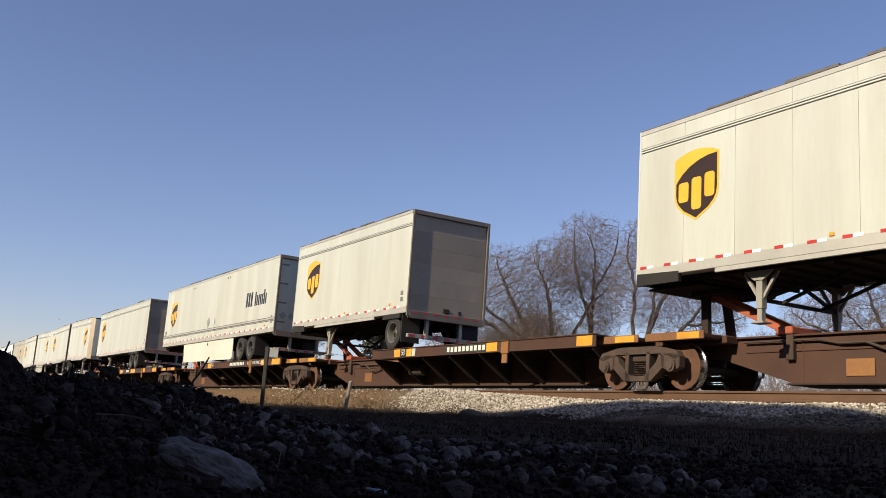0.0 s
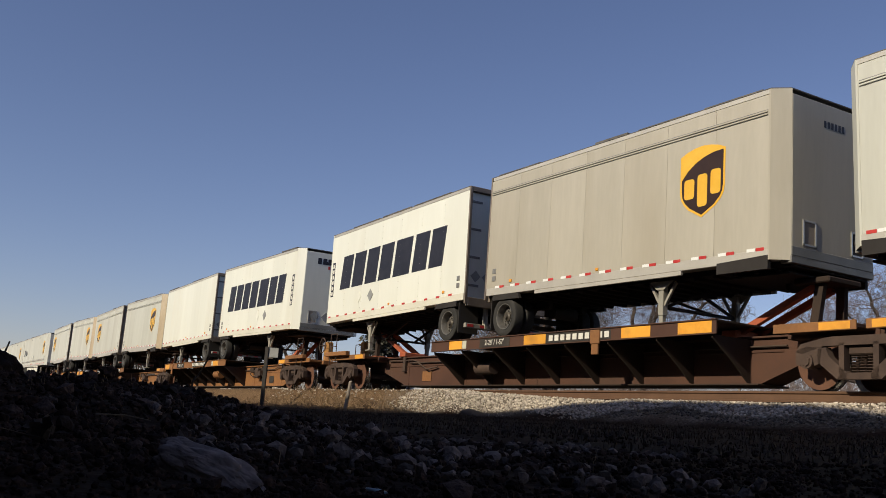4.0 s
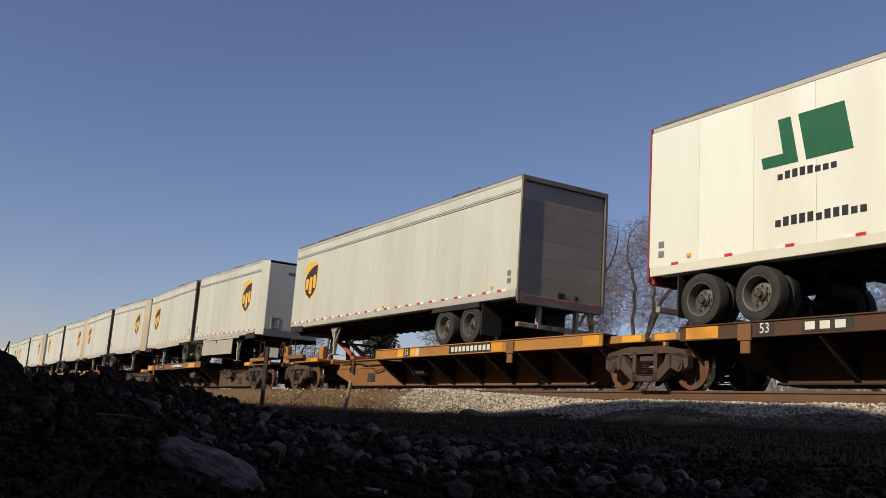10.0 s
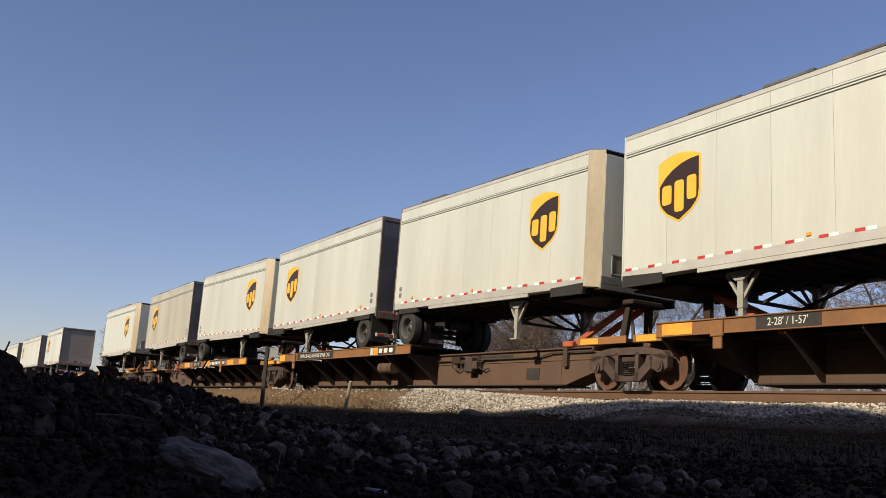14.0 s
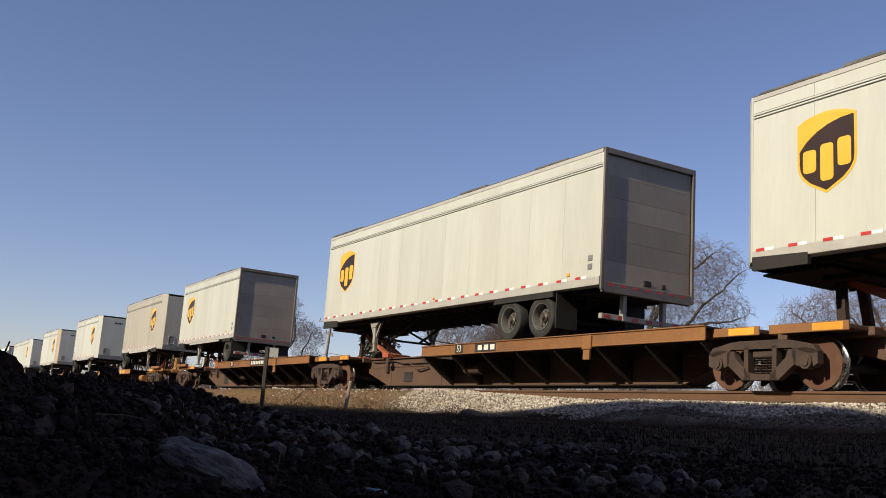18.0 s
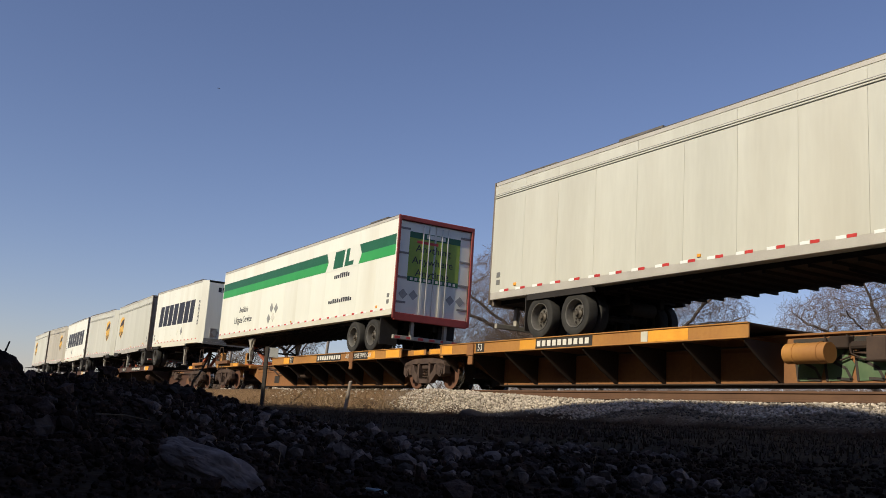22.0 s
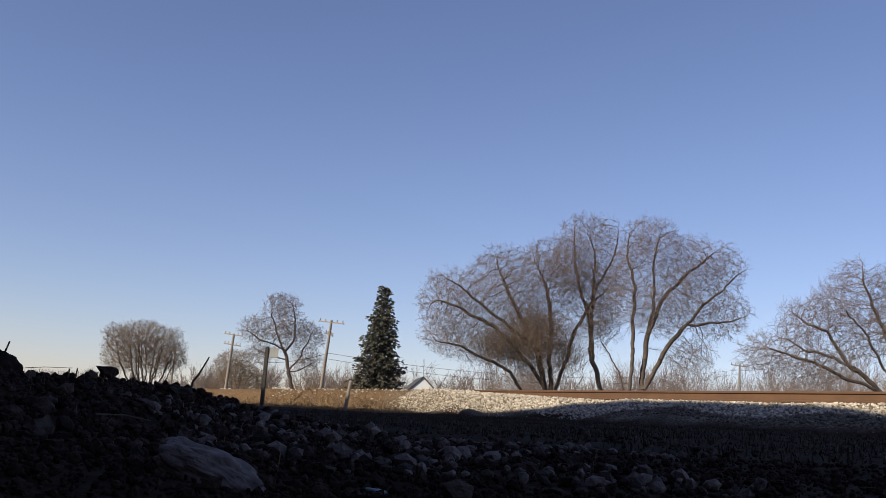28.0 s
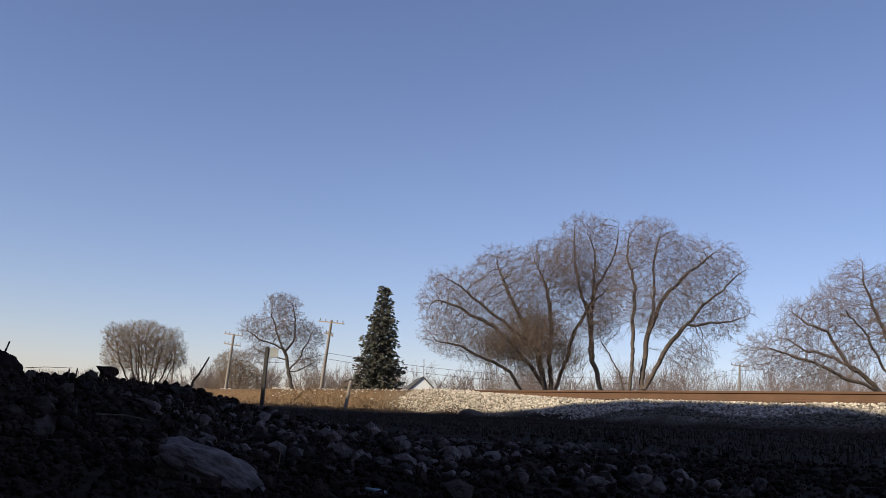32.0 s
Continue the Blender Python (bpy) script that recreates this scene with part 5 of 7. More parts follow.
    if tag in ("green", "green_dark"):
        for s in (-1, 1):
            r = random.Random(9 if tag == "green" else 12)
            fills, lines = Form(), Form()
            for k in range(8):
                x = lu - 6.7 + 0.56 * k
                top = 0.84 + 0.06 * math.sin(2.1 * k)
                fills.prism([(x, 0.20), (x + 0.42, 0.18 + 0.05 * r.random()), (x + 0.50, 0.46), (x + 0.38, 0.60), (x + 0.52, top), (x + 0.10, top - 0.04), (x - 0.04, 0.52)], "y", s * 0.292, s * 0.300)
                pts = [(x, 0.20), (x - 0.04, 0.52), (x + 0.10, top - 0.04), (x + 0.50, top), (x + 0.30, 0.62), (x + 0.12, 0.50), (x + 0.34, 0.40), (x + 0.44, 0.22), (x + 0.18, 0.24)]
                for a, b in zip(pts, pts[1:]):
                    lines.beam((a[0], s * 0.303, a[1]), (b[0], s * 0.303, b[1]), 0.006, 0.045)
            mural = part("mural", fills, TAG_GREEN, root, "faded green painted letter shapes")
            part("stroke", lines, TAG_PALE if tag == "green" else PLATE_BLACK, mural)
    if tag in ("pale", "white"):
        r = random.Random(5)
        for s in (-1, 1):
            f = Form()
            x0, n, h0, h1 = (lu - 5.4, 6, 0.2, 0.82) if tag == "pale" else (lu - 5.0, 6, 0.22, 0.58)
            for k in range(n):
                x = x0 + (0.42 if tag == "pale" else 0.36) * k
                pts = [(x + 0.34 * r.uniform(0, 1), r.uniform(h0, h1)) for _ in range(5)]
                for a, b in zip(pts, pts[1:]):
                    f.beam((a[0], s * 0.303, a[1]), (b[0], s * 0.303, b[1]), 0.006, 0.05 if tag == "pale" else 0.028)
            part("scrawl", f, TAG_PALE if tag == "pale" else PAINT_WHITE, root, "pale sprayed scrawl")
    return root


# ---------------------------------------------------------------- the train as it stands at 0 s
SPEED = 24.6
MOVERS = []


def place(root, s, turned, z, tilt=0.0):
    """Puts a thing on the train: s along the track at 0 s, turned about for those that face the other way; tilt lifts its rear."""
    root.matrix_basis = pose(s, Y_MID, z, 0, -tilt, 180 if turned else 0)
    MOVERS.append((root, s, turned, z, tilt))
    return root


PROTO = {}


def set_trailer(kind, skin, look_name, nose_right, s_left, skirted=False, corner=None, doors="roll", label="", seed=0):
    key = (kind, skin.name, look_name, skirted, corner.name if corner else "", doors, seed)
    if key in PROTO:
        root, length = PROTO[key]
        root = copy_thing(root, Matrix())
    else:
        root, length = trailer(kind, skin, look_name, skirted, corner, doors, seed)
        PROTO[key] = (root, length)
    s = s_left + length if nose_right else s_left - 0.24
    twin = kind == "pup" and (-190 < s < -68 or -400 < s < -278 or s < -582.0)
    place(root, s, nose_right, root["base"] + (0.005 if twin else 0.0), 0.68 if twin else 0.0)
    tagged(root, label, "trailer", "trailers on the train")


G, T, V, C = PANEL_GREY, PANEL_TAN, PANEL_WHITE, CORNER
L_PUP = "grey-white box trailer with a brown and gold shield"
L_TAN = "dust-stained box trailer with a brown and gold shield"
L_LONG = "long grey-white box trailer with dark lettering bars and a shield"
L_MID = "grey-white two-axle box trailer with a gold shield"
L_BLOCK = "white riveted box trailer with large dark name blocks"
# (kind, skin, livery, nose towards +x, left end, skirt, corner, label, seed)
CONSIST = [
    ("pup", G, "crest", 0, -13.2, 0, None, L_PUP, 1), ("pup", G, "crest", 0, -30.8, 0, None, L_PUP, 1), ("long", G, "crest", 0, -48.75, 1, None, L_LONG, 2),
    ("mid", G, "crest", 0, -66.45, 0, None, L_MID, 3), ("pup", G, "crest", 1, -78.5, 0, C, L_PUP, 4), ("pup", G, "crest", 0, -87.7, 0, None, L_PUP, 5),
    ("pup", G, "crest", 1, -97.5, 1, None, L_PUP, 6), ("pup", G, "crest", 0, -106.8, 0, None, L_PUP, 1), ("pup", T, "crest", 1, -116.9, 0, None, L_TAN, 7),
    ("pup", V, "blocks", 0, -126.2, 0, None, L_BLOCK, 8), ("pup", V, "blocks", 1, -137.8, 0, None, L_BLOCK, 9), ("pup", V, "bare", 0, -147.2, 0, None, "plain white box trailer without markings", 10),
    ("pup", G, "crest", 1, -157.0, 0, C, L_PUP, 4), ("pup", G, "crest", 0, -166.4, 0, None, L_PUP, 5), ("pup", G, "crest", 1, -176.1, 0, C, L_PUP, 11),
    ("pup", G, "crest", 0, -185.5, 0, None, L_PUP, 18), ("long", G, "crest", 1, -205.5, 1, None, L_LONG, 12), ("long", G, "crest", 1, -223.05, 1, None, L_LONG, 12),
    ("long", G, "crest", 1, -240.8, 1, None, L_LONG, 12), ("long", V, "slogan_plain", 1, -258.9, 0, None, "white box trailer with dark lettering and a green mark", 13), ("mid", G, "crest", 0, -276.95, 0, None, L_MID, 3),
    ("pup", G, "crest", 1, -289.1, 1, None, L_PUP, 6), ("pup", G, "crest", 0, -298.1, 0, None, L_PUP, 5), ("pup", G, "crest", 1, -308.2, 0, C, L_PUP, 4),
    ("pup", G, "crest", 0, -317.5, 0, None, L_PUP, 1), ("pup", G, "crest", 1, -327.2, 0, C, L_PUP, 11), ("pup", G, "crest", 0, -336.6, 0, None, L_PUP, 5),
    ("pup", G, "crest", 1, -348.5, 0, C, L_PUP, 4), ("pup", G, "crest", 0, -358.0, 0, None, L_PUP, 1), ("pup", G, "crest", 1, -367.6, 0, C, L_PUP, 11),
    ("pup", G, "crest", 0, -377.1, 0, None, L_PUP, 5), ("pup", G, "crest", 1, -387.0, 0, C, L_PUP, 4), ("pup", T, "crest", 0, -397.0, 0, None, L_TAN, 14),
    ("pup", G, "crest", 1, -409.0, 0, C, L_PUP, 21), ("pup", G, "crest", 0, -435.3, 0, None, L_PUP, 1), ("mid", G, "crest", 0, -453.24, 0, None, L_MID, 3),
    ("mid", G, "crest", 0, -470.85, 0, None, L_MID, 15), ("pup", G, "crest", 0, -488.5, 0, None, L_PUP, 5), ("pup", T, "crest", 1, -501.25, 0, None, L_TAN, 7),
    ("pup", G, "crest", 1, -518.6, 0, None, L_PUP, 16), ("pup", G, "crest", 1, -536.4, 0, C, L_PUP, 4), ("mid", G, "crest", 1, -559.5, 0, None, L_MID, 15),
    ("long", V, "slogan_green", 0, -580.5, 0, None, "white box trailer with two green stripes and red door frame", 17), ("pup", V, "blocks", 1, -592.3, 0, None, L_BLOCK, 9), ("pup", G, "crest", 0, -601.8, 0, None, L_PUP, 18),
    ("pup", G, "crest", 1, -611.8, 0, None, L_PUP, 16), ("pup", V, "blocks", 0, -620.9, 0, None, L_BLOCK, 8), ("pup", T, "crest", 1, -630.9, 0, None, L_TAN, 7),
    ("pup", G, "crest", 0, -640.1, 0, None, L_PUP, 5),
]
for kind, skin, look_name, right, s, skirted, corner, label, seed in CONSIST:
    set_trailer(kind, skin, look_name, bool(right), s, bool(skirted), corner, "swing_red" if look_name in ("slogan_green", "slogan_plain") else "swing" if look_name in ("blocks", "slogan_plain", "bare") or kind == "long" else "roll", label, seed)


def set_unit(kind, s_left, s_right, tray_left, paint, end, figure_set, tag, label):
    lu = round(s_right - s_left, 1)
    key = ("unit", kind, lu, paint.name, end, figure_set, tag)
    if key in PROTO:
        root = copy_thing(PROTO[key], Matrix())
    else:
        root = PROTO[key] = spine_unit(kind, lu, paint, end, figure_set, tag)
    place(root, s_left if tray_left else s_right, not tray_left, 0.0)
    tagged(root, label, "spine car", "platforms of the train")


TRUCK = None


def set_truck(s):
    global TRUCK
    if TRUCK is None:
        TRUCK = root = truck()
    else:
        root = copy_thing(TRUCK, Matrix())
    place(root, s, False, 0.0)


# cars: kind, truck places from the head to the tail, trays ("l" or "r"), paint, graffiti
CARS = [
    ("single", [4.3, -13.3, -30.6, -48.4, -65.5], "rrrr", CAR_BROWN, [None] * 4),
    ("twin", [-69.9, -87.8, -107.0, -125.3], "llr", CAR_BROWN, [None] * 3),
    ("twin", [-129.3, -147.2, -166.6, -185.0], "llr", CAR_ORANGE, [None] * 3),
    ("single", [-189.0, -206.3, -223.9, -241.5, -259.1, -276.4], "llllr", CAR_BROWN, [None] * 4 + ["orange"]),
    ("twin", [-280.7, -298.4, -317.6, -335.7], "llr", CAR_RUST, [None] * 3),
    ("twin", [-340.1, -358.0, -377.2, -396.3], "llr", CAR_RUST, [None] * 3),
    ("single", [-400.5, -417.5, -435.3, -453.2, -470.8, -487.7], "lrrrr", CAR_RUST, [None] * 5),
    ("single", [-493.3, -509.5, -527.2, -544.8, -562.7, -579.8], "llllr", CAR_YELLOW, [None, "pale", "green", "green_dark", None]),
    ("twin", [-583.9, -602.3, -620.9, -639.5], "llr", CAR_BROWN, [None, "white", None]),
]
PAINT_WORDS = {CAR_BROWN: "rust-brown", CAR_ORANGE: "weathered orange", CAR_RUST: "grey-brown", CAR_YELLOW: "faded yellow"}
for ci, (kind, at, trays, paint, tags) in enumerate(CARS):
    for s in at:
        set_truck(s)
    for k, tray in enumerate(trays):
        a, b = at[k + 1], at[k]
        last = (k == 0 and tray == "l") or (k == len(trays) - 1 and tray == "r")
        figs = (k if kind == "twin" else (k + ci) % 3)
        coat = CAR_YELLOW if tags[k] == "orange" else paint
        words = PAINT_WORDS[coat] + " spine car platform with an orange-edged wheel tray"
        if tags[k] and tags[k] != "orange":
            words = PAINT_WORDS[paint] + " spine car platform with sprayed graffiti"
        set_unit(kind, a, b, tray == "l", coat, last, figs, tags[k], words)


# ---------------------------------------------------------------- trees
def tubes(name, segs, sides, mat):
    """Joins tapered tubes: segs is (n, 8): two ends and two radii."""
    p0, p1, r0, r1 = segs[:, 0:3], segs[:, 3:6], segs[:, 6], segs[:, 7]
    way = p1 - p0
    ln = np.linalg.norm(way, axis=1, keepdims=True)
    way = way / np.maximum(ln, 1e-6)
    ref = np.where(np.abs(way[:, 2:3]) > 0.9, np.array([[1.0, 0, 0]]), np.array([[0, 0, 1.0]]))
    u = np.cross(way, ref)
    u /= np.linalg.norm(u, axis=1, keepdims=True)
    v = np.cross(way, u)
    a = np.arange(sides) * 2 * np.pi / sides
    ring = np.cos(a)[None, :, None] * u[:, None, :] + np.sin(a)[None, :, None] * v[:, None, :]
    vs = np.concatenate([p0[:, None] + ring * r0[:, None, None], p1[:, None] + ring * r1[:, None, None]], 1)
    n = len(segs)
    k = np.arange(sides)
    q = np.stack([k, (k + 1) % sides, (k + 1) % sides + sides, k + sides], -1)
    fs = (q[None] + 2 * sides * np.arange(n)[:, None, None]).reshape(-1, 4)
    me = bpy.data.meshes.new(name)
    me.from_pydata(vs.reshape(-1, 3).tolist(), [], fs.tolist())
    me.polygons.foreach_set("use_smooth", np.ones(len(me.polygons), bool))
    me.materials.append(mat)
    return me


def grow(stems, levels, seed, inside=None):
    """Branches level by level. stems: rows of start, direction, length, radius. levels: dicts of count, angle, length, radius, lift, wiggle, knots.
    Returns a list of segment arrays, one for each level."""
    r = np.random.RandomState(seed)
    start = np.array([s[0:3] for s in stems], float)
    way = np.array([s[3:6] for s in stems], float)
    way /= np.linalg.norm(way, axis=1, keepdims=True)
    length, radius = np.array([s[6] for s in stems], float), np.array([s[7] for s in stems], float)
    out = []
    for li, lev in enumerate(levels):
        k = lev["knots"]
        n = len(start)
        pts, dirs = [start], [way]
        for i in range(k):
            w = dirs[-1] + r.normal(0, lev["wiggle"], (n, 3))
            w[:, 2] += lev["lift"] * (1 if np.isscalar(lev["lift"]) else 1)
            w /= np.linalg.norm(w, axis=1, keepdims=True)
            dirs.append(w)
            pts.append(pts[-1] + w * (length / k)[:, None])
        rad = [radius * (1 - (1 - lev["taper"]) * i / k) for i in range(k + 1)]
        reach = np.full(n, k)
        if inside is not None:
            ok = np.stack([inside(p) | ((p[:, 2] < 5.5) & (li == 0)) for p in pts[1:]], 1)
            reach = np.where(ok.all(1), k, np.argmin(ok, 1))
        out.append(np.concatenate([np.concatenate([pts[i], pts[i + 1], rad[i][:, None], rad[i + 1][:, None]], 1)[reach > i] for i in range(k)], 0))
        if li + 1 == len(levels):
            break
        nx = levels[li + 1]
        c = nx["count"]
        live = reach > 0
        P, Dn, R, length, share_k = np.stack(pts, 1)[live], np.stack(dirs, 1)[live], np.stack(rad, 1)[live], length[live], (reach[live] / k)[:, None]
        n = len(P)
        t = 1 - (1 - nx["from"]) * r.uniform(0, 1, (n, c)) ** 1.25
        t[:, 0] = 1.0
        t = t * share_k
        f = t * k
        i0 = np.minimum(f.astype(int), k - 1)
        fr = (f - i0)[..., None]
        rows = np.arange(n)[:, None]
        s2 = P[rows, i0] * (1 - fr) + P[rows, i0 + 1] * fr
        d2 = Dn[rows, i0 + 1]
        rr = R[rows, i0] * (1 - fr[..., 0]) + R[rows, i0 + 1] * fr[..., 0]
        side = r.normal(0, 1, (n, c, 3))
        side -= (side * d2).sum(-1, keepdims=True) * d2
        side /= np.linalg.norm(side, axis=-1, keepdims=True)
        ang = r.normal(nx["angle"], 0.22, (n, c))
        ang[:, 0] *= 0.4
        w2 = d2 * np.cos(ang)[..., None] + side * np.sin(ang)[..., None]
        l2 = length[:, None] * nx["length"] * r.uniform(0.6, 1.2, (n, c)) * (1.08 - 0.25 * t)
        start, way = s2.reshape(-1, 3), w2.reshape(-1, 3)
        way /= np.linalg.norm(way, axis=1, keepdims=True)
        length, radius = l2.reshape(-1), np.maximum((rr * nx["radius"]).reshape(-1), nx["least"])
    return out


def level(count=5, angle=0.7, length=0.55, radius=0.6, lift=0.05, wiggle=0.12, knots=4, taper=0.55, least=0.006, **more):
    return dict(count=count, angle=angle, length=length, radius=radius, lift=lift, wiggle=wiggle, knots=knots, taper=taper, least=least, **{"from": more.get("start", 0.3)})


VX = (VIEW.to_3x3() @ Vector((1, 0, 0)))
VX.z = 0
VX.normalize()
VY = Vector((-VX.y, VX.x, 0))


def crown_nodes(limbs, lobes, count, seed, step, kill, lift, deep):
    """Grows limbs into a crown that fills its lobes: twig ends reach for loose goals until they come near. Places are (across, away, up)."""
    r = np.random.RandomState(seed)
    pts, par = [], []
    for limb in limbs:
        way = [np.array([limb[i], 0.0, limb[i + 1]]) for i in range(0, len(limb), 2)]
        end = r.uniform(-deep, deep)
        near = min(range(len(pts)), key=lambda i: np.linalg.norm(pts[i] - way[0])) if pts else -1
        joins = near >= 0 and np.linalg.norm(pts[near][[0, 2]] - way[0][[0, 2]]) < 0.5 and way[0][2] > 3.9
        if joins:
            last, y0 = near, pts[near][1]
        else:
            way.insert(0, np.array([way[0][0] * 0.8, 0.0, -0.1]))
            last, y0 = -1, r.uniform(-0.3, 0.3)
        total = len(way) - 1
        bend = np.zeros(3)
        for k in range(total):
            p, q = way[k], way[k + 1]
            m = max(int(np.linalg.norm(q - p) / step), 1)
            for j in range(m):
                u = (k + (j + 1) / m) / total
                bend = bend * 0.85 + r.normal(0, 0.035, 3)
                c = p + (q - p) * (j + 1) / m + bend
                c[1] += y0 + (end - y0) * u ** 1.3
                pts.append(c)
                par.append(last)
                last = len(pts) - 1
    n0 = len(pts)
    area = np.array([c * d for _, _, c, d in lobes])
    pick = r.choice(len(lobes), count, p=area / area.sum())
    lb = np.array(lobes)[pick]
    d = r.normal(0, 1, (count, 3))
    d /= np.linalg.norm(d, axis=1, keepdims=True)
    d *= r.uniform(0, 1, (count, 1)) ** (1 / 2.1)
    goal = np.stack([lb[:, 0] + d[:, 0] * lb[:, 2], d[:, 1] * np.minimum(lb[:, 2] * 1.3, 3.4), lb[:, 1] + d[:, 2] * lb[:, 3]], -1)
    best, who = np.full(count, 1e9), np.zeros(count, int)
    live = np.ones(count, bool)
    nodes, parents = np.array(pts), list(par)
    heads = np.zeros((n0, 3))
    for i, p in enumerate(par):
        v = nodes[i] - nodes[p] if p >= 0 else np.array([0, 0, 1.0])
        heads[i] = v / max(np.linalg.norm(v), 1e-6)
    fresh = np.array([i for i in range(n0) if nodes[i, 2] > 3.6])
    for turn in range(90):
        ids = np.nonzero(live)[0]
        if not len(ids) or not len(fresh):
            break
        for part_ids in np.array_split(ids, max(1, len(ids) * len(fresh) // 1500000 + 1)):
            dd = ((goal[part_ids, None, :] - nodes[None, fresh, :]) ** 2).sum(-1)
            k = dd.argmin(1)
            v = dd[np.arange(len(part_ids)), k]
            win = v < best[part_ids]
            best[part_ids[win]], who[part_ids[win]] = v[win], fresh[k[win]]
        live &= best > kill * kill
        ids = np.nonzero(live & (best < 9.0))[0]
        if not len(ids):
            break
        pull = np.zeros((len(nodes), 3))
        v = goal[ids] - nodes[who[ids]]
        np.add.at(pull, who[ids], v / np.linalg.norm(v, axis=1, keepdims=True))
        src = np.unique(who[ids])
        grown = np.bincount(np.array([p for p in parents if p >= 0]), minlength=len(nodes))
        src = src[grown[src] < 3]
        if not len(src):
            break
        w = pull[src] / np.maximum(np.linalg.norm(pull[src], axis=1, keepdims=True), 1e-6)
        w = w + 0.55 * heads[src] + r.normal(0, 0.24, w.shape)
        w[:, 2] += lift
        w /= np.linalg.norm(w, axis=1, keepdims=True)
        fresh = np.arange(len(nodes), len(nodes) + len(src))
        nodes, heads = np.concatenate([nodes, nodes[src] + w * step]), np.concatenate([heads, w])
        parents += src.tolist()
    return nodes, np.array(parents), heads, r


def bare_tree(name, x, y, limbs, lobes, count, seed, label, twig=TWIG, step=0.22, kill=0.25, lift=0.05, droop=0.0, deep=2.4, fine=0.0058, sprays=3, shoots=()):
    """A leafless tree: limbs as (across, up) places along each, lobes of the crown as (across, up, half width, half height), shoots likewise."""
    root = thing(name)
    z = float(ground_height(np.array([x]), np.array([y]))[0])
    root.matrix_basis = pose(x, y, z)
    turn = np.array([[VX.x, VX.y, 0], [VY.x, VY.y, 0], [0, 0, 1]])
    nodes, par, heads, r = crown_nodes(limbs, lobes, count, seed, step, kill, lift, deep)
    n = len(nodes)
    load = np.full(n, 1.0)
    kids = np.bincount(par[par >= 0], minlength=n)
    for i in range(n - 1, -1, -1):
        if par[i] >= 0:
            load[par[i]] += load[i] * 0.985
    rad = np.maximum(fine, 0.0041 * load ** 0.5)
    i = np.nonzero(par >= 0)[0]
    segs = np.concatenate([nodes[par[i]] @ turn, nodes[i] @ turn, np.minimum(rad[par[i]], rad[i] * 1.6)[:, None], rad[i][:, None]], 1)
    heavy = rad[i] > 0.028
    a = new("trunk", tubes("trunk", segs[heavy], 7, BARK))
    a.parent = root
    # sprays of fine twigs along the thin wood
    thin = np.nonzero((rad < 0.022) & (par >= 0))[0]
    sprig = []
    for k in range(sprays):
        own = thin if k < 2 else thin[kids[thin] == 0]
        if k > 2:
            own = own[r.uniform(0, 1, len(own)) < 0.7]
        p = nodes[own]
        w = heads[own] * 0.9 + r.normal(0, 0.62, (len(own), 3))
        w[:, 2] += 0.12 - droop
        w /= np.linalg.norm(w, axis=1, keepdims=True)
        ln = r.uniform(0.22, 0.62, len(own))[:, None]
        q = p + w * ln * 0.55
        w2 = w + r.normal(0, 0.35, w.shape)
        w2[:, 2] -= droop
        e = q + w2 / np.linalg.norm(w2, axis=1, keepdims=True) * ln * 0.5
        w3 = w + r.normal(0, 0.7, w.shape)
        w3[:, 2] -= droop
        e2 = q + w3 / np.linalg.norm(w3, axis=1, keepdims=True) * ln * 0.42
        one = np.ones((len(own), 1)) * fine
        sprig += [np.concatenate([p @ turn, q @ turn, one, one * 0.9], 1), np.concatenate([q @ turn, e @ turn, one * 0.9, one * 0.6], 1), np.concatenate([q @ turn, e2 @ turn, one * 0.8, one * 0.6], 1)]
    b = new("crown", tubes("crown", np.concatenate([segs[~heavy]] + sprig), 3, twig))
    b.parent = root
    if shoots:
        out = []
        for ca, cu, ra, ru, m in shoots:
            p = np.stack([ca + r.normal(0, ra * 0.45, m), r.normal(0, 0.9, m), cu + r.normal(0, ru * 0.5, m)], -1)
            w = np.stack([(p[:, 0] - ca) / ra * 0.5 + r.normal(0, 0.25, m), r.normal(0, 0.3, m), 0.9 + r.normal(0, 0.3, m)], -1)
            w /= np.linalg.norm(w, axis=1, keepdims=True)
            for k in range(3):
                q = p + w * r.uniform(0.3, 0.6, (m, 1))
                out.append(np.concatenate([p @ turn, q @ turn, np.full((m, 1), 0.010 - 0.002 * k), np.full((m, 1), 0.008 - 0.002 * k)], 1))
                p, w = q, w + r.normal(0, 0.25, w.shape)
                w[:, 2] -= 0.06
                w /= np.linalg.norm(w, axis=1, keepdims=True)
        c = new("shoot_thicket", tubes("shoot_thicket", np.concatenate(out), 3, TWIG_WARM))
        c.parent = root
        tagged(c, "dense tan-brown young shoots round the stems", kind="stuff")
    tagged(root, label, "tree")
    return root


def ray_ground(px, dist):
    """The place that lies dist metres from the eye in the direction of a column of the view."""
    half = math.tan(radians(25.6))
    d = VIEW.to_3x3() @ Vector(((2 * px / 1568 - 1) * half, -(690 - 441) / 784 * half, -1))
    d.z = 0
    d.normalize()
    return d.x * dist, d.y * dist


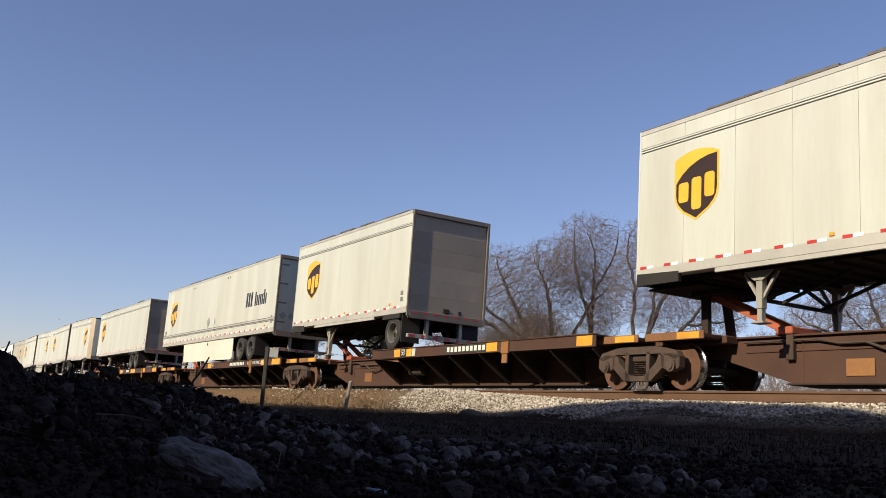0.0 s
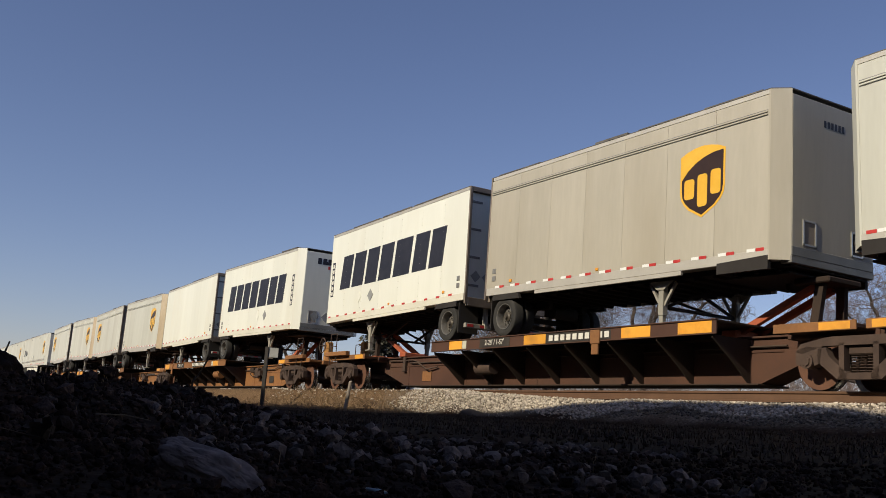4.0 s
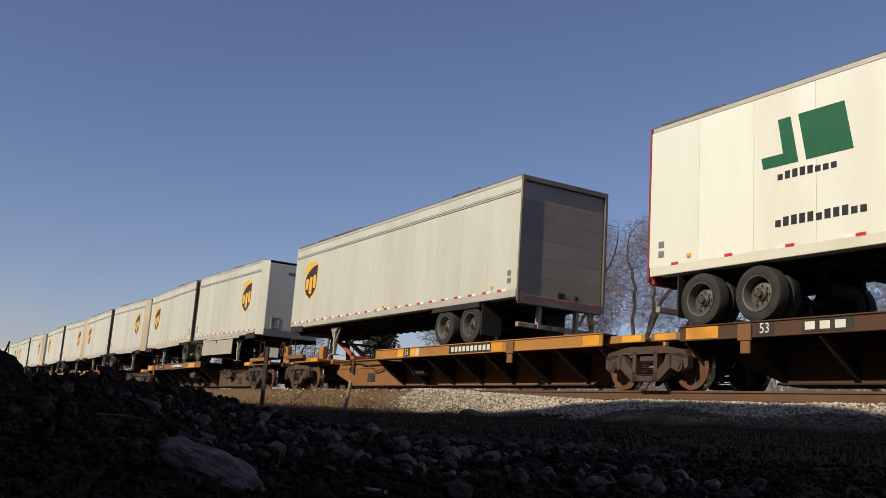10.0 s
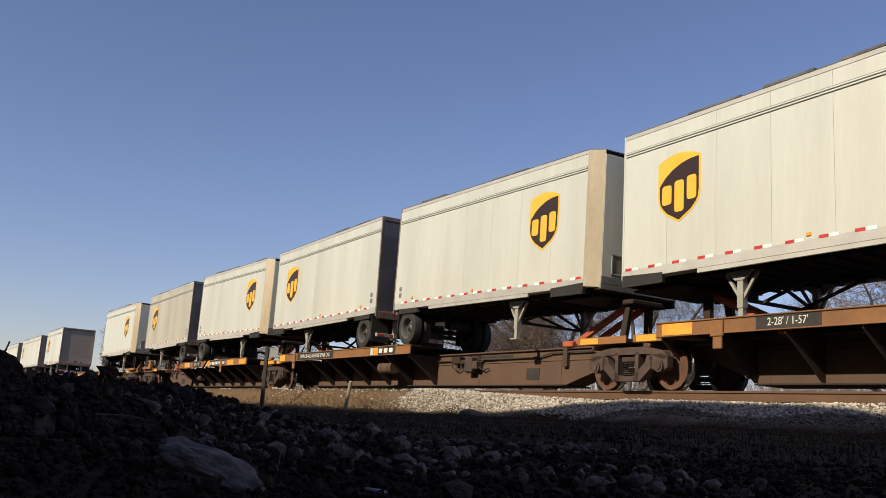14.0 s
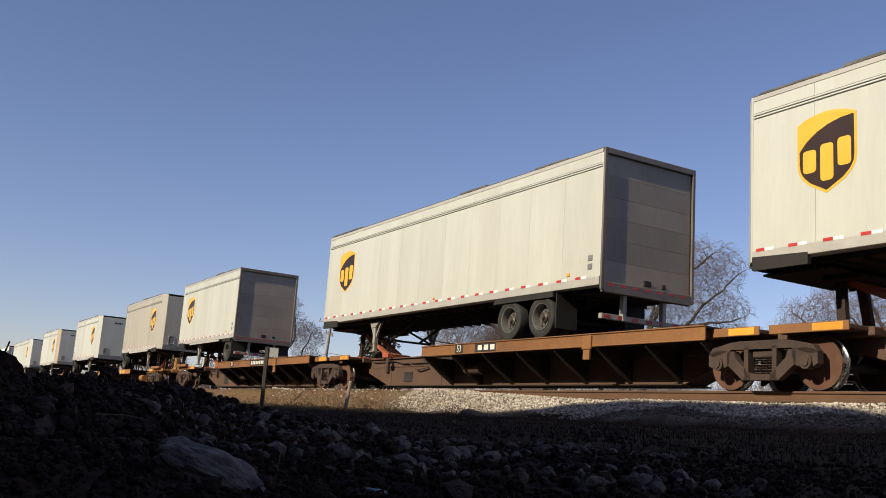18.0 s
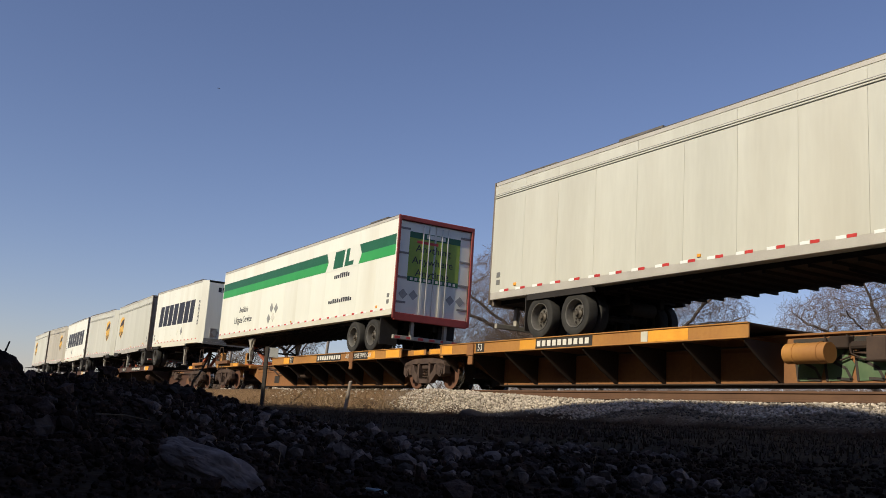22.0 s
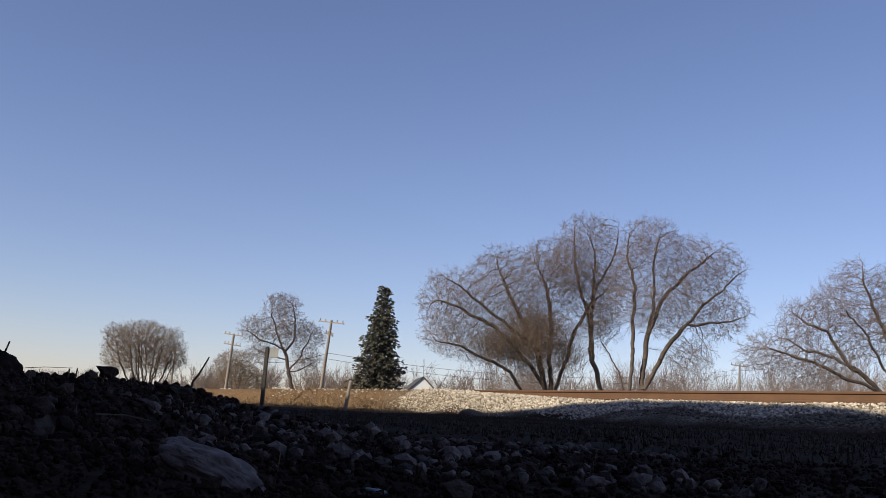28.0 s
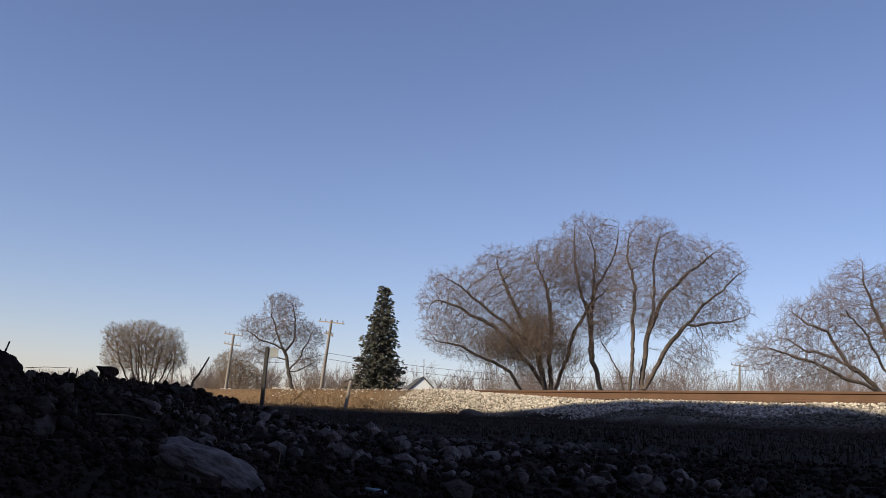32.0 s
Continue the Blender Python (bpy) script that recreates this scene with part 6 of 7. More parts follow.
# great bare trees beyond the line
x, y = ray_ground(971, 62)
bare_tree("bare_tree", x, y, [(-0.2, 3, -1.5, 4.7, -3, 6.2, -5, 7.5, -7.5, 8.3), (-1.8, 2.9, -2.6, 4, -4.1, 4.7, -6.1, 5.4, -7.5, 5.5), (-0.2, 3, -0.7, 5.3, -2.2, 8.1, -3.4, 10.4, -3.9, 11.9),
                              (0.2, 3, -0.1, 6.4, -0.1, 8.8, -0.8, 11.5, -1.3, 12.7), (0.4, 3, 1.1, 5.1, 1.6, 7.1, 2.8, 9, 4.1, 10.8), (0, 3, 0.4, 3.4, 1.8, 4.3, 2.7, 5.2), (-0.2, 3, -1.1, 5.7, -3.8, 7.3, -6.2, 9.2, -8.1, 9.9)],
          [(-6.5, 8.4, 2.6, 2.3), (-3.1, 9.6, 3.1, 2.9), (-0.1, 10.7, 2.5, 2.5), (-4.6, 6.1, 3.7, 1.8), (-0.9, 6.3, 2.7, 2.5), (-7.4, 6.3, 1.5, 1.4), (2.4, 9, 2.1, 2.7)], 12500, 5, "broad bare winter tree with several stems",
          shoots=((-1.2, 6.0, 2.1, 2.2, 1900), (-3.2, 5.2, 1.9, 1.3, 900), (1.2, 5.0, 1.2, 1.4, 400)))
x, y = ray_ground(1062, 63)
bare_tree("bare_tree", x, y, [(0, 3.3, -0.7, 5.6, -0.6, 9.7, -0.6, 12.8, -1.4, 14.7), (-0.5, 5.2, -1, 8, -1.8, 11.1, -2.1, 14.7), (-0.6, 9.7, 0.7, 12.5, 0.8, 14.6), (1.6, 3.4, 1, 4.9, -0.1, 6.7)],
          [(-1.2, 13.2, 2.2, 2.0), (-1.9, 11.3, 2.1, 1.9), (0.1, 11.2, 1.7, 2.3), (-0.1, 7.7, 1.4, 1.7)], 3600, 6, "slender tall bare winter tree", deep=1.0)
x, y = ray_ground(1130, 60)
bare_tree("bare_tree", x, y, [(0.3, 3.3, 0.6, 6.1, 1.1, 9.5, 1, 11.4, 1.3, 13.9), (-0.5, 3.2, -0.5, 6.5, -0.4, 10, -0.9, 11.9, -0.8, 13.5), (0.3, 3.4, 1.5, 5.6, 3, 7.8, 5.1, 10.1, 6.1, 11), (2.6, 7.5, 4.2, 7.7, 5.5, 7.8, 6.4, 8.3), (0.7, 7.1, 1.8, 9.7, 3, 11, 4.3, 12.1), (-0.6, 3.3, -2.1, 6, -2.7, 6.1)],
          [(0.4, 12.6, 2.2, 1.9), (3, 11.2, 2.3, 2.2), (5.1, 11.3, 1.5, 1.8), (4.7, 8.5, 2.2, 1.8), (1.5, 8.9, 2.7, 2.2), (-0.7, 9.7, 1.4, 2.9), (3.1, 5.7, 1.6, 1.2)], 7500, 8, "tall vase-shaped bare winter tree with drooping twigs", droop=0.22, deep=1.6)
x, y = ray_ground(1590, 52)
bare_tree("bare_tree", x, y, [(-0.9, 3.3, -2.7, 3.9, -4.5, 4.5, -6.2, 4.7, -7.4, 5.1), (-0.9, 3.3, -2, 4.4, -3.1, 5.1, -4.5, 5.4, -5.2, 5.8), (-0.3, 3.4, -1.2, 4.9, -2.2, 6.2, -3.3, 7, -4, 7.6), (0.7, 3.5, -0.5, 5.9, -1.4, 7.5, -2.1, 8.9, -2.2, 9.7), (1.1, 3.5, 0.7, 6.4, 0.3, 8.3, 0.4, 9.8), (-2.2, 4.2, -3.5, 6.3, -4.7, 6.9, -5.4, 7.5)],
          [(-6.5, 4.9, 1.5, 1.1), (-4.8, 6.4, 1.3, 1.4), (-3.4, 7.3, 1.3, 1.5), (-2.2, 8.7, 1.1, 1.4), (-1.5, 6.6, 1.9, 1.9), (0.1, 8.3, 1.5, 1.9), (-4, 4.5, 2.1, 1.1), (1.7, 7, 1.5, 2.4)], 8500, 11, "wide bare winter tree with low limbs")
x, y = ray_ground(516.6, 82)
bare_tree("bare_tree", x, y, [(0, 2.3, -0.5, 4, -1, 5.6, -1.6, 7, -2.4, 9.1), (-1, 5.6, -0.1, 6.9, -0.2, 8.3, -0.7, 9.9), (-0.5, 4, 0.3, 5, 1.1, 6.7, 1.5, 7.7), (-1.2, 5.9, -2.9, 6.5, -4.2, 7.3), (-0.8, 5, -2.5, 5.3, -4, 5.9), (-0.3, 3.92, 0.9, 4.3, 2, 5.1), (-1.4, 2.2, -1.8, 3.3, -2.4, 4.2)],
          [(-1.5, 9.4, 1.8, 1.4), (-3.4, 7.4, 1.7, 1.4), (-0.9, 7.5, 2.2, 1.7), (1.1, 7.2, 1.4, 1.2), (-3, 5.3, 1.4, 1.0), (1, 5.1, 1.4, 1.2)], 3800, 14, "bare winter tree with a crooked trunk", deep=1.2, fine=0.0072)
x, y = ray_ground(257, 95)
fan = [(0.1 * k, 1.5, 0.28 * k, 3.8 - 0.02 * k * k, 0.42 * k, 6.6 - 0.028 * k * k) for k in range(-7, 8)]
bare_tree("willow_bush", x, y, fan, [(-3.2, 6.2, 1.6, 1.6), (-0.6, 6.4, 2.9, 1.9), (2.1, 5.8, 1.3, 1.9), (-2.2, 4.7, 2.4, 1.6), (1.2, 4.7, 2.4, 1.6)], 5200, 17, "rounded willow bush with fine tan twigs", TWIG_WARM, lift=0.5, droop=-0.3, deep=2.2, fine=0.008)
x, y = ray_ground(414, 120)
fan = [(0.2 * k, 1.8, 0.45 * k, 4.2, 0.7 * k, 6.6 - 0.12 * k * k) for k in range(-3, 4)]
bare_tree("bare_tree", x, y, fan, [(-0.3, 5.6, 2.6, 2.3), (0.9, 4.4, 3.1, 1.7)], 2200, 19, "small brown bare tree far behind the poles", TWIG_WARM, lift=0.3, deep=1.6, fine=0.011)

# shrubs and woods far off
r = np.random.RandomState(31)
segs = []
for k in range(230):
    px = r.uniform(330, 1620) if k % 4 else r.uniform(20, 400)
    d = r.uniform(120, 200)
    x, y = ray_ground(px, d)
    h = (700.6 + 0.0692 * px - 655 + r.uniform(-18, 22)) / 1637 * d + 0.3
    h *= 0.72 if k % 4 == 0 else 0.92
    st = [(x + r.normal(0, 0.4), y + r.normal(0, 0.4), -1.2, r.normal(0, 0.25), r.normal(0, 0.25), 1.0, h * 0.62, 0.09) for _ in range(4)]
    segs += grow(st, [level(knots=3, wiggle=0.08), level(6, 0.5, 0.6, 0.5, 0.08, 0.12, 3, 0.5, 0.03), level(7, 0.5, 0.55, 0.6, 0.06, 0.15, 2, 0.6, 0.020)], 100 + k)
tagged(new("far_woods", tubes("far_woods", np.concatenate(segs), 3, TWIG)), "thin grey-brown winter woods on the skyline", "woods", kind="stuff")
segs = []
for px, d, w in ((640, 74, 3.2), (560, 90, 3.0), (690, 118, 3.0), (430, 110, 3.4), (830, 84, 3.0), (890, 84, 3.0), (380, 115, 3.0), (1250, 95, 3.0), (800, 118, 3.0)):
    x, y = ray_ground(px, d)
    st = [(x + r.normal(0, w * 0.5), y + r.normal(0, 1.0), -1.2, r.normal(0, 0.3), r.normal(0, 0.3), 1.0, r.uniform(2.0, 3.0), 0.04) for _ in range(26)]
    segs += grow(st, [level(knots=3, wiggle=0.12), level(6, 0.5, 0.6, 0.5, 0.06, 0.15, 3, 0.5, 0.012), level(6, 0.5, 0.55, 0.6, 0.06, 0.15, 2, 0.6, 0.01)], 300 + int(px))
tagged(new("brush", tubes("brush", np.concatenate(segs), 3, TWIG_WARM)), "brown leafless brush along the far side", "brush", kind="stuff")


def spruce(px, dist, height):
    root = thing("spruce_tree")
    x, y = ray_ground(px, dist)
    root.matrix_basis = pose(x, y, -1.15)
    t = new("trunk", tubes("trunk", np.array([[0, 0, 0, 0, 0, height, 0.22, 0.02]]), 8, BARK))
    t.parent = root
    r = np.random.RandomState(41)
    segs, vs, fs = [], [], []
    z = 0.6
    while z < height - 0.15:
        reach = 0.345 * (height - z) ** 0.88 * r.uniform(0.78, 1.12) + 0.12
        n = 9 if z < height * 0.8 else 6
        a0 = r.uniform(0, 6.28)
        for k in range(n):
            a = a0 + 6.283 * k / n + r.normal(0, 0.15)
            ln = reach * r.uniform(0.72, 1.12)
            droop = -0.20 + 0.45 * min(max((z / height - 0.5) / 0.45, 0.0), 1.0)
            tip = np.array([math.cos(a) * ln, math.sin(a) * ln, z + droop * ln])
            segs.append([0, 0, z, *tip, 0.03, 0.01])
            m = max(int(ln * 8), 3)
            for j in range(m):
                f = (j + 1.0) / m
                c = np.array([0, 0, z]) * (1 - f) + tip * f + r.normal(0, 0.05, 3)
                for q in range(3):
                    w = np.array([math.cos(a + r.normal(0, 0.9)), math.sin(a + r.normal(0, 0.9)), r.normal(-0.35, 0.35)])
                    s = np.cross(w, r.normal(0, 1, 3))
                    s /= np.linalg.norm(s)
                    L, wd = r.uniform(0.20, 0.38), r.uniform(0.05, 0.09)
                    i = len(vs)
                    vs += [c, c + w * L * 0.5 + s * wd, c + w * L, c + w * L * 0.5 - s * wd]
                    fs.append((i, i + 1, i + 2, i + 3))
        z += 0.20 + 0.006 * (height - z)
    b = new("branches", tubes("branches", np.array(segs), 4, BARK))
    b.parent = root
    me = bpy.data.meshes.new("needles")
    me.from_pydata([tuple(v) for v in vs], [], fs)
    me.materials.append(NEEDLE)
    nd = new("needles", me)
    nd.parent = root
    return tagged(root, "dark green conical spruce tree", "tree")


spruce(667, 72, 10.7)


# ---------------------------------------------------------------- poles, wires, post, house
def utility_pole(px_foot, dist, height, lean, arms):
    x, y = ray_ground(px_foot, dist)
    root = thing("utility_pole")
    root.matrix_basis = pose(x, y, -1.2)
    top = Vector((lean, 0.0, height))
    f = Form().rod((0, 0, 0), top, 0.14, 10, 0.09)
    part("shaft", f, POLE_WOOD, root)
    for dz, w in arms:
        p = top * (1 - dz / height)
        f = Form().beam(p + Vector((-0.8 * w, -0.45 * w, 0.10)), p + Vector((0.8 * w, 0.45 * w, -0.10)), 0.085, 0.085)
        arm = part("crossarm", f, POLE_WOOD, root)
        f = Form()
        for k in (-0.9, -0.45, 0.45, 0.9):
            q = p + Vector((0.8 * w * k, 0.45 * w * k, -0.10 * k + 0.05))
            f.rod(q, q + Vector((0, 0, 0.16)), 0.035, 6)
        part("insulator", f, FRAME_DARK, arm)
    tagged(root, "leaning weathered wooden utility pole with crossarm", "utility pole")
    return Vector((x, y, -1.2)) + top


tops = [utility_pole(397, 78, 6.5, 0.9, ((0.1, 1.1), (0.9, 1.0))), utility_pole(564, 66, 7.0, 1.15, ((0.15, 1.2), (1.0, 0.35))), utility_pole(1308, 92, 7.9, 0.05, ((0.15, 0.9),))]
utility_pole(300, 118, 7.6, 0.75, ((0.15, 0.9),))


def wire(name, p, q, sag, label):
    pts = []
    for k in range(17):
        t = k / 16
        v = p.lerp(q, t)
        v.z -= sag * 4 * t * (1 - t)
        pts.append(v)
    f = Form().pipe(pts, 0.016, 4)
    tagged(new(name, mesh_of(f, name, PLATE_BLACK)), label, "wire", "overhead wires")


far_right = Vector((ray_ground(1760, 60)[0], ray_ground(1760, 60)[1], 7.4))
wire("overhead_wire", tops[2] + Vector((0, 0, -0.2)), far_right, 0.5, "thin dark overhead wire slung between poles")
wire("overhead_wire", tops[2] + Vector((0, 0, -0.6)), far_right + Vector((0, 0, -0.5)), 0.6, "thin dark overhead wire slung between poles")
wire("overhead_wire", tops[1] + Vector((0, 0, -2.3)), tops[2] + Vector((0, 0, -0.5)), 1.2, "thin dark overhead wire slung between poles")
wire("overhead_wire", tops[1] + Vector((0, 0, -2.7)), tops[2] + Vector((0, 0, -0.9)), 1.3, "thin dark overhead wire slung between poles")
wire("overhead_wire", tops[0] + Vector((0, 0, -2.0)), tops[1] + Vector((0, 0, -2.3)), 0.5, "thin dark overhead wire slung between poles")


def sign_post():
    root = thing("sign_post")
    gz = float(ground_height(np.array([-27.6]), np.array([10.0]))[0])
    root.matrix_basis = pose(-27.6, 10.0, gz - 0.1, 0, 0, 55)
    h = 1.12 - gz + 0.1
    f = Form().box(-0.055, 0.055, -0.055, 0.055, 0, h, 0.01)
    part("post", f, PLATE_BLACK, root)
    f = Form().box(0.06, 0.36, -0.02, 0.0, h - 0.32, h - 0.02, 0.004)
    part("sign_plate", f, PLACARD, root, "small grey square plate")
    return tagged(root, "dark square trackside post with a small grey plate", "sign post")


sign_post()
f = Form().rod((-22.2, 10.3, -0.75), (-22.1, 10.35, 0.02), 0.05, 8, 0.045)
f.rod((-22.1, 10.35, 0.02), (-22.06, 10.37, 0.05), 0.045, 8, 0.02)
tagged(new("stub_post", mesh_of(f, "stub_post", POLE_WOOD)), "short leaning weathered wooden stub", "post")


def far_house():
    root = thing("house")
    x, y = ray_ground(741, 96)
    root.matrix_basis = pose(x, y, -1.2, 0, 0, 67)
    f = Form().box(-2.3, 2.3, -3.5, 3.5, 0, 2.6, 0.02)
    f.prism([(-2.3, 2.6), (2.3, 2.6), (0, 4.85)], "y", -3.5, 3.5)
    part("wall", f, HOUSE_WHITE, root)
    for s in (-1, 1):
        f = Form().prism([(s * 2.6, 2.38), (0, 4.87), (0, 5.0), (s * 2.68, 2.44)], "y", -3.6, 3.6)
        part("roof", f, SHINGLE, root)
    return tagged(root, "small white gabled house with a dark roof", "house")


far_house()


# ---------------------------------------------------------------- things on the ground before the camera
def lump(name, x, y, size, mat, seed, label, category, rz=0.0, sink=0.3, detail=3, tip=8, jag=0.0):
    bm = bmesh.new()
    bmesh.ops.create_icosphere(bm, subdivisions=detail, radius=0.5)
    for v in bm.verts:
        n = v.co.normalized()
        k = 1 + 0.22 * noise.noise(n * 1.4 + Vector((seed, 0, 0))) + 0.10 * noise.noise(n * 3.5 + Vector((0, seed, 0))) + 0.04 * noise.noise(n * 9 + Vector((0, 0, seed)))
        k *= 1 + jag * (noise.noise(n * 2.3 + Vector((seed, seed, 0))) - 0.5 * abs(noise.noise(n * 5.0 + Vector((0, seed, seed)))))
        v.co = Vector((v.co.x * k * size[0], v.co.y * k * size[1], v.co.z * k * size[2]))
    me = bpy.data.meshes.new(name)
    for f in bm.faces:
        f.smooth = jag == 0.0
    bm.to_mesh(me)
    bm.free()
    me.materials.append(mat)
    ob = new(name, me)
    z = float(ground_height(np.array([x]), np.array([y]))[0])
    ob.matrix_basis = pose(x, y, z + size[2] * (0.5 - sink), 6, tip, rz)
    return tagged(ob, label, category)


lump("pale_rock", -1.43, 0.445, (0.25, 0.085, 0.07), ROCK_PALE, 3, "long pale weathered rock half sunk in dark soil", "rock", 26, 0.30, 5, 14, 0.12)
lump("dark_rock", -3.60, 0.70, (0.07, 0.07, 0.06), CLOD, 7, "dark blocky stone on top of the mound", "rock", 20, 0.08, 2, 8, 0.8)
lump("round_rock", -3.22, 0.27, (0.22, 0.18, 0.13), CLOD, 9, "rounded dark hump of earth on the mound", "rock", 0, 0.56, 4, 8, 0.12)
lump("flat_rock", -3.30, 0.87, (0.13, 0.10, 0.06), FIELD_STONE, 12, "flat grey stone bedded in the mound", "rock", 30, 0.3, 3, 8, 0.7)
for k, (x, y, w) in enumerate(((-2.74, 0.66, 0.045), (-2.40, 0.34, 0.04), (-1.84, 0.25, 0.045), (-2.01, 0.565, 0.04), (-2.22, 0.89, 0.032), (-1.96, 1.04, 0.034), (-2.2, 1.22, 0.04), (-2.37, 0.90, 0.035), (-2.15, 1.08, 0.03), (-1.69, 1.14, 0.03), (-1.98, 1.58, 0.04), (-3.05, 0.55, 0.05))):
    lump("field_stone", x, y, (w * 1.3, w, w * 0.9), FIELD_STONE, 20 + k, "grey stone lying on dark soil", "rock", 40 * k, 0.3, 2, 8, 0.9)
lump("litter", -1.36, 0.70, (0.038, 0.015, 0.008), LITTER, 31, "scrap of pale blue plastic", "litter", 60, 0.1, 2)
lump("old_tie_end", -16.4, 10.55, (0.9, 0.25, 0.22), WOOD_DARK, 35, "dark rotten timber end at the foot of the bed", "timber", 4, 0.4)
r = random.Random(77)


def twig(x, y, path, rad, label):
    z = float(ground_height(np.array([x]), np.array([y]))[0])
    f = Form()
    pts = [Vector((x + a, y + b, z + c)) for a, b, c in path]
    for i, (p, q) in enumerate(zip(pts, pts[1:])):
        f.rod(p, q, rad * (1 - 0.6 * i / len(pts)), 6, rad * (1 - 0.6 * (i + 1) / len(pts)))
    tagged(new("twig", mesh_of(f, "twig", WOOD_DARK)), label, "twig", "twigs on the mound")


twig(-3.55, 0.996, [(0, 0, -0.02), (0.005, 0.006, 0.035), (0.012, 0.022, 0.06), (0.02, 0.035, 0.09), (0.032, 0.05, 0.13)], 0.0055, "dark upright broken twig on the mound")
twig(-3.46, 0.54, [(0, 0, -0.02), (0, 0.002, 0.04)], 0.004, "short dark twig on the mound")
twig(-3.46, 0.56, [(0, 0, -0.02), (0.003, 0.008, 0.043)], 0.0035, "short dark twig on the mound")
twig(-3.45, 0.60, [(0, 0, -0.02), (0.004, 0.012, 0.012), (0.016, 0.036, 0.035)], 0.003, "thin bent twig on the mound")
twig(-3.33, 0.31, [(0, 0, 0.03), (0.008, 0.016, 0.095)], 0.004, "short dark twig on the mound")
twig(-3.40, 0.36, [(0.01, 0.03, 0.022), (0.02, 0.09, 0.03), (0.045, 0.175, 0.034)], 0.0012, "thin stalk lying across the mound")
twig(-2.24, 0.42, [(0, 0, 0.02), (-0.03, 0.07, 0.022), (-0.06, 0.14, 0.012)], 0.0022, "pale dry stalk on the mound")
twig(-2.55, 0.75, [(0, 0, 0.03), (0.15, -0.02, 0.025), (0.33, -0.05, 0.01)], 0.002, "pale dry stalk on the mound")

# dead weeds heaped at the foot of the bed
r = np.random.RandomState(61)
sticks = []
for x, y, w, n in ((-28.2, 11.0, 0.8, 90), (-25.6, 11.0, 1.0, 190), (-23.6, 11.0, 0.8, 150), (-21.5, 11.0, 0.7, 60)):
    for k in range(n):
        px, py = x + r.normal(0, w), y + r.normal(0, 0.15)
        p = np.array([px, py, float(ground_height(np.array([px]), np.array([py]))[0])])
        d = np.array([r.normal(0, 1), r.normal(0, 0.5), abs(r.normal(0.35, 0.3))])
        d *= r.uniform(0.15, 0.5) / np.linalg.norm(d)
        m = p + d * 0.55 + r.normal(0, 0.03, 3)
        rad = r.uniform(0.004, 0.013)
        sticks += [[*p, *m, rad, rad * 0.8], [*m, *(p + d), rad * 0.8, rad * 0.4]]
tagged(new("brush", tubes("brush", np.array(sticks), 4, DRY_GRASS)), "heaped dead weeds and sticks beside the track bed", "brush", kind="stuff")


def grass(name, n, x0, x1, y0, y1, h, w, seed, label, mat=None):
    """Dry blades: bent two-piece slivers."""
    r = np.random.RandomState(seed)
    x, y = r.uniform(x0, x1, n), r.uniform(y0, y1, n)
    z = ground_height(x, y)
    a, tilt, hh = r.uniform(0, 6.283, n), r.uniform(0.1, 1.1, n), h * r.uniform(0.4, 1.2, n)
    d = np.stack([np.cos(a), np.sin(a), 0 * a], -1)
    s = np.stack([-np.sin(a), np.cos(a), 0 * a], -1) * w * r.uniform(0.6, 1.3, (n, 1))
    p = np.stack([x, y, z - 0.005], -1)
    m = p + d * (hh * np.sin(tilt) * 0.4)[:, None] + np.array([0, 0, 1.0]) * (hh * np.cos(tilt) * 0.6)[:, None]
    t = p + d * (hh * np.sin(tilt))[:, None] + np.array([0, 0, 1.0]) * (hh * np.cos(tilt) * 0.9)[:, None]
    v = np.stack([p - s, p + s, m + s * 0.7, m - s * 0.7, t], 1).reshape(-1, 3)
    b = 5 * np.arange(n)[:, None]
    me = bpy.data.meshes.new(name)
    me.from_pydata(v.tolist(), [], (np.array([[0, 1, 2, 3]]) + b).tolist() + (np.array([[3, 2, 4]]) + b).tolist())
    me.materials.append(mat or DRY_GRASS)
    return tagged(new(name, me), label, "grass", kind="stuff")


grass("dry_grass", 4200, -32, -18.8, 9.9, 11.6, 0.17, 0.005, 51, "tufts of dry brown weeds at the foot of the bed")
grass("dry_grass", 30000, -16, 0.5, 2.6, 11.0, 0.055, 0.004, 52, "short dry grass, coloured dark for the shade it stands in", GRASS_SHADE)
grass("dry_grass", 500, -4.5, -1.6, 0.3, 1.8, 0.05, 0.0010, 53, "dead stalks lying between the stones")


# ---------------------------------------------------------------- leaves in the wind and birds
def sight(px, py, dist):
    """The place dist metres from the eye in one direction of the view."""
    half = math.tan(radians(25.6))
    d = VIEW.to_3x3() @ Vector(((px - 784) / 784 * half, (441 - py) / 784 * half, -1))
    return EYE + d.normalized() * dist


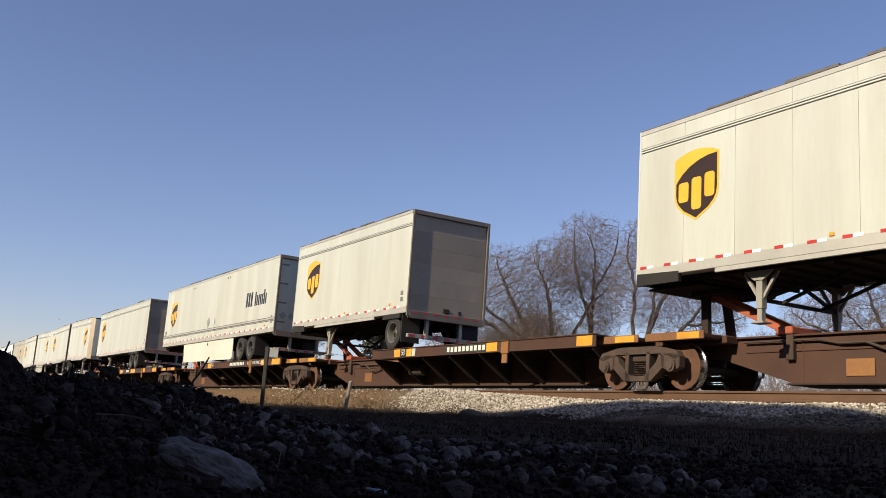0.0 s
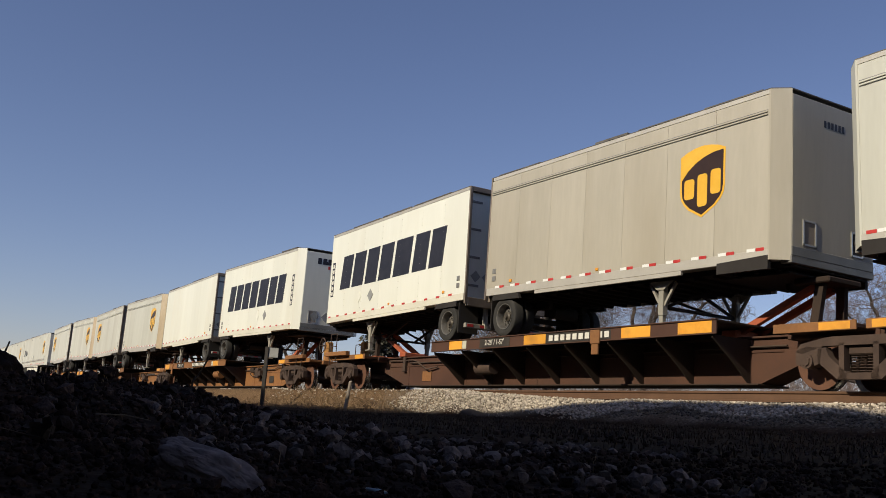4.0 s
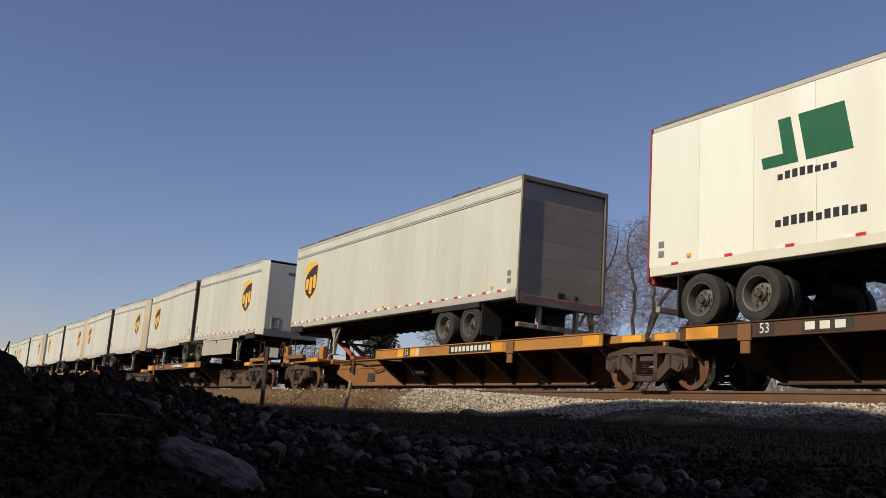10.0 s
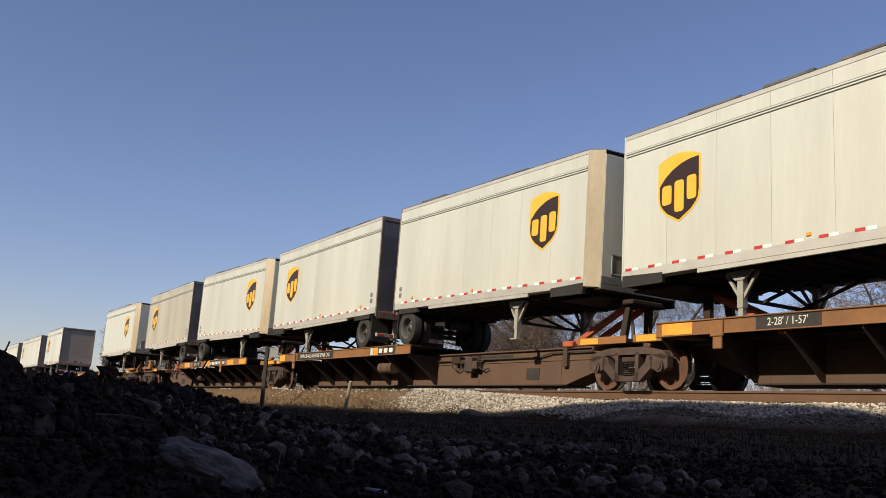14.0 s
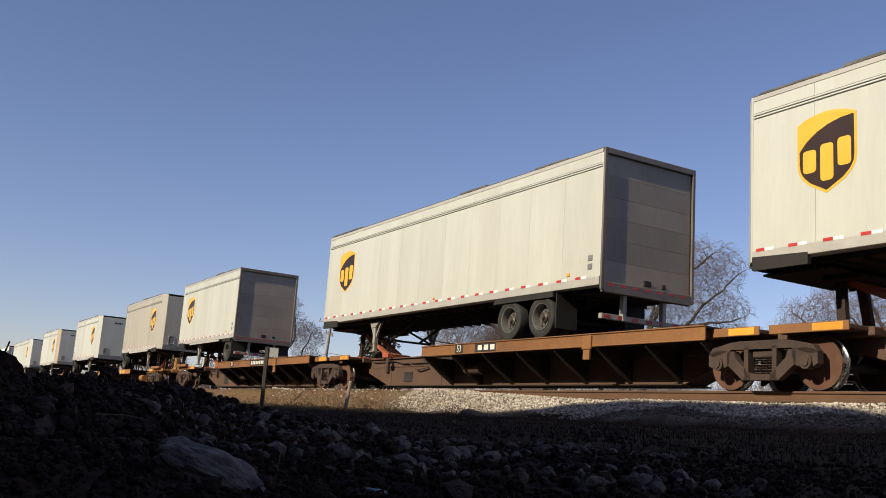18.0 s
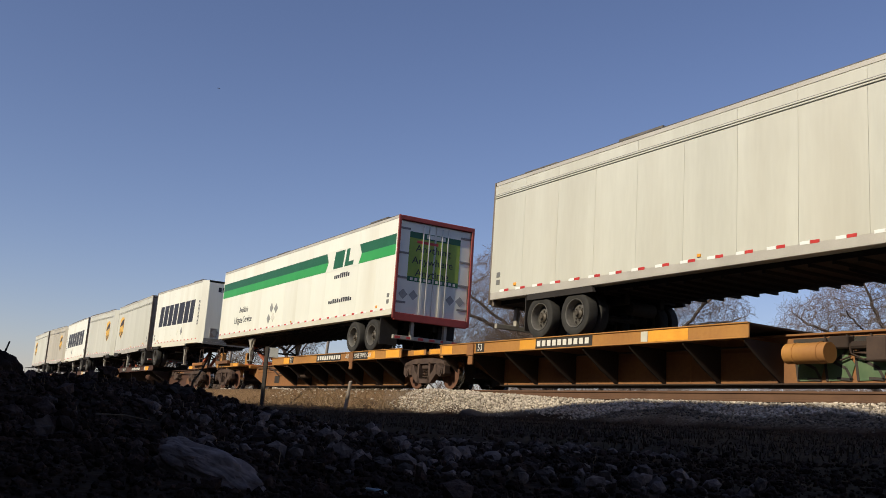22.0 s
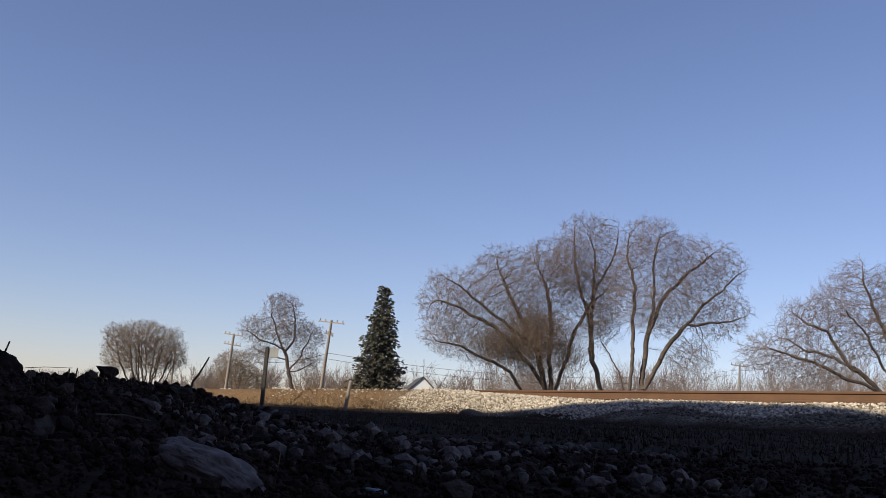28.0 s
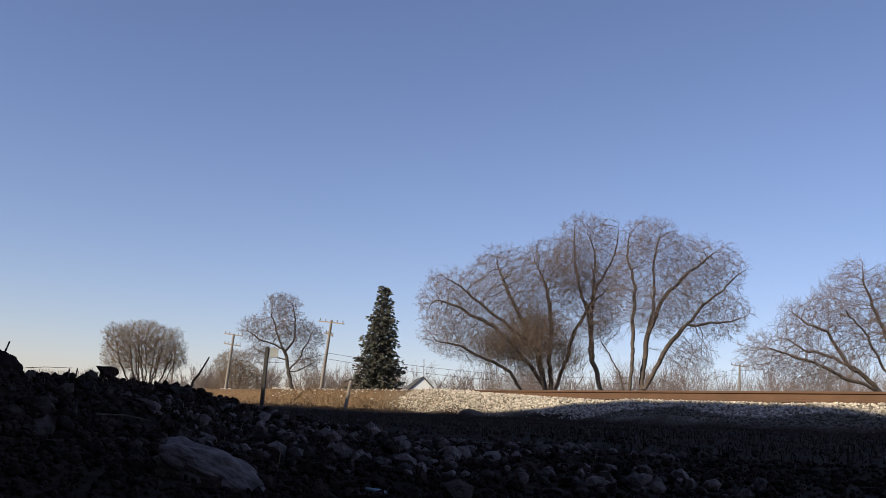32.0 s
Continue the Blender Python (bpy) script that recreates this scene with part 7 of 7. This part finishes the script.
def dead_leaf(size, label):
    """A curled, lobed dry leaf that hangs below its long stalk."""
    root = thing("dead_leaf")
    f = Form()
    rings = []
    for i in range(1, 7):
        u = i / 6
        ring = []
        for k in range(36):
            a = 6.2832 * k / 36
            lobe = 1 + u * (0.13 * math.sin(5 * a + 0.6) + 0.07 * math.sin(11 * a) + 0.05 * math.sin(17 * a + 1))
            x, y = 0.5 * u * lobe * math.cos(a), 0.46 * u * lobe * math.sin(a)
            z = 0.75 * x * x + 0.4 * y * y + 0.25 * abs(x) ** 3 - 0.03 * math.sin(9 * a) * u * u - 0.16
            ring.append(f.bm.verts.new((size * (x - 1.2 * max(abs(x) - 0.42, 0) * math.copysign(1, x)), size * y, size * z)))
        rings.append(ring)
    c = f.bm.verts.new((0, 0, -0.16 * size))
    for k in range(36):
        j = (k + 1) % 36
        f.face([c, rings[0][k], rings[0][j]])
        for p, q in zip(rings, rings[1:]):
            f.face([p[k], q[k], q[j], p[j]])
    bmesh.ops.solidify(f.bm, geom=f.bm.faces[:], thickness=size * 0.012)
    part("blade", f, LEAF_DARK, root)
    f = Form().pipe([(0, 0, -size * 0.15), (-size * 0.02, 0, size * 0.20), (size * 0.03, 0, size * 0.5), (size * 0.13, 0, size * 0.8), (size * 0.32, 0, size * 1.2)], size * 0.013, 6)
    part("stalk", f, LEAF_DARK, root)
    return tagged(root, label, "leaf", "dead leaves in the wind")


def bird(label):
    root = thing("bird")
    bm = bmesh.new()
    bmesh.ops.create_icosphere(bm, subdivisions=2, radius=1)
    for v in bm.verts:
        taper = 1 - 0.45 * max(-v.co.x, 0) - 0.25 * max(v.co.x, 0)
        v.co = Vector((v.co.x * 0.15, v.co.y * 0.05 * taper, v.co.z * 0.05 * taper))
    f = Form()
    f.bm.free()
    f.bm = bm
    part("body", f, FEATHER, root)
    for s in (-1, 1):
        f = Form().prism([(0.06, 0.03 * s), (0.07, 0.20 * s), (0.0, 0.36 * s), (-0.05, 0.20 * s), (-0.06, 0.03 * s)], "z", 0.01, 0.022)
        part("wing", f, FEATHER, root)
    f = Form().prism([(-0.12, -0.015), (-0.12, 0.015), (-0.24, 0.045), (-0.24, -0.045)], "z", -0.004, 0.006)
    part("tail", f, FEATHER, root)
    return tagged(root, label, "bird", "birds in the sky")


LEAVES = [dead_leaf(0.078, "curled dark brown dead leaf on the ground") for _ in range(2)] + [dead_leaf(0.05, "small dark dead leaf blown along the track")]
BIRDS = [bird("small dark bird gliding in the open sky") for _ in range(2)]


def posed(p, rx, ry, rz):
    return pose(p.x, p.y, p.z, rx, ry, rz)


def on_ground(x, y):
    return Vector((x, y, float(ground_height(np.array([x]), np.array([y]))[0]) + 0.012))


# ---------------------------------------------------------------- what moves
def motions():
    for root, s, turned, z, tilt in MOVERS:
        a = 180 if turned else 0
        walk(root, [(0.0, pose(s, Y_MID, z, 0, -tilt, a)), (32.0, pose(s + SPEED * 32.0, Y_MID, z, 0, -tilt, a))])
    a, b = on_ground(-1.75, 0.24), on_ground(-1.6, -0.75)
    walk(LEAVES[0], [(0.0, posed(a, 80, 0, 20)), (10.7, posed(a, 80, 0, 20)), (11.0, posed(sight(90, 650, 1.5), 60, 10, 40)), (11.1, posed(sight(72, 536, 1.5), 40, -20, 70)), (11.2, posed(sight(56, 480, 1.5), 20, -25, 100)),
                     (11.3, posed(sight(24, 464, 1.5), 10, -30, 130)), (11.4, posed(sight(-120, 480, 1.5), 30, -20, 150)), (11.7, posed(b, 80, 0, 170)), (32.0, posed(b, 80, 0, 170))])
    a, b = on_ground(-1.5, -0.60), on_ground(0.9, 1.5)
    walk(LEAVES[1], [(0.0, posed(a, 80, 0, 100)), (17.1, posed(a, 80, 0, 100)), (17.4, posed(sight(30, 480, 0.85), 30, -40, 120)), (17.5, posed(sight(105, 384, 0.8), 20, -30, 110)), (17.6, posed(sight(264, 386, 0.72), 25, -25, 100)),
                     (17.7, posed(sight(672, 428, 0.36), 38, 0, 62)), (17.78, posed(sight(1900, 480, 0.5), 30, 20, 40)), (18.1, posed(b, 80, 0, 20)), (32.0, posed(b, 80, 0, 20))])
    a, b = on_ground(-15.5, 2.4), on_ground(-8.2, 6.5)
    walk(LEAVES[2], [(0.0, posed(a, 0, 0, 0)), (24.0, posed(a, 0, 0, 0)), (24.5, posed(sight(610, 470, 10.5), 40, 20, 40)), (25.0, posed(sight(697, 528, 10.0), 80, 40, 80)), (25.5, posed(sight(777, 588, 9.6), 120, 30, 120)),
                     (26.3, posed(b, 180, 0, 160)), (32.0, posed(b, 180, 0, 160))])
    walk(BIRDS[0], [(0.0, posed(sight(105, 565, 153), 10, 0, 40)), (1.0, posed(sight(318, 446, 144), 15, 0, 40)), (2.0, posed(sight(528, 317, 136), -10, 0, 45)), (2.5, posed(sight(725, 280, 133), 12, 0, 45)),
                    (3.6, posed(sight(1150, -60, 132), 0, 0, 50)), (8.0, posed(sight(2300, -300, 170), 0, 0, 50)), (32.0, posed(sight(2900, -400, 288), 0, 0, 50))])
    walk(BIRDS[1], [(0.0, posed(sight(-900, 560, 216), 0, 0, 40)), (17.0, posed(sight(-180, 520, 189), 10, 0, 40)), (20.0, posed(sight(208, 352, 158), -10, 0, 40)), (21.0, posed(sight(302, 290, 154), 12, 0, 40)),
                    (23.2, posed(sight(500, -60, 151), 0, 0, 40)), (32.0, posed(sight(1400, -500, 216), 0, 0, 40))])


motions()
